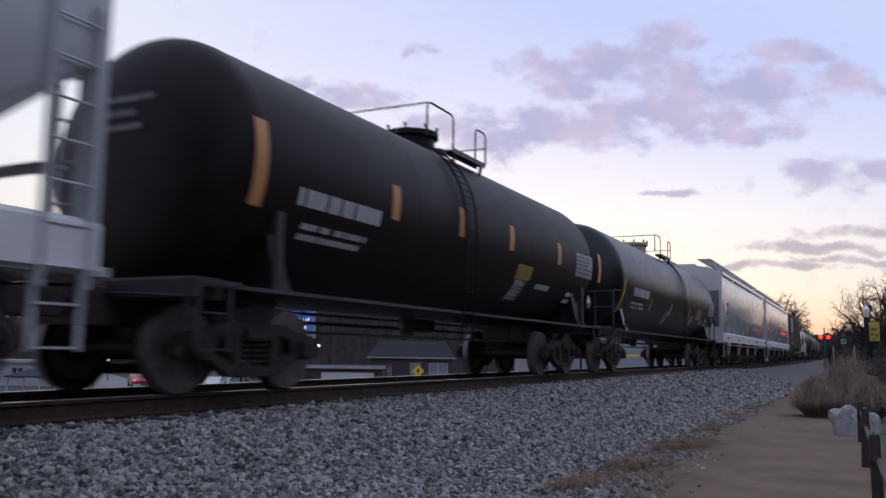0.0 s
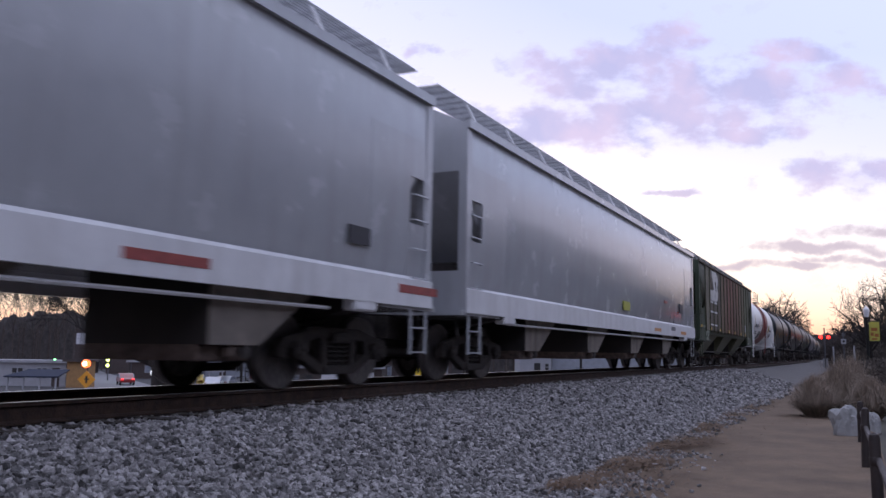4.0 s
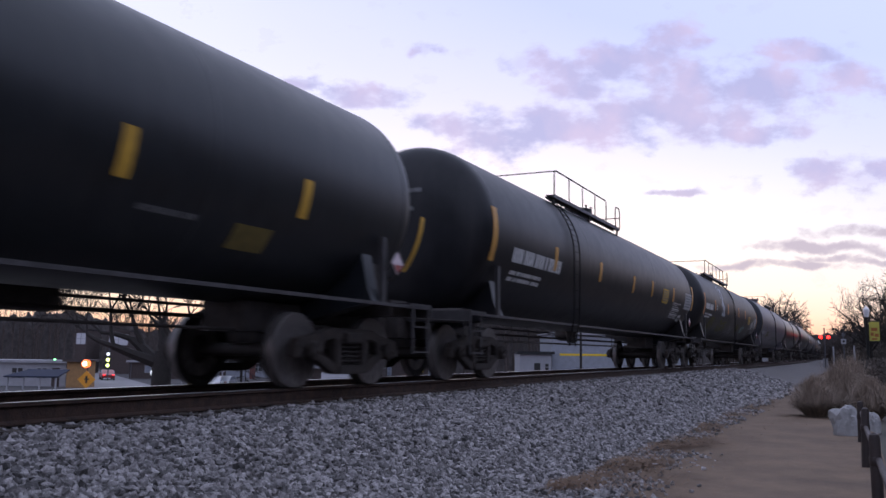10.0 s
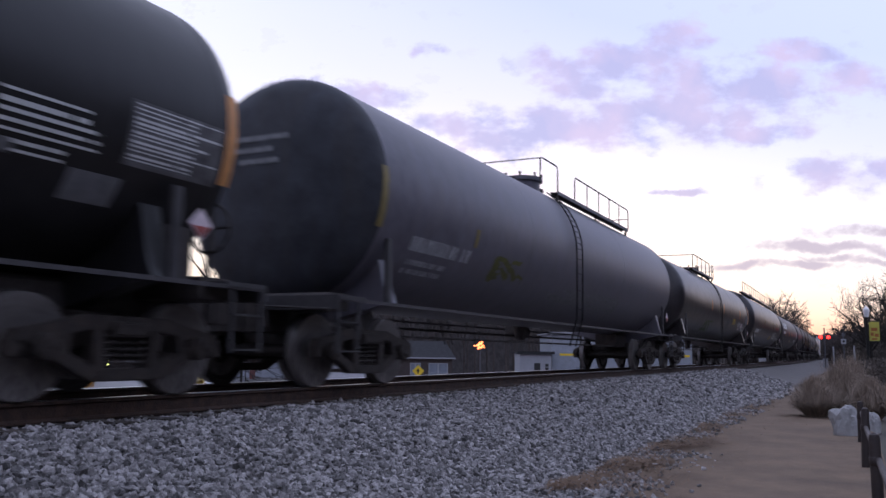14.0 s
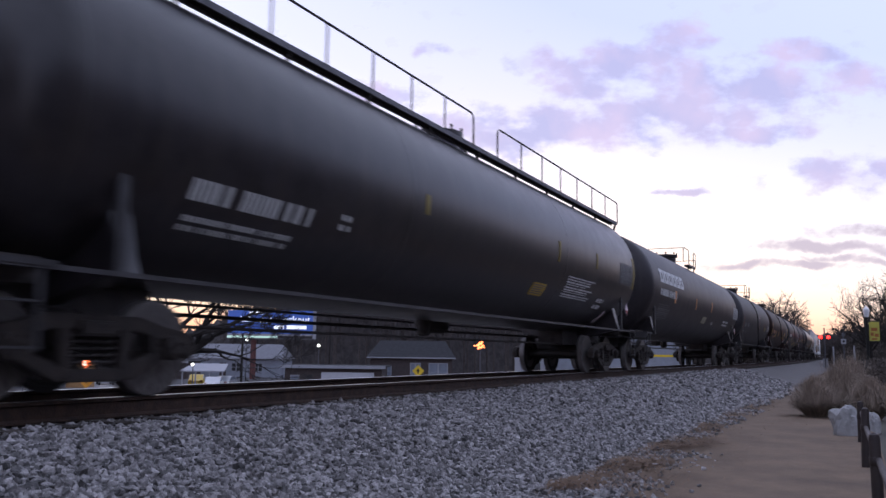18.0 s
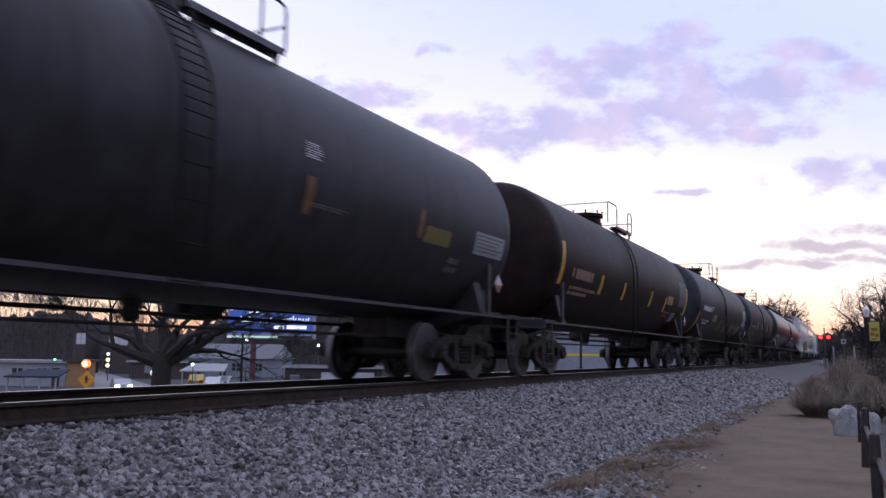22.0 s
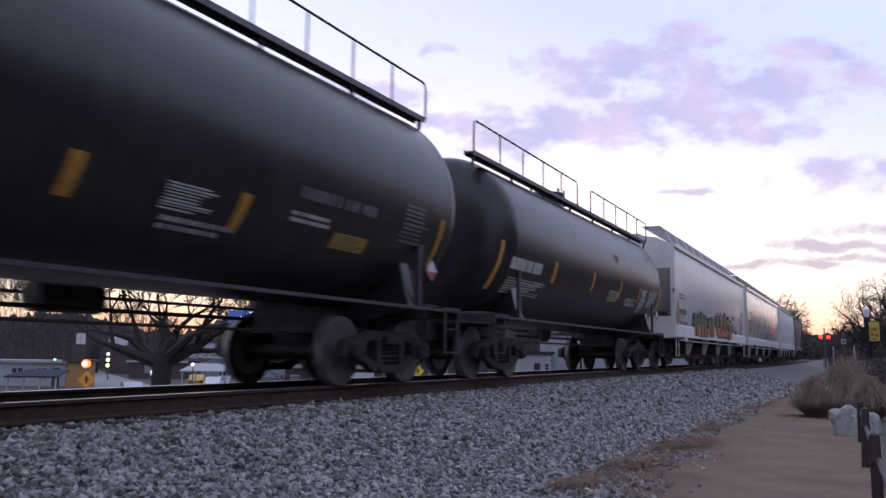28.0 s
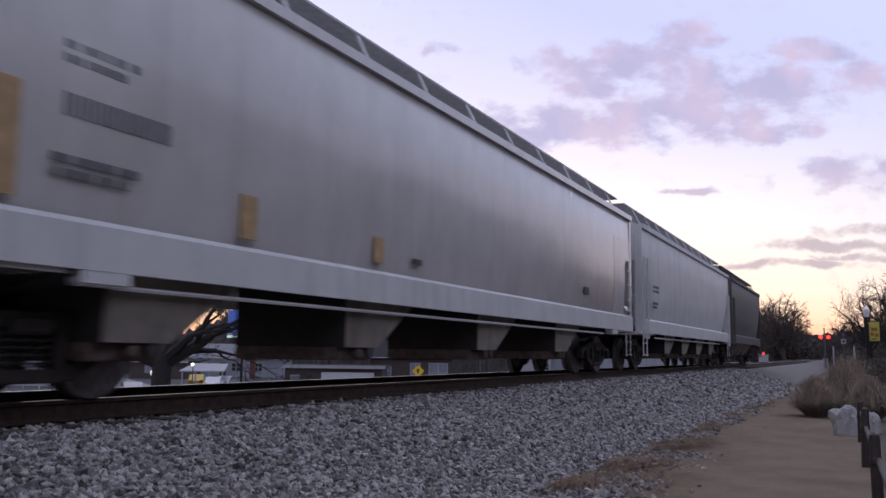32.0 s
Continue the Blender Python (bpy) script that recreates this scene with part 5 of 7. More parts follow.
tank_car(G[11], G[12], M_gloss, "charcoal tank car with a full-length top walkway", R=1.6, CZ=2.62, stripe_mat=M_olive, platform='long', plat=(-9.3, 9.6), shift=.4, gap=.82, end_rail=0, stripes=((-2.96, -8.5, 1.9, 0.14), (2.86, -11.2, 3.9, 0.13), (5.54, -7.6, 4.8, 0.13), (8.98, -15.9, 14.1, 0.2),), plates=((1.91, 2.65, -39.6, -29.6, M_yplate), (7.5, 7.69, -58.2, -42.9, M_pink),), marks=((-7.5, -5.19, -28.9, -20.7, 1, M_stencil), (-4.99, -4.62, -28.5, -19.7, 2, M_stencil), (-7.45, -5.77, -41.9, -34.1, 2, M_stencil), (3.71, 5.64, -37.6, -19.1, 4, M_stencil), (7.66, 8.72, -12.6, 4.6, 5, M_dim), (6.33, 6.89, -44.4, -31.5, 2, M_stencil),))
car = tank_car(G[12], G[13], M_sheen, "charcoal tank car with large white letter blocks", R=1.57, CZ=2.55, stripe_mat=M_orange, shift=.2, gap=.85, sill_off=True, stripes=((-5.7, -14.4, 0.3, 0.2), (-1.84, -15.8, -0.8, 0.15), (1.7, -13.3, 1.6, 0.17),), plates=((0.14, 0.95, -31.7, -22.2, M_cream), (7.99, 9.45, -13.1, 6.4, M_plate),), marks=((-8, -5.48, -10.1, -2.3, 1, M_stencil), (-7.85, -6.14, -40, -19.7, 4, M_dim), (2.36, 3.2, -31.8, -27.1, 2, M_stencil), (5.31, 7.43, -31.6, -20.8, 2, M_stencil),))
big_letters(car, -8, -4.19, 4.6, 20.1, 1.57, 2.55)
tank_car(G[13], G[14], M_slate2, "dull slate tank car with dark rust patches", R=1.57, CZ=2.55, stripe_mat=M_rustyorange, stripes=((-6.35, -32.9, -3, 0.1), (1.16, -21.2, -5.4, 0.15), (3.85, -18.5, -3.6, 0.14),), plates=((4, 4.82, -19.8, -11, M_olive), (5.7, 6.86, -19.2, -5.9, M_plate),), marks=((-5.8, -4.96, -21, -12.5, 1, M_dim), (-4.62, -3.93, -19.7, -11.6, 1, M_dim), (-5.72, -5.08, -37.8, -27.4, 2, M_dim), (-4.61, -4.14, -35.4, -27.7, 2, M_dim), (1.03, 1.36, 1.5, 8.5, 3, M_stencil), (1.26, 2.03, -17.9, -15.7, 2, M_dim), (4.99, 5.42, -35.7, -24.8, 2, M_dim),))
tank_car(G[14], G[15], M_brown, "rust-brown tank car with yellow reflective strips", R=1.54, CZ=2.58, stripes=((-6.6, -26.2, 7.9, 0.19), (-3.58, -27.1, -9.3, 0.2), (-1.44, -27.2, -9.7, 0.19), (1.7, -27.4, -10, 0.19), (3.72, -29.6, -12, 0.14), (6.95, -28.2, 7.1, 0.18),), plates=((3.96, 4.74, -19.4, -9.3, M_tan), (5.18, 5.67, -40.4, -28.3, M_plate), (6.94, 7.11, -58.7, -42.6, M_pink),), marks=((4, 4.85, -37.2, -28.4, 2, M_redink), (-5.87, -4.29, -18.8, -10.2, 1, M_peach), (-5.78, -3.79, -34.2, -25, 2, M_peach), (5.71, 6.9, -17.8, 12.4, 5, M_dim),))
tank_car(G[15], G[16], M_rustteal, "dark grey tank car with a rusty brown top", end_mat=M_tealhead, R=1.54, CZ=2.58, stripes=((-6.73, -53.6, -17.2, 0.14), (-1.03, -41.7, -23.4, 0.12), (0.76, -42, -23.9, 0.12), (2.78, -42.4, -25.2, 0.19), (4.94, -42, -25.4, 0.2), (7.2, -41, -18.3, 0.16),), plates=((-3.25, -2.39, -26.6, -15.8, M_cream),), marks=((-5.96, -4.05, -13.9, -6.5, 1, M_stencil), (-3.89, -3.57, -13.7, -4.5, 2, M_stencil), (-5.75, -3.73, -35.4, -27.1, 2, M_stencil), (5.81, 6.95, -24.2, 6.6, 8, M_stencil), (4.91, 5.28, -38.1, -26.3, 3, M_stencil), (3.49, 4.11, -32.1, -27.8, 3, M_stencil),))
tank_car(G[16], G[17], M_char, "charcoal brown tank car with yellow reflective strips", end_mat=M_tealhead, shift=.2, stripes=((-6.24, -42.1, -6.3, 0.1), (-2.73, -22, -5.9, 0.2), (-0.38, -22.5, -5.2, 0.19), (2.8, -22.9, -6.1, 0.2), (5.14, -19.3, -3.1, 0.19),), marks=((-5.57, -3.28, -21.7, -14.9, 1, M_dim), (-5.27, -2.66, -37.8, -28.5, 2, M_dim),))
tank_car(G[17], G[18], M_gloss, "black tank car with a full-length top railing", R=1.57, CZ=2.65, stripe_mat=M_orangey, platform='long', plat=(-6.9, 6.9), gap=.85, stripes=((-3.84, -36.8, -20.9, 0.1), (-1.7, -36.9, -20.1, 0.13), (0.12, -38.1, -23, 0.15), (2.2, -37.8, -22.6, 0.14), (6.5, -36.5, -9.5, 0.10),), plates=((-2.63, -1.79, -31, -21.1, M_cream), (3.95, 4.68, -37, -29.3, M_yplate),), marks=((-5.52, -3.81, -27.5, -20.6, 1, M_stencil), (-3.71, -3.37, -29.7, -19.9, 2, M_stencil), (-5.33, -3.94, -44.5, -37.8, 2, M_stencil), (1.14, 1.79, -35.6, -24.9, 4, M_stencil), (1.24, 2.42, -44.2, -37.4, 2, M_stencil), (3.07, 4.66, -18.7, -13.6, 1, M_dim), (3.01, 3.75, -30, -24.3, 2, M_stencil), (5.39, 6.17, -27.6, -7, 4, M_dim),))
tank_car(G[18], G[19], M_gloss, "black tank car with a full-length top railing", R=1.55, CZ=2.57, stripe_mat=M_orangey, platform='long', plat=(-6.6, 6.6), stripes=((-6.48, -40.6, -6.5, 0.15), (-3.58, -26.1, -9.7, 0.17), (-0.86, -25, -9.1, 0.13), (1.56, -26, -9.3, 0.15), (3.6, -25.8, -9.8, 0.15), (6.08, -39, -4.9, 0.2),), plates=((0.69, 1.52, -30.2, -20.1, M_cream),), marks=((-5.92, -3.69, -23.3, -14.8, 1, M_stencil), (-5.84, -3.93, -41.7, -28.8, 3, M_stencil), (0.82, 1.36, 6.6, 13.6, 3, M_dim), (2.37, 3.46, -32, -23.7, 3, M_stencil), (3.83, 4.52, -37.4, -11.5, 6, M_stencil), (4.68, 5.84, -28.7, -9.9, 6, M_stencil),))
car = hopper_car(G[19], G[20], M_hop_pale, "pale grey covered hopper car with green and orange graffiti", chutes=(-5.85, -2.4, 1.08, 4.54), sill_paint=M_hop_white, apron=True, slot=(2.995, 3.0), plates=((-8.56, -8.27, 1.31, 2.22, M_tan), (-9.23, -8.81, 2.47, 2.62, M_darkink), (5.41, 5.86, 1.42, 1.64, M_darkink), (4.16, 4.35, 1.3, 1.72, M_tan), (7.66, 8.21, 2.37, 2.62, M_greyink), (7.55, 7.8, 1.41, 2.23, M_tan),), marks=((-8.22, -7.22, 2.29, 2.52, 2, M_greyink), (-8.2, -6.97, 1.84, 2.01, 1, M_greyink), (-8.28, -6.78, 1.38, 1.58, 3, M_greyink), (4.34, 5.63, 2.07, 2.29, 3, M_greyink), (6.8, 7.31, 2.14, 2.3, 2, M_greyink), (5.1, 5.8, 1.71, 1.76, 1, M_greyink),))
wall_graffiti(car, -5.6, -2.85, 1.12, 2.12, 4, 'green')
wall_graffiti(car, -2.55, -1.1, 1.14, 2.08, 2, 'green')
wall_graffiti(car, -.6, 3.2, 1.2, 2.15, 4, 'red')
hopper_car(G[20], G[21], M_hop_gloss, "pale grey covered hopper car with tan strips", apron=True, slot=(1.62, 2.88), chutes=(-7.22, -3.53, .42, 4.3), sill_paint=M_hop_pale2, board='plate', plates=((-8.93, -8.63, 1.54, 2.41, M_tan), (-6.14, -5.89, 1.55, 1.99, M_tan), (-3.58, -3.35, 1.57, 1.89, M_tan), (-2.55, -2.31, 1.64, 1.72, M_darkink), (5.35, 5.69, 1.77, 1.93, M_darkink),), marks=((-8.28, -7.4, 2.62, 2.85, 2, M_greyink), (-8.26, -7.08, 2.24, 2.43, 1, M_greyink), (-8.33, -7.45, 1.72, 1.94, 2, M_greyink),))
hopper_car(G[21], G[22], M_hop_pale2, "pale grey covered hopper car with dark stencils", board='plate', marks=((-6.93, -6.16, 2.23, 2.48, 2, M_greyink), (-6.97, -6.2, 1.77, 1.99, 2, M_greyink),))
hopper_car(G[22], G[23], M_hop_dark, "dark grey covered hopper car at the train's end", bays=3, board='plate')


# ---- drifting clouds, far behind everything ----
def make_clouds():
    far = 3000.0
    k = far / 1492.9
    m = bpy.data.materials.new("dusk_cloud")
    m.use_nodes = True
    nt = m.node_tree
    nt.nodes.clear()
    out = nt.nodes.new("ShaderNodeOutputMaterial")
    tc = nt.nodes.new("ShaderNodeTexCoord")
    wob = nt.nodes.new("ShaderNodeTexNoise")
    wob.inputs["Scale"].default_value, wob.inputs["Detail"].default_value = 0.006, 7
    nt.links.new(tc.outputs["Object"], wob.inputs["Vector"])
    off = nt.nodes.new("ShaderNodeVectorMath")
    off.operation = 'MULTIPLY_ADD'
    off.inputs[1].default_value = (190, 110, 0)
    nt.links.new(wob.outputs["Color"], off.inputs[0])
    nt.links.new(tc.outputs["Object"], off.inputs[2])
    blobs = [(1110, 120, 170, 70), (1250, 185, 220, 95), (925, 108, 80, 34), (850, 240, 130, 60), (960, 225, 150, 55), (1010, 140, 110, 60), (1060, 215, 150, 70), (735, 90, 45, 22), (640, 168, 110, 30), (1180, 70, 95, 48),
             (1370, 150, 120, 60), (1165, 344, 95, 9), (1440, 440, 210, 15), (1530, 412, 150, 16), (1390, 474, 190, 12), (1500, 462, 150, 12), (1480, 150, 110, 40), (1330, 235, 150, 30), (520, 150, 60, 20), (780, 215, 90, 40), (1500, 312, 190, 40), (1400, 95, 110, 40)]
    last = None
    for px, py, a, b in blobs:
        mp = nt.nodes.new("ShaderNodeMapping")
        mp.vector_type = 'TEXTURE'
        mp.inputs["Location"].default_value = ((px - 784) * k + 95, (441 - py) * k + 55, 0)
        mp.inputs["Scale"].default_value = (a * k * 1.25, b * k * 1.25, 1)
        nt.links.new(off.outputs[0], mp.inputs["Vector"])
        le = nt.nodes.new("ShaderNodeVectorMath")
        le.operation = 'LENGTH'
        nt.links.new(mp.outputs[0], le.inputs[0])
        mr = nt.nodes.new("ShaderNodeMapRange")
        mr.interpolation_type = 'SMOOTHSTEP'
        mr.inputs["From Min"].default_value, mr.inputs["From Max"].default_value = 1.0, 0.15
        nt.links.new(le.outputs["Value"], mr.inputs["Value"])
        if last is None:
            last = mr.outputs["Result"]
        else:
            mx = nt.nodes.new("ShaderNodeMath")
            mx.operation = 'MAXIMUM'
            nt.links.new(last, mx.inputs[0])
            nt.links.new(mr.outputs["Result"], mx.inputs[1])
            last = mx.outputs[0]
    st = nt.nodes.new("ShaderNodeMapping")
    st.inputs["Scale"].default_value = (1.0, 1.7, 1.0)
    nt.links.new(tc.outputs["Object"], st.inputs["Vector"])
    n1 = nt.nodes.new("ShaderNodeTexNoise")
    n1.inputs["Scale"].default_value, n1.inputs["Detail"].default_value, n1.inputs["Roughness"].default_value = 0.0066, 8, 0.56
    nt.links.new(st.outputs[0], n1.inputs["Vector"])
    r1 = nt.nodes.new("ShaderNodeMapRange")
    r1.inputs["From Min"].default_value, r1.inputs["From Max"].default_value = 0.36, 0.64
    r1.inputs["To Min"].default_value, r1.inputs["To Max"].default_value = -0.25, 0.75
    nt.links.new(n1.outputs["Fac"], r1.inputs["Value"])
    # puffs with a definite edge: the noise eats into the soft masses
    den = nt.nodes.new("ShaderNodeMath")
    den.operation = 'MULTIPLY_ADD'
    den.inputs[1].default_value = 1.25
    nt.links.new(last, den.inputs[0])
    nt.links.new(r1.outputs["Result"], den.inputs[2])
    sc = nt.nodes.new("ShaderNodeMapRange")
    sc.interpolation_type = 'SMOOTHSTEP'
    sc.inputs["From Min"].default_value, sc.inputs["From Max"].default_value = 0.52, 1.62
    sc.inputs["To Max"].default_value = 0.86
    nt.links.new(den.outputs[0], sc.inputs["Value"])
    n2 = nt.nodes.new("ShaderNodeTexNoise")
    n2.inputs["Scale"].default_value, n2.inputs["Detail"].default_value = 0.004, 5
    nt.links.new(tc.outputs["Object"], n2.inputs["Vector"])
    cr = nt.nodes.new("ShaderNodeValToRGB")
    cr.color_ramp.elements[0].position, cr.color_ramp.elements[0].color = 0.40, (0.54, 0.53, 0.84, 1)
    cr.color_ramp.elements[1].position, cr.color_ramp.elements[1].color = 0.64, (0.74, 0.62, 0.87, 1)
    nt.links.new(n2.outputs["Fac"], cr.inputs["Fac"])
    em = nt.nodes.new("ShaderNodeEmission")
    # the low streaks near the horizon are greyer and thinner
    sx = nt.nodes.new("ShaderNodeSeparateXYZ")
    nt.links.new(tc.outputs["Object"], sx.inputs[0])
    low = nt.nodes.new("ShaderNodeMapRange")
    low.inputs["From Min"].default_value, low.inputs["From Max"].default_value = 240.0, 90.0
    nt.links.new(sx.outputs["Y"], low.inputs["Value"])
    gm = nt.nodes.new("ShaderNodeMix")
    gm.data_type = 'RGBA'
    gm.inputs["B"].default_value = (0.62, 0.53, 0.64, 1)
    nt.links.new(low.outputs["Result"], gm.inputs["Factor"])
    nt.links.new(cr.outputs["Color"], gm.inputs["A"])
    nt.links.new(gm.outputs["Result"], em.inputs["Color"])
    tr = nt.nodes.new("ShaderNodeBsdfTransparent")
    mx = nt.nodes.new("ShaderNodeMixShader")
    nt.links.new(sc.outputs[0], mx.inputs["Fac"])
    nt.links.new(tr.outputs[0], mx.inputs[1])
    nt.links.new(em.outputs[0], mx.inputs[2])
    nt.links.new(mx.outputs[0], out.inputs["Surface"])
    g = Geo()
    g.v = [(-2300, -250, 0), (2300, -250, 0), (2300, 1300, 0), (-2300, 1300, 0)]
    g.f = [[0, 1, 2, 3]]
    ob = new("cloud_backdrop", g.mesh("cloud_backdrop", m, smooth=False))
    ob.visible_shadow = False
    tagged(ob, "thin lavender and pink evening clouds", "clouds", kind="structure")
    base = VIEW @ Matrix.Translation((0, 0, -far))
    ob.matrix_basis = base
    return ob, base


CLOUDS, CLOUD_BASE = make_clouds()

# ---- materials of the surroundings ----
M_bark = mat("dark_bark", (0.022, 0.018, 0.016), 0.95, 0, 0.3, 8, 0.6, 30)
M_twig = mat("far_twigs", (0.075, 0.060, 0.054), 0.95, 0, 0.3, 2)
# bark of the far trees, lightened so the colour itself holds distance haze
M_fartree = mat("hazy_bare_twigs", (0.070, 0.054, 0.050), 0.95, 0, 0.3, 2)
M_woods = mat("far_woods", (0.065, 0.057, 0.055), 0.95, 0, 0.35, 0.9, 1.0, 3)
M_hedge = mat("dark_evergreen", (0.105, 0.090, 0.080), 0.95, 0, 0.2, 3, rnd=0.15, spec=0.1)
M_grassblade = mat("dry_grass_blades", (0.32, 0.25, 0.195), 0.9, 0, 0.25, 4, rnd=0.45)
M_grassdark = mat("dry_grass_brown", (0.19, 0.145, 0.108), 0.9, 0, 0.3, 4, rnd=0.45)
M_rock = mat("white_boulder", (0.36, 0.352, 0.35), 0.9, 0, 0.25, 3, 0.7, 8)
M_post = mat("brown_post", (0.032, 0.021, 0.019), 0.6, 0, 0.3, 6, 0.2, 30)
M_wallwhite = mat("white_wall", (0.29, 0.29, 0.31), 0.7, 0, 0.08, 1.5)
M_wallblue = mat("pale_blue_metal", (0.25, 0.265, 0.30), 0.5, 0.0, 0.12, 1.5)
M_walldark = mat("dark_brick_wall", (0.06, 0.045, 0.042), 0.85, 0, 0.2, 4, 0.3, 20)
M_roofdark = mat("dark_shingle_roof", (0.034, 0.034, 0.037), 0.92, 0, 0.25, 3, 0.3, 20, spec=0.12)
M_bluegrey = mat("blue_canopy", (0.026, 0.032, 0.055), 0.8, 0, 0.15, 2, spec=0.15)
M_glass = mat("window_glass", (0.20, 0.22, 0.26), 0.08, 0, 0.1, 2)
M_poster = mat("billboard_blue", (0.05, 0.11, 0.40), 0.5, 0, 0.15, .4, emit=0.28)
M_paledoor = mat("pale_garage_door", (0.50, 0.50, 0.53), 0.6, 0, 0.08, 2)
M_palesheet = mat("pale_sheet_roof", (0.19, 0.19, 0.205), 0.7, 0, 0.12, 2, spec=0.2)
M_tanwall = mat("tan_wall", (0.30, 0.17, 0.07), 0.8, 0, 0.15, 2)
M_posterlight = mat("billboard_pale_strip", (0.55, 0.75, 0.62), 0.5, 0, 0.1, .4, emit=0.5)
M_signwhite = mat("lit_white", (0.9, 0.92, 0.95), 0.5, 0, 0.02, 1, emit=0.9)
M_signyellow = mat("sign_yellow", (0.75, 0.50, 0.02), 0.5, 0, 0.08, 3)
M_signorange = mat("sign_amber", (0.70, 0.30, 0.02), 0.5, 0, 0.08, 3)
M_signblack = mat("sign_black", (0.015, 0.015, 0.015), 0.6, 0, 0.1, 3)
M_rustpole = mat("red_brown_pole", (0.10, 0.035, 0.03), 0.7, 0, 0.2, 3)
M_greypole = mat("grey_pole", (0.10, 0.10, 0.11), 0.6, 0.3, 0.2, 5)
M_amber = mat("amber_light", (1.0, 0.16, 0.04), 0.4, emit=3.0)
M_amberhot = mat("amber_core", (1.0, 0.72, 0.60), 0.4, emit=5.0)
M_redlight = mat("red_light", (1.0, 0.03, 0.03), 0.4, emit=3.0)
M_greenlight = mat("green_light", (0.3, 1.0, 0.4), 0.4, emit=4.0)
M_limelight = mat("lime_light", (0.85, 1.0, 0.25), 0.4, emit=4.0)
M_headlight = mat("headlight_glare", (1.0, 0.96, 0.97), 0.3, emit=14.0)
M_whitelight = mat("white_light", (1.0, 0.96, 0.9), 0.4, emit=4.0)
M_banner = mat("yellow_green_banner", (0.42, 0.38, 0.06), 0.6, 0, 0.1, 3)
M_bannerdark = mat("banner_print", (0.30, 0.10, 0.02), 0.6, 0, 0.1, 3)
M_carwhite = mat("white_car_paint", (0.42, 0.42, 0.44), 0.3, 0, 0.03, 2, coat=0.5)
M_cargrey = mat("grey_car_paint", (0.25, 0.26, 0.28), 0.3, 0, 0.03, 2, coat=0.5)
M_carred = mat("dark_red_car_paint", (0.22, 0.02, 0.02), 0.3, 0, 0.05, 2, coat=0.5)
M_caryellow = mat("yellow_machine_paint", (0.50, 0.34, 0.03), 0.45, 0, 0.08, 2)
M_tyre = mat("tyre_rubber", (0.02, 0.02, 0.02), 0.85, 0, 0.2, 5)
M_concrete = mat("pale_concrete", (0.20, 0.195, 0.20), 0.85, 0, 0.12, 1.5, 0.2, 20)

_R3 = VIEW.to_3x3()


def at(px, py, depth):
    """The point that far along the view's axis, over and down from its centre line in steps of 1/1493 of the depth."""
    return Vector(EYE) + _R3 @ Vector(((px - 784) / 1492.9 * depth, (441 - py) / 1492.9 * depth, -depth))


LOW = -4.2           # ground of the street below the embankment


def spot(px, depth, z=LOW):
    p = at(px, 640, depth)
    return Vector((p.x, p.y, z))


FACE = math.degrees(_yaw)        # turn that faces the camera


# ---- bare trees ----
def grow(g, p, d, length, r, level, rng, spread, seg, up, min_r=0.008, kids=(2, 3)):
    n = 3
    pts, rad = [p], [r]
    q, dd = p.copy(), d.copy()
    for i in range(n):
        dd = (dd + Vector((rng.uniform(-.22, .22), rng.uniform(-.22, .22), rng.uniform(-.14, .14) + up))).normalized()
        q = q + dd * (length / n)
        pts.append(q.copy())
        rad.append(max(min_r, r * (1 - .42 * (i + 1) / n)))
    g.rod(pts, rad, seg if level > 2 else 3)
    if level <= 0:
        return
    for k in range(rng.choice(kids) + (1 if level < 3 else 0)):
        i = rng.choice((2, 3, 3)) if k else 3
        nd = (dd + Vector((rng.uniform(-1, 1), rng.uniform(-1, 1), rng.uniform(-.55, .75))) * spread).normalized()
        grow(g, pts[i], nd, length * rng.uniform(.62, .86), rad[i] * rng.uniform(.6, .8), level - 1, rng, spread, seg, up, min_r, kids)


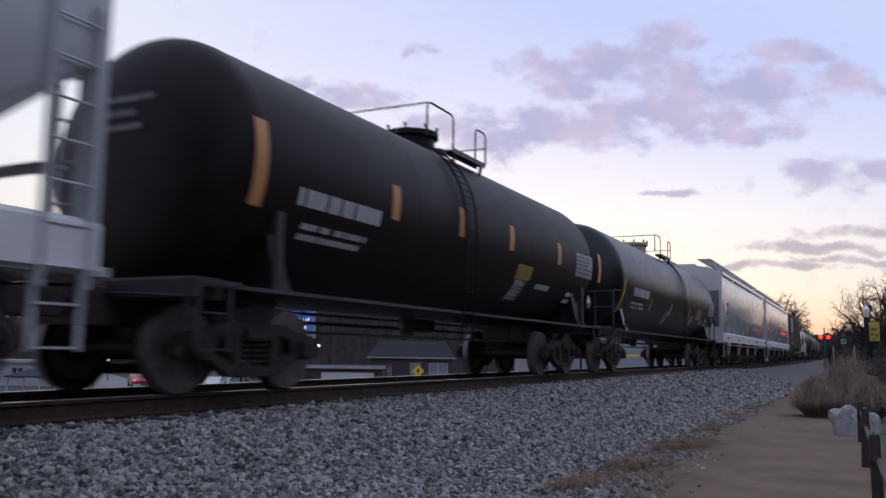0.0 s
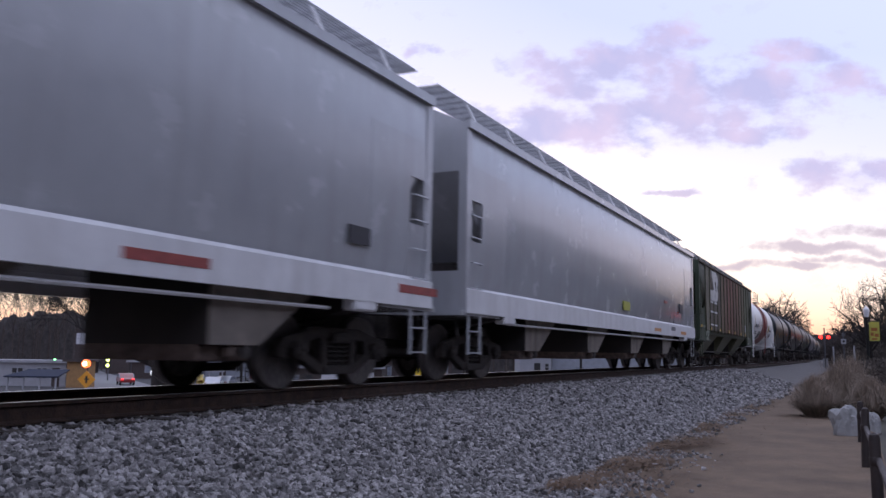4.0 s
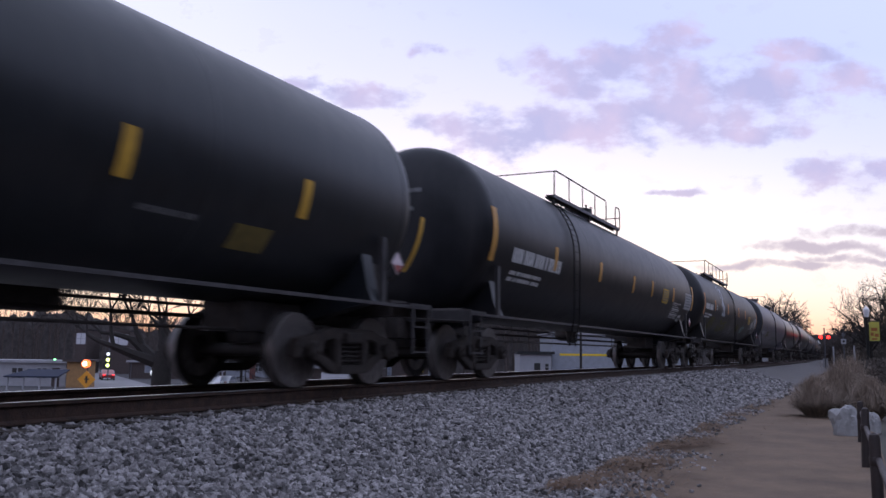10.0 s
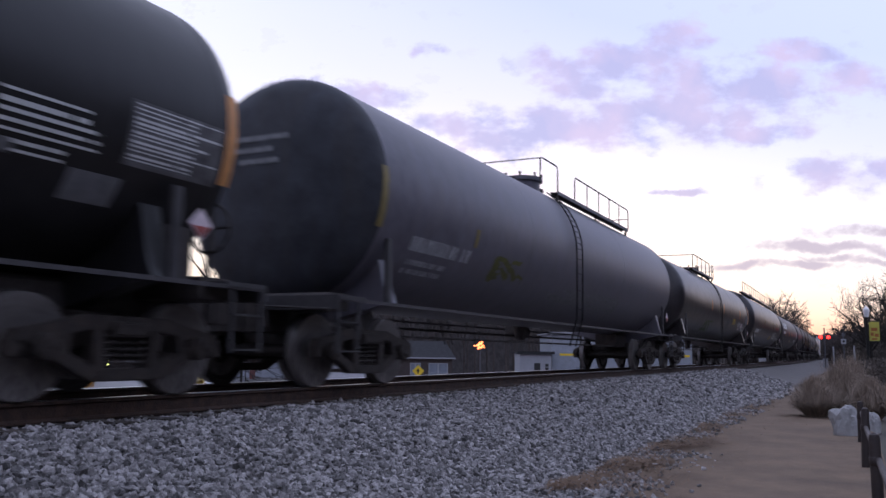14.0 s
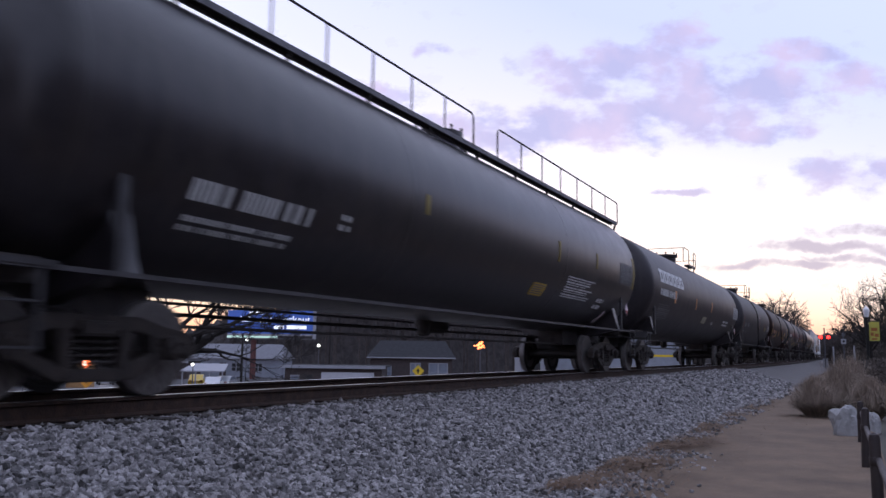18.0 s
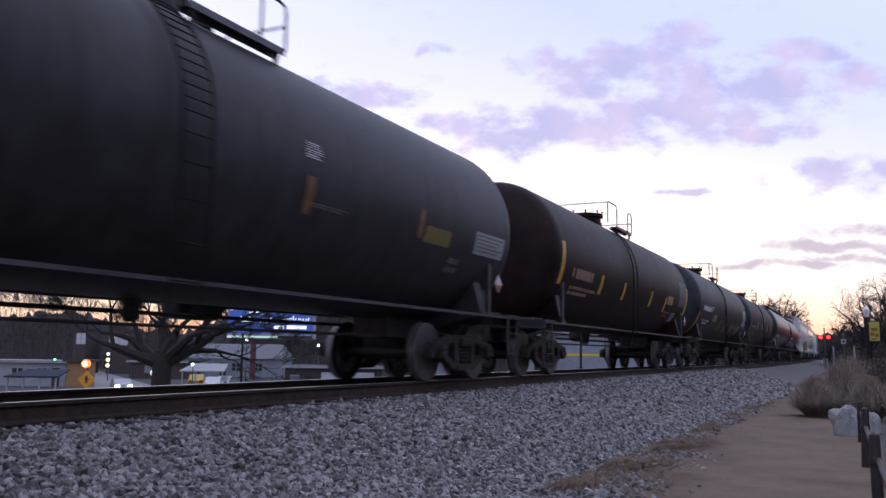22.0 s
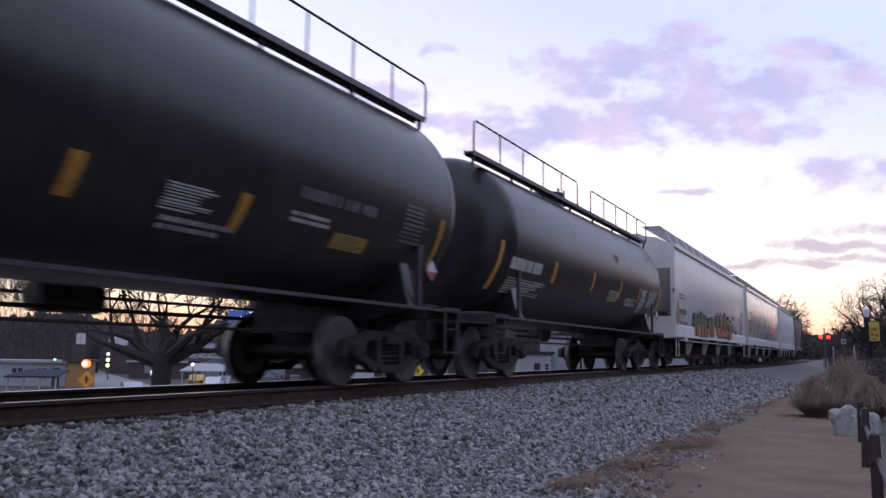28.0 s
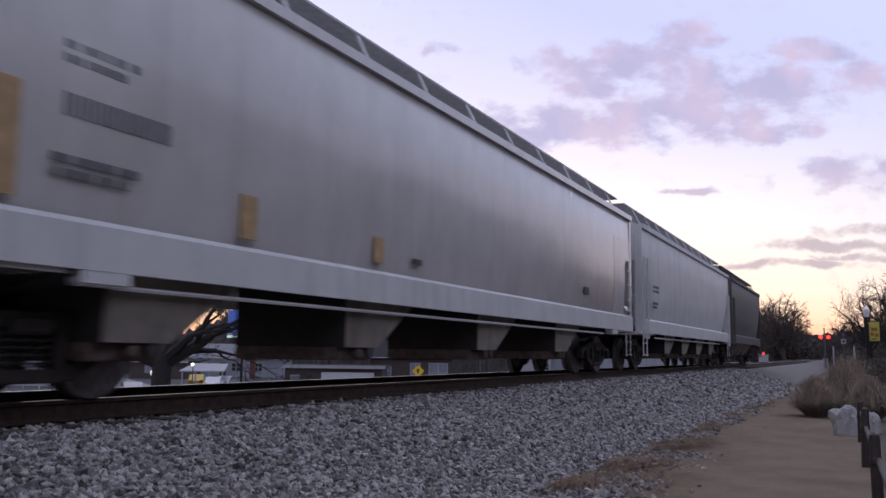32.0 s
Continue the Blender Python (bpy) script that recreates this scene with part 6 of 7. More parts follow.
def dome_tree(base, height, seed, label, width, trunk_r=.3, bark=None, group="", min_r=.02, limbs=20, subs=9, twigs=7, low=.3, wild=.16):
    """A bare tree whose curved limbs fan out from a low fork and fill a rounded crown with ever finer twigs."""
    rng = random.Random(seed)
    bark = bark or M_bark
    tree = thing("tree", label, "tree", group, m=Matrix.Translation(base))
    fork = height * low
    lean = Vector((rng.uniform(-.06, .06) * width, rng.uniform(-.06, .06) * width, 0))
    part("trunk", Geo().rod([(0, 0, -.3), (0, 0, 0), tuple(lean * .4 + Vector((0, 0, fork * .5))), tuple(lean + Vector((0, 0, fork))), tuple(lean * 1.6 + Vector((0, 0, fork * 1.7)))],
                            [trunk_r * 1.5, trunk_r * 1.15, trunk_r * .95, trunk_r * .85, trunk_r * .4], 9), bark, tree)

    def bent(p, q, n, amp, sag):
        """Points from p to q along an uneven bow."""
        d = q - p
        l = d.length
        out = [p]
        for i in range(1, n):
            u = i / n
            out.append(p + d * u + Vector((rng.uniform(-1, 1), rng.uniform(-1, 1), rng.uniform(-1, 1))) * amp * l + Vector((0, 0, sag * l * math.sin(math.pi * u))))
        return out + [q]

    mid = Vector((0, 0, height * .52))
    for k in range(limbs):
        u = (k + .5) / limbs
        zc = -.30 + 1.28 * u
        a = k * 2.39996 + rng.uniform(-.3, .3)
        rxy = math.sqrt(max(.0, 1 - min(1, abs(zc)) ** 2.2))
        reach = 1 + rng.uniform(-wild, wild * .6)
        tip = mid + Vector((math.cos(a) * rxy * width * .5, math.sin(a) * rxy * width * .5, zc * height * .46)) * reach
        root = lean + Vector((0, 0, fork * rng.uniform(.8, 1.5)))
        spine = bent(root, root.lerp(tip, .86), 5, .05, .06)
        r0 = trunk_r * rng.uniform(.32, .5)
        g = Geo()
        g.rod(spine, [max(min_r, r0 * (1 - .17 * i)) for i in range(6)], 5)
        for j in range(subs):
            v = .30 + .70 * (j + rng.random()) / subs
            i = min(4, int(v * 5))
            p = spine[i].lerp(spine[i + 1], v * 5 - i)
            o = Vector((rng.gauss(0, 1), rng.gauss(0, 1), rng.gauss(.15, .8))).normalized()
            ln = width * rng.uniform(.13, .24)
            q = p + ((p - mid).normalized() * .7 + o).normalized() * ln
            e = q - mid
            lim = math.sqrt((e.x / (width * .5)) ** 2 + (e.y / (width * .5)) ** 2 + (e.z / (height * .47)) ** 2)
            if lim > 1.0 + wild * .5:
                q = mid + e / lim
            br = bent(p, q, 3, .09, .03)
            g.rod(br, [max(min_r, r0 * .34), max(min_r * .9, r0 * .24), max(min_r * .8, r0 * .15), min_r * .6], 3)
            for w in range(twigs):
                i = rng.choice((1, 1, 2, 2))
                p2 = br[i].lerp(br[i + 1], rng.random())
                o = Vector((rng.gauss(0, 1), rng.gauss(0, 1), rng.gauss(.25, .8))).normalized()
                q2 = p2 + ((q - p).normalized() * .8 + o).normalized() * ln * rng.uniform(.3, .62)
                g.rod(bent(p2, q2, 2, .10, .0), [min_r * .75, min_r * .6, min_r * .35], 3)
        part("limb", g, bark, tree)
    return tree


def far_woods(name, label, pts, heights, seed, material, density=1):
    """A wood too far to count its trees: many bare crowns over dark undergrowth."""
    rng = random.Random(seed)
    g = Geo()
    for (a, b), (h0, h1) in zip(zip(pts, pts[1:]), heights):
        n = int((Vector(b) - Vector(a)).length / 5.0 * density)
        for i in range(n):
            p = Vector(a).lerp(Vector(b), (i + rng.random()) / n) + Vector((rng.uniform(-5, 5), rng.uniform(-5, 5), 0))
            h = rng.uniform(h0, h1)
            g.rod([p, p + Vector((0, 0, h * .4))], [.22, .16], 4)
            for k in range(3):
                an = rng.uniform(0, 6.28)
                d = Vector((math.cos(an) * .6, math.sin(an) * .6, 1)).normalized()
                grow(g, p + Vector((0, 0, h * rng.uniform(.25, .4))), d, h * .27, .10, 3, rng, .7, 3, .05, .035)
    ob = new(name, g.mesh(name, material))
    return tagged(ob, label, "woods", kind="stuff")


def bumpy_bank(name, label, pts, hs, seed, material, depth=8.0, kind="structure", category="woods"):
    """A dense dark mass of undergrowth along a line, with an uneven top."""
    g = Geo()
    rng = random.Random(seed)
    rows = []
    hs = hs if isinstance(hs, (list, tuple)) else [hs] * len(pts)
    for a, b, ha, hb in zip(pts, pts[1:], hs, hs[1:]):
        n = max(2, int((Vector(b) - Vector(a)).length / .8))
        for i in range(n):
            rows.append((Vector(a).lerp(Vector(b), i / n), ha + (hb - ha) * i / n))
    k = 7
    for p, h in rows:
        hh = h * (1 + .16 * noise.noise(Vector((p.x * .09, p.y * .09, seed))) + .08 * noise.noise(Vector((p.x * .5, p.y * .5, seed))) + rng.uniform(-.04, .04))
        for j in range(k):
            u = j / (k - 1)
            w = depth * (u - .5)
            z = hh * math.sin(math.pi * u) ** .6 + rng.uniform(-.08, .08) * h * (1 if 0 < j < k - 1 else 0)
            g.v.append((p.x - w * .9, p.y + w * .4, p.z - .3 + z))
    g.f = [[i * k + j, i * k + j + 1, (i + 1) * k + j + 1, (i + 1) * k + j] for i in range(len(rows) - 1) for j in range(k - 1)]
    ob = new(name, g.mesh(name, material, smooth=False))
    return tagged(ob, label, category, kind=kind)


def leafy_mass(name, label, base, w, d, h, n, seed, material, leaf=.10):
    """An evergreen shrub of many small leaves over a dark heart."""
    rng = random.Random(seed)
    bush = thing(name, label, "shrub", m=Matrix.Translation(base))
    core = Geo()
    core.lathe_z([(0, .1), (.1 * h, .40), (.5 * h, .43), (.8 * h, .28), (.88 * h, .03)], 0, 0, 10)
    core.v = [(x * w * rng.uniform(.85, 1), y * d * rng.uniform(.85, 1), z) for x, y, z in core.v]
    part("branch_core", core, material, bush)
    g = Geo()
    for i in range(n):
        a, u = rng.uniform(0, 6.28), rng.random()
        rad = math.sqrt(max(0, 1 - (2 * u - 1) ** 2)) ** .7 * rng.uniform(.75, 1.05) * (1 + .25 * math.sin(3 * a + seed))
        c = Vector((math.cos(a) * w / 2 * rad, math.sin(a) * d / 2 * rad, h * u * rng.uniform(.9, 1.05)))
        e1 = Vector((rng.uniform(-1, 1), rng.uniform(-1, 1), rng.uniform(-1, 1))).normalized() * leaf
        e2 = Vector((rng.uniform(-1, 1), rng.uniform(-1, 1), rng.uniform(-1, 1))).normalized() * leaf * .6
        k = len(g.v)
        g.v += [tuple(c - e1), tuple(c + e2), tuple(c + e1), tuple(c - e2)]
        g.f.append([k, k + 1, k + 2, k + 3])
    part("foliage", g, material, bush)
    return bush


# the great spreading tree across the street
def street_tree():
    base = spot(287, 56)
    rng = random.Random(11)
    tree = thing("tree", "large bare spreading oak with a thick dark trunk", "tree", m=Matrix.Translation(base) @ pose(0, 0, 0, 0, 0, FACE))
    part("trunk", Geo().rod([(0, 0, -.4), (0, 0, .4), (-.02, 0, 2.0), (.02, 0, 3.6), (.05, 0, 4.5)], [.98, .76, .64, .66, .52], 12), M_bark, tree)
    arms = [((-1.0, .2, .70), 2.9, .40), ((-1.2, -.3, .42), 3.4, .36), ((1.15, .2, .42), 3.6, .40), ((1.0, -.4, .75), 2.8, .32), ((.25, .1, 1.1), 2.0, .42), ((-.35, .5, 1.0), 2.0, .30), ((1.25, .3, .22), 3.4, .24)]
    for k, (d, l, r) in enumerate(arms):
        g = Geo()
        grow(g, Vector((.02 + .1 * (d[0] > 0), 0, 3.4 + .15 * k)), Vector(d).normalized(), l, r * 1.25, 6, rng, .74, 6, .01, .017, (2, 3))
        part("limb", g, M_bark, tree)


street_tree()
W = [tuple(spot(px, dep)) for px, dep in ((-400, 190), (60, 180), (160, 176), (215, 174), (350, 170), (410, 168), (600, 165), (900, 190), (1180, 240), (1330, 290))]
far_woods("woods", "bare winter woods on the hill behind the street", W, [(21, 24), (20, 23), (13, 17), (8, 12), (11, 15), (16, 20), (19, 23), (20, 24), (15, 20)], 3, M_twig, 3.2)
bumpy_bank("wooded_hill", "dark wooded hillside behind the street", [Vector(p) + Vector((-8, 14, 0)) for p in W], (12.5, 12.5, 11.0, 8.5, 9.5, 15.0, 19.0, 22.0, 18.0, 14.0), 5, M_woods, 20)


# ---- street below the embankment ----
def street():
    lot = Geo()
    for px, dep in ((-700, 30), (1180, 42), (1240, 190), (-700, 175)):
        lot.v.append(tuple(spot(px, dep, LOW + .02)))
    lot.f = [[0, 1, 2, 3]]
    thing("road", "pale grey asphalt street and parking lot", "road", kind="structure", g=lot, material=M_road)
    p0, p1 = Vector((-50, 51, LOW + .03)), Vector((-190, 155, LOW + .03))
    lane = Geo()
    s = Vector((.59, .81, 0))
    lane.v = [tuple(p0 - s * 3.2), tuple(p0 + s * 5), tuple(p1 + s * 5), tuple(p1 - s * 3.2)]
    lane.f = [[0, 1, 2, 3]]
    thing("pavement", "light concrete side street", "road", kind="structure", g=lane, material=M_concrete)


street()


def frame_at(px, depth, z=LOW, turn=0):
    return Matrix.Translation(spot(px, depth, z)) @ pose(0, 0, 0, 0, 0, FACE + turn)


def building(px0, px1, depth, h, wall, label, roof=None, gable=0.0, d=12.0, fascia=None, windows=(), doors=(), stripe=None, over=.4):
    a, b = spot(px0, depth), spot(px1, depth)
    w = (b - a).length
    m = Matrix.Translation((a + b) / 2) @ pose(0, 0, 0, 0, 0, FACE)
    hs = thing("building", label, "building", m=m)
    part("wall", Geo().quad_box(-w / 2, w / 2, 0, d, 0, h), wall, hs, bevel=.02)
    if gable:
        g = Geo()
        ov = over
        g.v = [(-w / 2 - ov, -ov, h), (w / 2 + ov, -ov, h), (w / 2 + ov, d + ov, h), (-w / 2 - ov, d + ov, h), (-w / 2 + .8, d / 2, h + gable), (w / 2 - .8, d / 2, h + gable),
               (-w / 2 - ov, -ov, h - .12), (w / 2 + ov, -ov, h - .12), (w / 2 + ov, d + ov, h - .12), (-w / 2 - ov, d + ov, h - .12)]
        g.f = [[0, 1, 5, 4], [2, 3, 4, 5], [1, 2, 5], [3, 0, 4], [6, 9, 8, 7], [0, 6, 7, 1], [1, 7, 8, 2], [2, 8, 9, 3], [3, 9, 6, 0]]
        part("roof", g, roof, hs)
        part("gutter", Geo().quad_box(-w / 2 - ov, w / 2 + ov, -ov - .06, -ov, h - .16, h - .02), fascia or M_wallwhite, hs)
    else:
        part("roof", Geo().quad_box(-w / 2 - over, w / 2 + over, -over, d + over, h, h + .14), roof or M_roofdark, hs)
        part("fascia", Geo().quad_box(-w / 2 - over, w / 2 + over, -over - .05, -over, h - .12, h + .2), fascia or M_wallwhite, hs)
    for x0, x1, z0, z1, mm in windows:
        win = part("window_frame", Geo().quad_box(x0, x1, -.06, .0, z0, z1), M_wallwhite, hs)
        n = 2 if x1 - x0 > 1.0 else 1
        for i in range(n):
            u0, u1 = x0 + (x1 - x0) * i / n + .08, x0 + (x1 - x0) * (i + 1) / n - .08
            for v0, v1 in ((z0 + .08, (z0 + z1) / 2 - .04), ((z0 + z1) / 2 + .04, z1 - .08)):
                part("pane", Geo().quad_box(u0, u1, -.075, -.062, v0, v1), mm, win)
    for x0, x1, z0, z1, mm in doors:
        dr = part("garage_door" if x1 - x0 > 2 else "door", Geo().quad_box(x0, x1, -.05, 0, z0, z1), mm, hs)
        for i in range(3):
            part("door_panel", Geo().quad_box(x0 + .08, x1 - .08, -.065, -.052, z0 + (z1 - z0) * (i + .08) / 3, z0 + (z1 - z0) * (i + .92) / 3), mm, dr)
    if stripe:
        part("stripe", Geo().quad_box(-w / 2 + 1, w / 2 - .3, -.02, -.001, stripe, stripe + .28), M_signyellow, hs, "yellow painted stripe")
    return hs


building(505, 676, 85, 3.0, M_walldark, "low flat-roofed brown shop with a white fascia and garage door", d=9, windows=((-4.3, -3.4, .6, 2.2, M_glass),), doors=((-1.2, 4.1, .3, 2.5, M_paledoor), (-2.9, -2.1, 0, 2.2, M_signblack)))
building(316, 500, 142, 3.2, M_wallblue, "pale grey gabled house behind the carport", roof=M_palesheet, gable=2.4, d=9, windows=((-4.6, -3.0, 1.0, 2.4, M_signblack), (.2, 1.8, 1.0, 2.4, M_signblack), (4.0, 5.4, 1.0, 2.4, M_signblack)), doors=((-1.8, -.7, 0, 2.4, M_walldark),))
building(119, 151, 98, 3.1, M_tanwall, "narrow tan wall lit by the street beacon", d=3, fascia=M_walldark, roof=M_walldark)
building(655, 800, 96, 4.05, M_walldark, "dark shop house with a shingled hip roof and white windows", roof=M_roofdark, gable=1.9, d=9,
         windows=((-3.3, -2.2, 1.9, 3.0, M_glass), (-.1, 1.1, 1.2, 3.4, M_glass), (2.0, 4.2, 1.2, 3.4, M_glass), (-4.4, -3.4, .2, 1.0, M_glass), (-2.3, -1.3, .2, 1.0, M_glass)))
building(977, 1225, 112, 7.3, M_wallblue, "tall pale blue-grey metal warehouse with a yellow stripe", d=14, fascia=M_wallwhite, roof=M_wallwhite, stripe=4.4, windows=((-6.2, -5.0, 1.6, 3.0, M_glass),), doors=((-2.0, .6, 0, 3.0, M_wallwhite),))
building(920, 976, 110, 4.7, M_wallwhite, "low pale warehouse annex with a dark door and window", d=8, fascia=M_roofdark, roof=M_roofdark, windows=((1.15, 1.75, 2.4, 3.4, M_signblack),), doors=((-.2, .6, 1.6, 3.4, M_signblack),))
for k in range(4):
    sp = frame_at(850 + 14 * k, 92)
    fl = thing("sheet_panel", "white cloth panel hanging on a dark frame", "panel", "white panels by the street", m=sp)
    part("cloth", Geo().quad_box(-.26, .26, -.02, .02, .5, 2.3), M_wallwhite, fl)
    part("frame_bar", Geo().quad_box(-.34, .34, -.03, .03, 2.3, 2.4), M_signblack, fl)
    for x in (-.32, .32):
        part("frame_post", Geo().quad_box(x - .03, x + .03, -.03, .03, 0, 2.3), M_signblack, fl)
building(-140, 118, 100, 2.9, M_wallwhite, "low white building by the street corner", d=8, roof=M_wallwhite, windows=((-2.0, -.8, .9, 2.2, M_signblack), (2.2, 3.6, .9, 2.2, M_signblack), (5.2, 6.4, .9, 2.2, M_signblack)), doors=((7.0, 7.9, 0, 2.2, M_walldark),))
building(230, 330, 130, 2.6, M_walldark, "small distant brown building beyond the street", d=8, roof=M_roofdark, windows=((-2, -1, .9, 2.0, M_glass), (1, 2, .9, 2.0, M_glass)))

building(131, 151, 150, 7.7, M_walldark, "dark house on the hill with a pale upper window", d=6, roof=M_roofdark, fascia=M_walldark, over=.1, windows=((-.85, .85, 5.2, 7.2, M_paledoor),))
building(188, 228, 152, 7.6, M_walldark, "dark house on the hill with wide pale upper windows", d=6, roof=M_roofdark, fascia=M_walldark, over=.1, windows=((-1.75, 1.7, 5.1, 7.1, M_paledoor),))


def canopy(px0, px1, depth, z0, top, material, label):
    a, b = spot(px0, depth), spot(px1, depth)
    w = (b - a).length
    ob = thing("canopy", label, "canopy", m=Matrix.Translation((a + b) / 2) @ pose(0, 0, 0, 0, 0, FACE))
    g = Geo()
    g.v = [(-w / 2, 0, z0), (w / 2, 0, z0), (w / 2 - .6, 4, top), (-w / 2 + .6, 4, top), (-w / 2, 0, z0 - .14), (w / 2, 0, z0 - .14), (w / 2 - .6, 4, top - .14), (-w / 2 + .6, 4, top - .14)]
    g.f = [[0, 1, 2, 3], [7, 6, 5, 4], [0, 4, 5, 1], [1, 5, 6, 2], [2, 6, 7, 3], [3, 7, 4, 0]]
    part("roof", g, material, ob)
    for i in range(4):
        x = -w / 2 + .3 + (w - .6) * i / 3
        part("post", Geo().quad_box(x - .07, x + .07, .2, .34, 0, z0 - .1), M_wallwhite, ob)
    return ob


canopy(8, 104, 84, 1.75, 2.35, M_bluegrey, "dark blue sloped canopy on white posts")
canopy(318, 398, 100, 2.1, 2.9, M_wallwhite, "white sloped carport roof over parked cars")


def billboard():
    m = frame_at(478, 134, LOW)
    ob = thing("billboard", "large blue roadside billboard on a red-brown steel pole", "billboard", m=m)
    part("pole", Geo().rod([(-2.8, .3, 0), (-2.8, .3, 6.3)], .45, 14), M_rustpole, ob)
    part("panel", Geo().quad_box(-7.0, 6.6, 0, .4, 7.2, 10.9), M_poster, ob, bevel=.03)
    part("frame", Geo().quad_box(6.62, 7.1, -.02, .42, 6.4, 10.9).quad_box(-7.0, 6.6, -.02, .42, 6.9, 7.18), M_wallwhite, ob)
    part("catwalk", Geo().quad_box(-7.0, 7.0, -.5, .3, 6.35, 6.5), M_greypole, ob)
    part("lower_strip", Geo().quad_box(-7.0, 1.0, -.05, .3, 6.45, 6.86), M_posterlight, ob)
    words = bpy.data.curves.new("lettering", 'FONT')
    words.body, words.size, words.extrude = "zen workout.", 1.55, .01
    words.materials.append(M_signwhite)
    lt = new("lettering", words)
    lt.parent, lt.matrix_basis = ob, pose(-1.9, -.02, 9.0, 90, 0, 0)
    for x0, x1, z0, z1 in ((-5.0, -3.4, 9.1, 9.9), (-3.1, -2.3, 9.1, 9.25), (.4, 2.0, 8.0, 8.55), (2.4, 5.6, 8.0, 8.55), (-3.6, -1.4, 10.3, 10.7)):
        part("lettering_bar", Geo().quad_box(x0, x1, -.012, -.002, z0, z1), M_signwhite, ob)


billboard()


def light_ball(px, py, depth, r, material, label, category, pole=None, z=LOW):
    """A lit lamp head on a pole, or hung on a wire."""
    p = at(px, py, depth)
    ob = thing("street_light", label, category, m=Matrix.Translation((p.x, p.y, z)) @ pose(0, 0, 0, 0, 0, FACE))
    h = p.z - z
    part("pole", Geo().rod([(0, .15, 0), (0, .15, h + r)], .06 if pole is None else pole, 8), M_greypole, ob)
    part("housing", Geo().lathe_y([(.02, r * 1.15), (.2, r * 1.15), (.28, r * .5)], 0, h, 14), M_signblack, ob)
    part("lens", Geo().lathe_y([(-.05, r * .4), (-.02, r * .85), (.02, r)], 0, h, 14), material, ob)
    return ob


def crossing_sign(px, py, depth, size, material, label, beacon=None):
    p = at(px, py, depth)
    ob = thing("street_sign", label, "sign", m=Matrix.Translation((p.x, p.y, LOW)) @ pose(0, 0, 0, 0, 0, FACE))
    h = p.z - LOW
    part("post", Geo().quad_box(-.04, .04, .03, .10, 0, h + size * .7 + (.7 if beacon else 0)), M_greypole, ob)
    s = size * .72
    g = Geo().prism_y([(-s, h), (0, h - s), (s, h), (0, h + s)], -.01, .02)
    pn = part("panel", g, material, ob)
    part("symbol_bar", Geo().quad_box(-.08 * size, .08 * size, -.02, -.011, h - .3 * size, h + .28 * size), M_signblack, pn)
    part("symbol_bar", Geo().quad_box(-.2 * size, .2 * size, -.02, -.011, h - .02 * size, h + .08 * size), M_signblack, pn)
    if beacon:
        part("beacon", Geo().lathe_y([(-.12, .1), (-.1, .22), (.02, .26), (.2, .26)], -.12, h + s + .42, 16), beacon, ob, "glowing amber flashing beacon")
        part("beacon_core", Geo().lathe_y([(-.17, .03), (-.15, .11), (-.115, .15)], -.12, h + s + .42, 14), M_amberhot, ob, "white-hot lamp behind the amber lens")
    return ob


crossing_sign(153, 672, 53, .78, M_signorange, "amber diamond crossing sign with a lit beacon on top", M_amber)
crossing_sign(740, 657, 70, .70, M_signyellow, "bright yellow diamond warning sign on a post")


def traffic_signal(px, py, depth):
    p = at(px, py, depth)
    ob = thing("traffic_signal", "hanging traffic signal with lit yellow-green lamps", "traffic signal", m=Matrix.Translation((p.x, p.y, LOW)) @ pose(0, 0, 0, 0, 0, FACE))
    h = p.z - LOW
    part("pole", Geo().rod([(0, .3, 0), (0, .3, h + 1.6)], .09, 8), M_greypole, ob)
    part("housing", Geo().quad_box(-.32, .32, 0, .25, h - 1.2, h + 1.2), M_signblack, ob, bevel=.04)
    for k, mm in enumerate((M_signwhite, M_limelight, M_limelight)):
        part("lens", Geo().lathe_y([(-.1, .08), (-.06, .24), (.02, .26)], 0, h + .8 - .8 * k, 14), mm, ob)


traffic_signal(191, 637, 120)
light_ball(97, 637, 105, .14, M_greenlight, "small green street light on a thin pole", "street light")
light_ball(233, 622, 130, .2, M_redlight, "small red street light on a thin pole", "street light")
light_ball(341, 645, 90, .16, M_whitelight, "white lamp on a short pole by the carport", "street light")
light_ball(564, 612, 120, .2, M_whitelight, "white street lamp on a grey pole", "street light")
light_ball(271, 660, 75, .28, M_signwhite, "round white lit sign on a pole", "street light")
light_ball(437, 601, 125, .22, M_whitelight, "bright lamp under the billboard", "street light")


def glow_sign(px, py, depth):
    p = at(px, py, depth)
    ob = thing("lit_sign", "glowing orange open-lattice sign on a pole", "sign", m=Matrix.Translation((p.x, p.y, LOW)) @ pose(0, 0, 0, 0, 0, FACE))
    h = p.z - LOW
    part("pole", Geo().rod([(0, .1, 0), (0, .1, h)], .06, 8), M_greypole, ob)
    rng = random.Random(4)
    for k in range(8):
        a = k * math.pi / 4 + .2
        part("light_tube", Geo().rod([(.1 * math.cos(a), 0, h + .1 * math.sin(a)), (rng.uniform(.3, .72) * math.cos(a), 0, h + rng.uniform(.25, .6) * math.sin(a) + rng.uniform(-.15, .15))], rng.uniform(.05, .10), 6), M_amberdim, ob)


M_amberdim = mat("orange_tube_light", (1.0, 0.22, 0.07), 0.4, emit=4.5)
glow_sign(850, 612, 80)


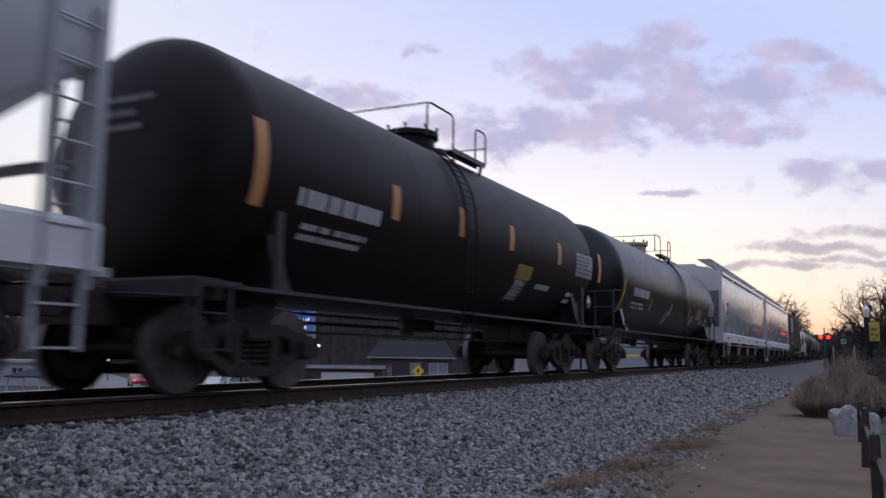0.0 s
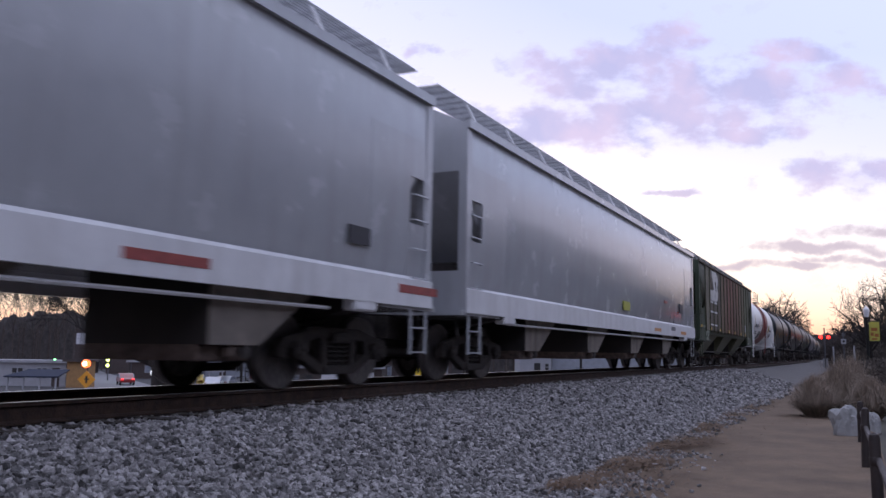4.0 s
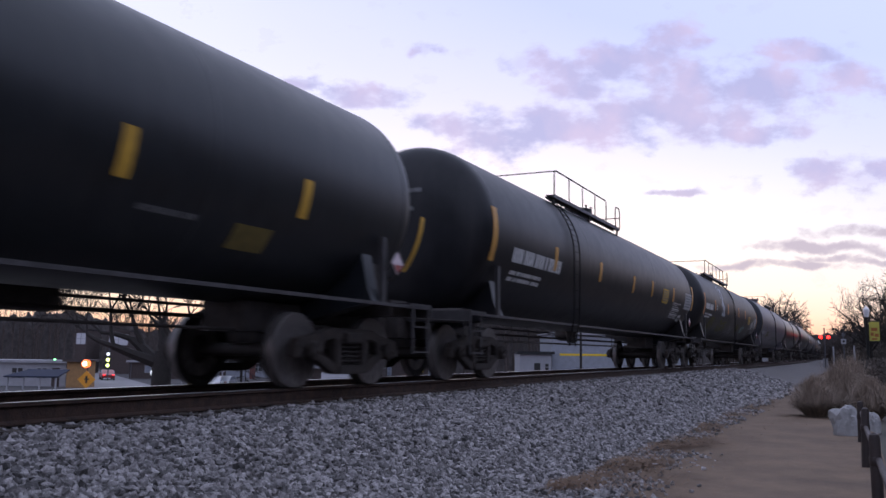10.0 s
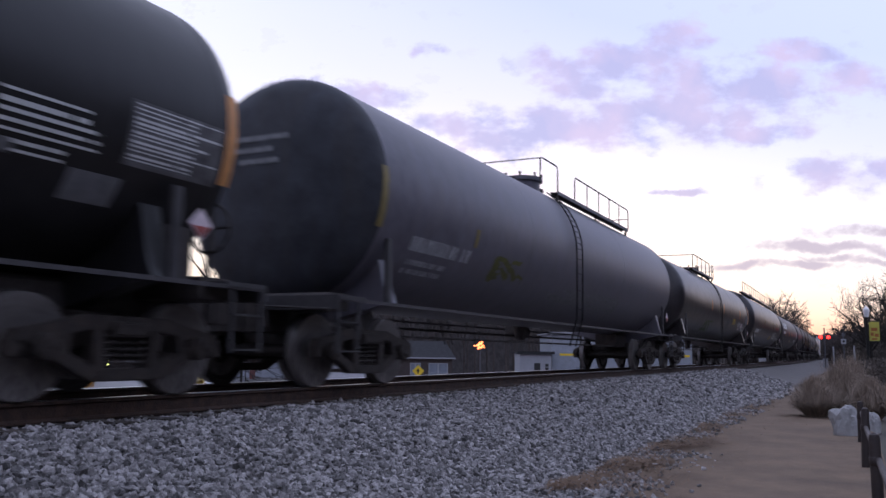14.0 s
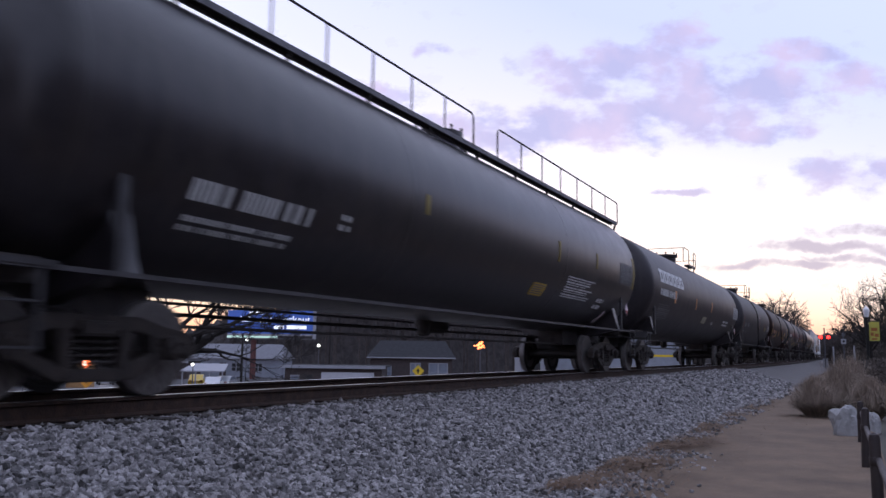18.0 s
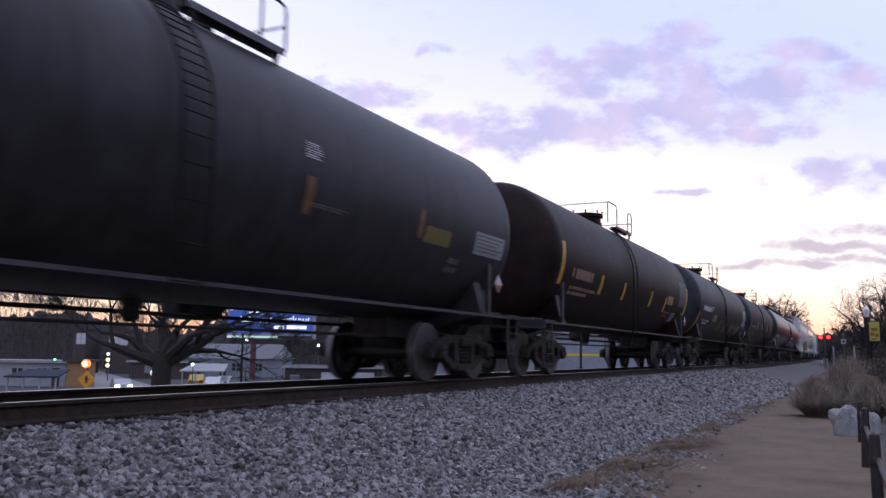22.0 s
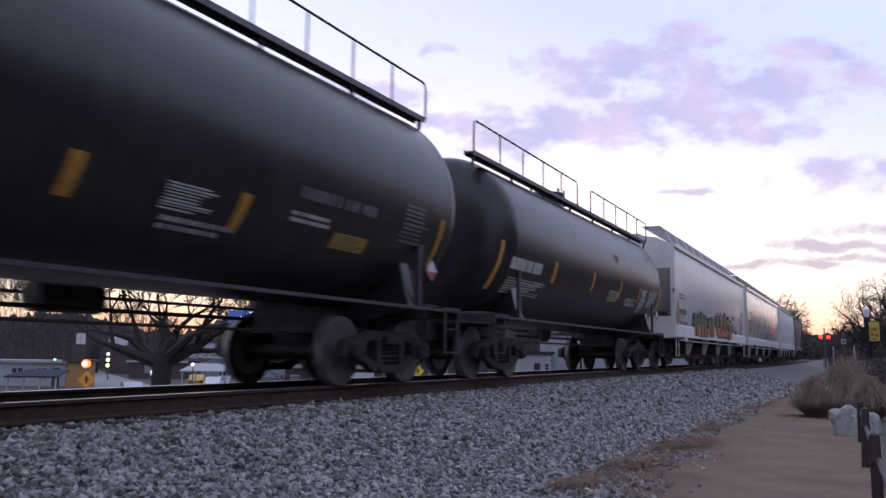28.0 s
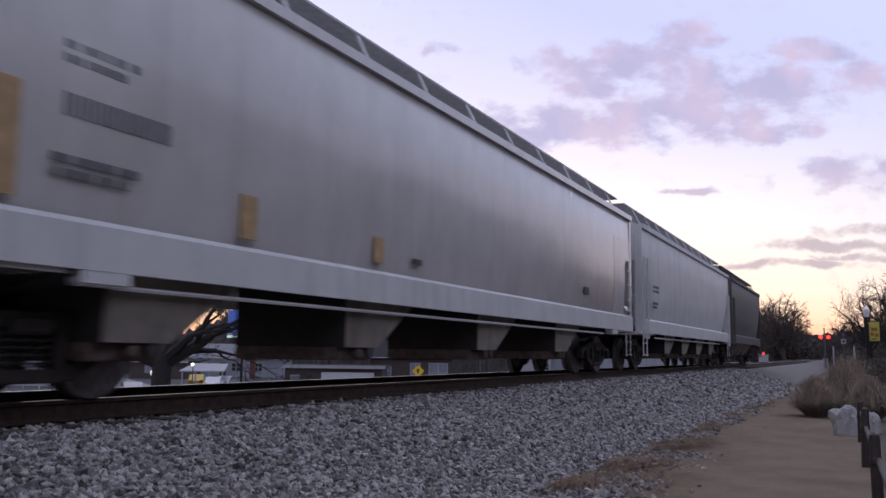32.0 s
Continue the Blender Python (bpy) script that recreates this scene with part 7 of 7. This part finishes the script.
# ---- vehicles in the street ----
def vehicle(px, depth, paint, label, kind="car", turn=90, category="car", lit=None):
    ob = thing("car" if kind == "car" else kind, label, category, "vehicles in the street", m=frame_at(px, depth, LOW, turn))
    if kind == "car":
        prof = [(-2.2, .35), (-2.25, .75), (-1.9, .9), (-1.2, 1.0), (-.6, 1.42), (.8, 1.45), (1.5, 1.02), (2.2, .92), (2.28, .6), (2.2, .35)]
        part("body", Geo().prism_x(prof, -.88, .88), paint, ob, bevel=.06)
        part("windscreen", Geo().prism_x([(-1.17, 1.02), (-.62, 1.40), (.78, 1.42), (1.42, 1.03)], -.9, .9), M_glass, ob)
        ws = (-1.4, 1.4)
    else:
        part("body", Geo().quad_box(-1.0, 1.0, -2.6, .9, .45, 2.3), paint, ob, bevel=.06)
        part("cab", Geo().prism_x([(.92, .45), (.92, 2.0), (1.5, 1.95), (2.0, 1.2), (2.6, 1.1), (2.65, .45)], -.95, .95), paint, ob, bevel=.05)
        part("windscreen", Geo().prism_x([(1.05, 1.25), (1.05, 1.85), (1.5, 1.82), (1.9, 1.25)], -.97, .97), M_glass, ob)
        ws = (-1.6, 1.8)
    for y in ws:
        for x in (-.8, .8):
            w = part("wheel", Geo().lathe_x([(-.1, .1), (-.1, .32), (.1, .32), (.1, .1)], 0, 0, 18), M_tyre, ob, m=pose(x, y, .32))
            part("rim", Geo().lathe_x([(-.105, .03), (-.11, .19), (.11, .19), (.105, .03)], 0, 0, 14), M_cargrey, w)
    e = 2.27 if kind == "car" else 2.65
    for x in (-.62, .62):
        part("headlight", Geo().quad_box(x - (.24 if lit else .16), x + (.24 if lit else .16), e - .03, e + .02, .56 if lit else .62, .86 if lit else .78), lit or M_paledoor, ob)
        part("tail_light", Geo().quad_box(x - .14, x + .14, -e - .02 if kind == "car" else -2.63, -e + .08 if kind == "car" else -2.58, .7, .85), M_redlight if "tail lights" in label else M_carred, ob)
    return ob


vehicle(488, 80, M_cargrey, "grey car parked before the brown shop")
vehicle(508, 82, M_carwhite, "white car parked before the brown shop", turn=70)
vehicle(380, 98, M_carwhite, "white car parked under the carport", turn=8)
vehicle(350, 106, M_caryellow, "small yellow car parked by the carport", turn=12)
vehicle(925, 88, M_carwhite, "white delivery van parked by the warehouse", kind="van", turn=75, category="van")
vehicle(400, 102, M_cargrey, "dark grey car under the carport", turn=0)
ONCOMING = vehicle(199, 104, M_cargrey, "grey car with its headlights on driving up the side street", turn=180, lit=M_headlight)
LEAVING = vehicle(217, 106, M_carred, "dark red car with lit tail lights driving away", turn=0)
vehicle(1165, 105, M_carwhite, "white car with tail lights by the warehouse", turn=60)


def loader(px, depth):
    ob = thing("loader", "small yellow wheel loader parked at the warehouse", "loader", m=frame_at(px, depth, LOW, 90))
    part("body", Geo().prism_x([(-1.5, .5), (-1.5, 1.3), (-.3, 1.4), (.2, 1.0), (1.1, .9), (1.1, .5)], -.6, .6), M_caryellow, ob, bevel=.05)
    part("cab", Geo().quad_box(-.5, .5, -.4, .5, 1.2, 2.2), M_signblack, ob, bevel=.05)
    part("cab_roof", Geo().quad_box(-.58, .58, -.5, .6, 2.2, 2.3), M_caryellow, ob)
    part("arm", Geo().beam((-.45, .6, 1.2), (-.45, 2.0, .6), .12, .16).beam((.45, .6, 1.2), (.45, 2.0, .6), .12, .16), M_caryellow, ob)
    part("bucket", Geo().prism_x([(1.9, .2), (2.6, .15), (2.5, .3), (2.1, .9), (1.9, .8)], -.9, .9), M_caryellow, ob)
    for y in (-.9, .7):
        for x in (-.7, .7):
            part("wheel", Geo().lathe_x([(-.14, .15), (-.14, .48), (.14, .48), (.14, .15)], 0, 0, 18), M_tyre, ob, m=pose(x, y, .48))


loader(1122, 100)


def utility_pole(px, depth, h, label):
    ob = thing("utility_pole", label, "utility pole", m=frame_at(px, depth, LOW))
    part("pole", Geo().rod([(0, 0, 0), (0, 0, h)], [.15, .11], 10), M_bark, ob)
    part("crossarm", Geo().quad_box(-1.1, 1.1, -.06, .06, h - .7, h - .58), M_bark, ob)
    for x in (-1, -.4, .4, 1):
        part("insulator", Geo().lathe_z([(h - .58, .03), (h - .5, .06), (h - .42, .04)], x, 0, 8), M_greypole, ob)


utility_pole(1028, 90, 9, "tall brown wooden utility pole with a crossarm")
utility_pole(583, 120, 9.5, "tall brown wooden utility pole behind the shop")
utility_pole(428, 95, 6.5, "tall brown wooden utility pole by the carport")


# ---- the park side: posts, boulder, grasses, lamp, signs, trees ----
GZ = -1.0


def park_post(y, x, h, seed):
    ob = thing("bollard", "dark brown round-topped wooden post at the path", "bollard", "posts along the path", m=pose(x, y, GZ, random.Random(seed).uniform(-1.5, 1.5), random.Random(seed + 1).uniform(-1.5, 1.5), 0))
    part("post", Geo().lathe_z([(-.2, .052), (0, .052), (h - .06, .050), (h - .02, .042), (h, .015)], 0, 0, 16), M_post, ob)
    part("collar", Geo().lathe_z([(h - .30, .052), (h - .29, .058), (h - .23, .058), (h - .22, .052)], 0, 0, 16), M_post, ob)
    return ob


park_post(16.1, -.115, .73, 4)
park_post(12.5, -.05, .81, 1)
rl = thing("fence_rail", "brown wooden handrail between the path posts", "rail", g=Geo().rod([(-.095, 16.1, GZ + .54), (-.03, 12.5, GZ + .55), (.075, 9.0, GZ + .51), (.17, 5.3, GZ + .50)], .030, 10), material=M_post)
park_post(9.0, .055, .76, 3)


def boulder(x, y, w, h, seed, label):
    rng = random.Random(seed)
    bm = bmesh.new()
    bmesh.ops.create_icosphere(bm, subdivisions=3, radius=1)
    for v in bm.verts:
        n = v.co.copy()
        k = 1 + .55 * noise.noise(n * 1.3 + Vector((seed, 0, 0))) + .16 * noise.noise(n * 3.3 + Vector((0, seed, 0)))
        q = n * k
        q += n * (.10 * abs(noise.noise(n * 5.1 + Vector((seed, 4, 0)))) - .06 * noise.noise(n * 9.0))
        q.x, q.y, q.z = (c if abs(c) < .7 else math.copysign(.8 + (abs(c) - .8) * .6, c) for c in q)
        v.co = Vector((q.x * w / 1.6, q.y * w / 2.0, q.z * h * .62 + h * .42))
    me = bpy.data.meshes.new("boulder")
    for f in bm.faces:
        f.smooth = False
    bm.to_mesh(me)
    bm.free()
    me.materials.append(M_rock)
    ob = new("boulder", me)
    ob.matrix_basis = pose(x, y, GZ - .02, 0, 0, rng.uniform(0, 90))
    return tagged(ob, label, "boulder", "boulders by the path")


boulder(-.36, 17.4, .44, .60, 3, "squarish white limestone boulder on the sand")
boulder(.07, 18.7, .22, .40, 8, "smaller white limestone boulder by the posts")


def grass_clump(x, y, r, h, n, seed, label, material, plume=0):
    rng = random.Random(seed)
    ob = thing("ornamental_grass", label, "grass", "dry grasses by the path", m=pose(x, y, GZ))
    mesh_parts = [("blades", material, n), ("lower_blades", M_grassdark, n // 2)]
    for name, mm, cnt in mesh_parts:
        g = Geo()
        for i in range(cnt):
            a = rng.uniform(0, 6.28)
            lean = rng.random() ** .6
            hh = h * rng.uniform(.62, 1.06) * math.sqrt(1 - (.86 * lean) ** 2) * (.62 if name != "blades" else 1)
            out = r * lean * rng.uniform(.75, 1.15)
            b = Vector((rng.gauss(0, .10 * r), rng.gauss(0, .10 * r), 0))
            d = Vector((math.cos(a), math.sin(a), 0))
            side = Vector((-d.y, d.x, 0)) * rng.uniform(.003, .0065)
            pts = [b, b + d * out * .42 + Vector((0, 0, hh * .55)), b + d * out * .82 + Vector((0, 0, hh * .93)), b + d * out * 1.08 + Vector((rng.gauss(0, .05), rng.gauss(0, .05), hh * (1.06 - .3 * lean)))]
            k = len(g.v)
            for j, p in enumerate(pts):
                s = side * (1 - j / 3.6)
                g.v += [tuple(p - s), tuple(p + s)]
            g.f += [[k + 2 * j, k + 2 * j + 1, k + 2 * j + 3, k + 2 * j + 2] for j in range(3)]
        part(name, g, mm, ob)
    if plume:
        g = Geo()
        for i in range(plume):
            a, lean = rng.uniform(0, 6.28), rng.random() ** .7
            p = Vector((math.cos(a) * r * .8 * lean, math.sin(a) * r * .8 * lean, h * rng.uniform(.85, 1.2) * (1 - .25 * lean)))
            for j in range(14):
                q = p + Vector((rng.gauss(0, .03), rng.gauss(0, .03), -.02 * j))
                e = Vector((rng.uniform(-1, 1), rng.uniform(-1, 1), rng.uniform(-.2, .8))).normalized() * .05
                s = Vector((rng.uniform(-1, 1), rng.uniform(-1, 1), 0)).normalized() * .004
                k = len(g.v)
                g.v += [tuple(q - s), tuple(q + s), tuple(q + e)]
                g.f.append([k, k + 1, k + 2])
        part("seed_heads", g, M_grassblade, ob, "pale feathery seed heads")
    return ob


grass_clump(-1.12, 22.4, .70, 1.02, 6500, 1, "rounded clump of dry tan ornamental grass", M_grassblade, 60)
grass_clump(.08, 22.3, .60, 1.02, 6000, 2, "rounded clump of dry tan ornamental grass", M_grassblade, 60)
grass_clump(-.62, 26.0, .82, 1.38, 6500, 3, "tall feathery clump of dry pampas grass", M_grassblade, 200)
grass_clump(.75, 24.5, .6, 1.02, 2600, 4, "rounded clump of dry tan ornamental grass", M_grassblade, 50)
grass_clump(-.35, 29.5, .8, 1.6, 1600, 5, "tall feathery clump of dry pampas grass", M_grassblade, 120)


# thin dead grass lying at the foot of the stones
def dead_grass():
    rng = random.Random(21)
    g = Geo()
    for cx, cy, sx, sy, n in ((cx, cy, sx, sy, int(n * .85)) for cx, cy, sx, sy, n in ((-2.95, 8.9, .17, .22, 2400), (-2.75, 9.6, .1, .3, 700), (-2.85, 10.9, .18, .3, 2600), (-2.55, 11.3, .14, .3, 900), (-2.9, 13.2, .2, .6, 2600), (-2.45, 14.2, .2, .6, 1000), (-3.0, 16.6, .25, .8, 2600), (-3.05, 20, .25, 1.4, 2600), (-2.9, 26, .28, 3, 3600), (-1.9, 12.0, .5, 1.5, 300), (-1.6, 20, .5, 3, 300), (-2.3, 9.6, .3, .6, 500))):
        for i in range(n):
            x, y = rng.gauss(cx, sx), rng.gauss(cy, sy)
            p = Vector((x, y, GZ + .075 + .03 * noise.noise(Vector(((x - track_x(y)) * .9, y * .5, 0)))))
            a = rng.uniform(0, 6.28)
            d = Vector((math.cos(a), math.sin(a), rng.uniform(.0, .22))).normalized() * rng.uniform(.08, .22)
            s = Vector((-d.y, d.x, 0)).normalized() * .009
            k = len(g.v)
            g.v += [tuple(p - s), tuple(p + s), tuple(p + d)]
            g.f.append([k, k + 1, k + 2])
    tagged(new("dead_grass", g.mesh("dead_grass", M_deadgrass, smooth=False)), "thin dead grass at the edge of the stones", "grass", kind="stuff")
    g = Geo()
    for i in range(90):
        x, y = rng.uniform(-2.7, .3), rng.uniform(6, 22)
        s = rng.uniform(.012, .035)
        g.lathe_z([(0, s * .6), (s * .4, s), (s * .8, s * .5)], 0, 0, 6)
        g.v[-18:] = [(x + a * rng.uniform(.8, 1.3), y + b, GZ + .01 + c) for a, b, c in g.v[-18:]]
    tagged(new("pebbles", g.mesh("pebbles", M_leaf)), "scattered pebbles and dead leaves on the path", "pebbles", kind="stuff")


M_deadgrass = mat("tan_dead_grass", (0.19, 0.122, 0.078), 0.9, 0, 0.2, 3, rnd=0.2)
M_leaf = mat("dead_leaf", (0.06, 0.045, 0.035), 0.9, 0, 0.4, 20, rnd=0.4)
dead_grass()


def park_lamp(px, dep, top_py):
    p = at(px, top_py, dep)
    ob = thing("street_lamp", "black park lamp post with a white globe and a yellow banner", "street lamp", m=Matrix.Translation((p.x, p.y, GZ)) @ pose(0, 0, 0, 0, 0, FACE * .3))
    h = p.z - GZ
    part("pole", Geo().lathe_z([(0, .16), (.3, .15), (.4, .07), (h - .35, .05), (h - .3, .08), (h - .22, .09)], 0, 0, 14), M_signblack, ob)
    part("globe", Geo().lathe_z([(h - .22, .07), (h - .16, .09), (h + .02, .12), (h + .10, .125), (h + .18, .06), (h + .25, .02)], 0, 0, 18), M_globe, ob, "frosted white globe")
    bz0, bz1 = h - 1.20, h - .42
    b = part("banner", Geo().quad_box(.08, .46, -.012, .012, bz0, bz1), M_banner, ob, "yellow-green cloth banner")
    for x0, x1, z0, z1 in ((.14, .38, .40, .54), (.12, .24, .20, .34), (.27, .42, .16, .30), (.16, .36, .04, .11)):
        part("print", Geo().quad_box(x0, x1, -.02, -.013, bz0 + z0, bz0 + z1), M_bannerdark, b)
    for z in (bz0 - .02, bz1 + .02):
        part("banner_arm", Geo().rod([(0, 0, z), (.48, 0, z)], .015, 8), M_signblack, ob)


M_globe = mat("frosted_globe", (0.75, 0.75, 0.78), 0.3, 0, 0.03, 4)
park_lamp(1533, 35, 552)


def small_sign(px, py, dep, label):
    p = at(px, py, dep)
    ob = thing("street_sign", label, "sign", m=Matrix.Translation((p.x, p.y, GZ)) @ pose(0, 0, 0, 0, 0, 5))
    h = p.z - GZ
    part("post", Geo().quad_box(-.03, .03, .02, .07, 0, h + .3), M_greypole, ob)
    part("panel", Geo().quad_box(-.13, .13, -.01, .02, h - .16, h + .12), M_wallwhite, ob)
    part("symbol", Geo().quad_box(-.05, .05, -.016, -.011, h - .07, h + .04), M_signblack, ob)
    part("upper_panel", Geo().prism_y([(-.11, h + .36), (0, h + .22), (.11, h + .36), (0, h + .54)], -.01, .02), M_greypole, ob)


small_sign(1493, 604, 48, "small white square sign on a thin post")
for px, dep in ((1475, 70), (1512, 60)):
    p = at(px, 620, dep)
    park = thing("marker_post", "short white marker post beside the track", "post", "white marker posts", g=Geo().lathe_z([(GZ - .1, .06), (p.z + .25, .06), (p.z + .3, .03)], 0, 0, 10), material=M_wallwhite, m=Matrix.Translation((p.x, p.y, 0)))


# low dark hedge and shrubs
for k, (px, dep, w, h) in enumerate(((1555, 31, 1.5, 1.05), (1585, 30, 1.8, 1.1), (1530, 36, 1.2, 1.0), (1610, 29, 1.6, 1.2))):
    p = at(px, 640, dep)
    leafy_mass("shrub", "low clipped dark evergreen hedge shrub", Vector((p.x, p.y, GZ)), w, 1.4, h + .35, 2600, 40 + k, M_hedge, .05)
for k, (px, dep, w, h) in enumerate(((1497, 116, 4.0, 2.6), (1522, 108, 5, 3.2), (1556, 88, 6, 3.6), (1590, 86, 8, 5.0), (1375, 170, 10, 6), (1345, 160, 12, 7), (1400, 180, 6, 4.0), (1428, 205, 7, 5.5))):
    p = at(px, 625, dep)
    leafy_mass("evergreen_shrub", "tall dark evergreen bush beyond the path" if dep < 110 else "dark thicket at the end of the track", Vector((p.x, p.y, GZ)), w, w * .8, h, 6500, 60 + k, M_hedge, .13 if dep < 110 else .34)

for k, (px, dep, h, w, r, n, lab) in enumerate(((1546, 68, 8.3, 6.2, .20, 9, "tall bare tree with crooked spreading limbs beyond the lamp"), (1582, 58, 7.6, 5.6, .19, 9, "tall bare tree with crooked spreading limbs beyond the lamp"),
                                               (1618, 52, 7.0, 5.2, .22, 9, "tall bare tree beside the park path"))):
    p = at(px, 625, dep)
    dome_tree(Vector((p.x, p.y, GZ)), h, 100 + k, lab, w, r, None, "bare trees along the track", .012, n + 14, 9, 8, .26, .26)
for k, (px, dep, h, w, r, lab) in enumerate(((1524, 104, 6.4, 6.4, .2, "dense bare tree behind the park path"), (1500, 112, 5.8, 5.4, .2, "small dense bare tree at the end of the path"), (1479, 120, 4.6, 3.6, .16, "small dense bare tree at the end of the path"),
                                            (1389, 150, 13.2, 9.6, .36, "broad rounded bare tree beside the track"), (1347, 168, 13.4, 10, .35, "bare tree in the row along the track"), (1312, 178, 13.6, 10, .35, "bare tree in the row along the track"),
                                            (1403, 176, 10.6, 7, .3, "bare tree in the row along the track"), (1372, 186, 13.4, 9.5, .35, "bare tree in the row along the track"), (1285, 190, 14.4, 11, .35, "bare tree in the row along the track"))):
    p = at(px, 625, dep)
    dome_tree(Vector((p.x, p.y, GZ)), h, 120 + k, lab, w, r, M_fartree, "bare trees along the track", .034 if dep > 140 else .030, 50, 7, 8, .22 if dep > 140 else .12)
M_farwoods = mat("dark_far_woods", (0.045, 0.040, 0.040), 0.95, 0, 0.4, 0.5, 1.0, 3)
far_woods("distant_woods", "hazy distant woods at the end of the track", [(at(px, 628, 420).x, at(px, 628, 420).y, GZ - .5) for px in (1380, 1432, 1480, 1560)], [(13, 17), (12, 15), (13, 18)], 9, M_twig, 2.5)
bumpy_bank("distant_bank", "dark far wooded bank at the end of the track", [Vector((at(px, 630, 430).x, at(px, 630, 430).y, GZ - 1.0)) for px in (1300, 1400, 1440, 1500, 1620)], 14.0, 8, M_farwoods, 20)


M_signal = mat("signal_red", (1.0, 0.02, 0.015), 0.4, emit=7.0)


# level crossing far down the line
def crossing_mast(px, dep, lab):
    p = at(px, 597, dep)
    ob = thing("crossing_signal", lab, "crossing signal", "level crossing signals", m=Matrix.Translation((p.x, p.y, GZ)))
    h = p.z - GZ
    part("mast", Geo().rod([(0, 0, 0), (0, 0, h + 1.0)], .07, 10), M_greypole, ob)
    for s in (-1, 1):
        part("hood", Geo().lathe_y([(-.05, .22), (.1, .22), (.14, .08)], s * .38, h, 16), M_signblack, ob)
        part("lens", Geo().lathe_y([(-.10, .05), (-.08, .16), (-.04, .19)], s * .38, h, 14), M_signal, ob, "lit red lens")
    part("gate_box", Geo().quad_box(-.25, .25, .1, .5, .3, 1.3), M_wallwhite, ob)


crossing_mast(1459, 92, "level crossing mast with two lit red lamps")
p = at(1351, 625, 100)
cab = thing("signal_cabinet", "white metal railway signal cabinet beside the track", "cabinet", m=Matrix.Translation((p.x, p.y, -1.3)))
part("body", Geo().quad_box(-.5, .5, -.4, .4, .1, 1.9), M_wallwhite, cab, bevel=.02)
part("roof", Geo().quad_box(-.56, .56, -.46, .46, 1.9, 1.98), M_wallwhite, cab)
part("plinth", Geo().quad_box(-.55, .55, -.45, .45, -.2, .1), M_concrete, cab)
part("red_lamp", Geo().lathe_z([(1.98, .1), (2.2, .1), (2.25, .04)], 0, 0, 10), M_redlight, cab)

# dark tree line behind the camera, across the park
bumpy_bank("park_treeline", "dark line of park trees across the lawn", [Vector((26, -160, GZ)), Vector((20, -40, GZ)), Vector((19, 40, GZ)), Vector((20, 90, GZ)), Vector((22, 150, GZ)), Vector((25, 330, GZ))], (13.0, 13.0, 12.5, 12.0, 11.0, 13.0), 12, M_woods, 8)


# gravel service strip that widens towards the level crossing
sv = Geo()
for y, x1 in ((30, -3.2), (40, -2.6), (55, -1.8), (75, -1.4), (100, -1.2), (150, -1.5), (220, -4.0), (320, -11.0)):
    sv.v += [(track_x(y) + 3.4, y, GZ + .03), (x1, y, GZ + .03)]
sv.f = [[2 * i, 2 * i + 1, 2 * i + 3, 2 * i + 2] for i in range(7)]
thing("pavement", "grey gravel service strip beside the track", "gravel", kind="structure", g=sv, material=M_bed)


def car_pose(y):
    a = (track_x(y + 6) - track_x(y - 6)) / 12.0
    return pose(track_x(y), y, 0, 0, 0, -math.degrees(math.atan(a)))


def motions():
    times = [i * 0.8 for i in range(41)]
    for car, at in MOVING:
        walk(car, [(t, car_pose(at - run(t))) for t in times])
    walk(ONCOMING, [(t, pose(x, y, LOW, 0, 0, -126.2)) for t, x, y in ((0, -150, 123), (6, -124, 104.5), (10.5, -101, 87.6), (13.5, -96.4, 84.5), (16.5, -88.6, 79.3), (18.5, -85.1, 76.9), (20, -79.0, 72.3), (22, -70.2, 65.4), (24.5, -63.5, 60.4), (32, -63.0, 60.0))])
    walk(LEAVING, [(t, pose(x, y, LOW, 0, 0, 53.8)) for t, x, y in ((0, -80.2, 77.2), (2, -82.6, 78.7), (5.5, -86.7, 80.6), (7, -90.4, 83.3), (8.5, -94.4, 86.2), (13, -112, 99.2), (20, -145, 123.5), (32, -175, 145))])
    drift = Matrix.Translation((70.0, 6.0, 0))
    walk(CLOUDS, [(0, CLOUD_BASE), (16.0, CLOUD_BASE @ Matrix.Translation((35.0, 3.0, 0))), (32.0, CLOUD_BASE @ drift)])
    centre = dict((car.name, at) for car, at in MOVING)
    for ax, y, car in AXLES:
        at = centre[car.name] + y
        rows, spin = [], None
        for k in range(0, 961):
            t = k / 30.0
            if -3.0 < at - run(t) < 34.0 or k in (0, 960):
                if rows and k - rows[-1][2] > 1:
                    # the wheel rests between the times at which it is near
                    rows.append(((k - 1) / 30.0, rows[-1][1], k - 1))
                if spin is None:
                    spin = 0.0
                elif rows and k - rows[-1][2] == 1:
                    spin += math.degrees((run(t) - run(t - 1 / 30.0)) / .457) if -3.0 < at - run(t) < 34.0 else 0.0
                rows.append((t, pose(0, y, .457, spin % 360.0, 0, 0), k))
        walk(ax, [(t, m) for t, m, _ in rows])


motions()
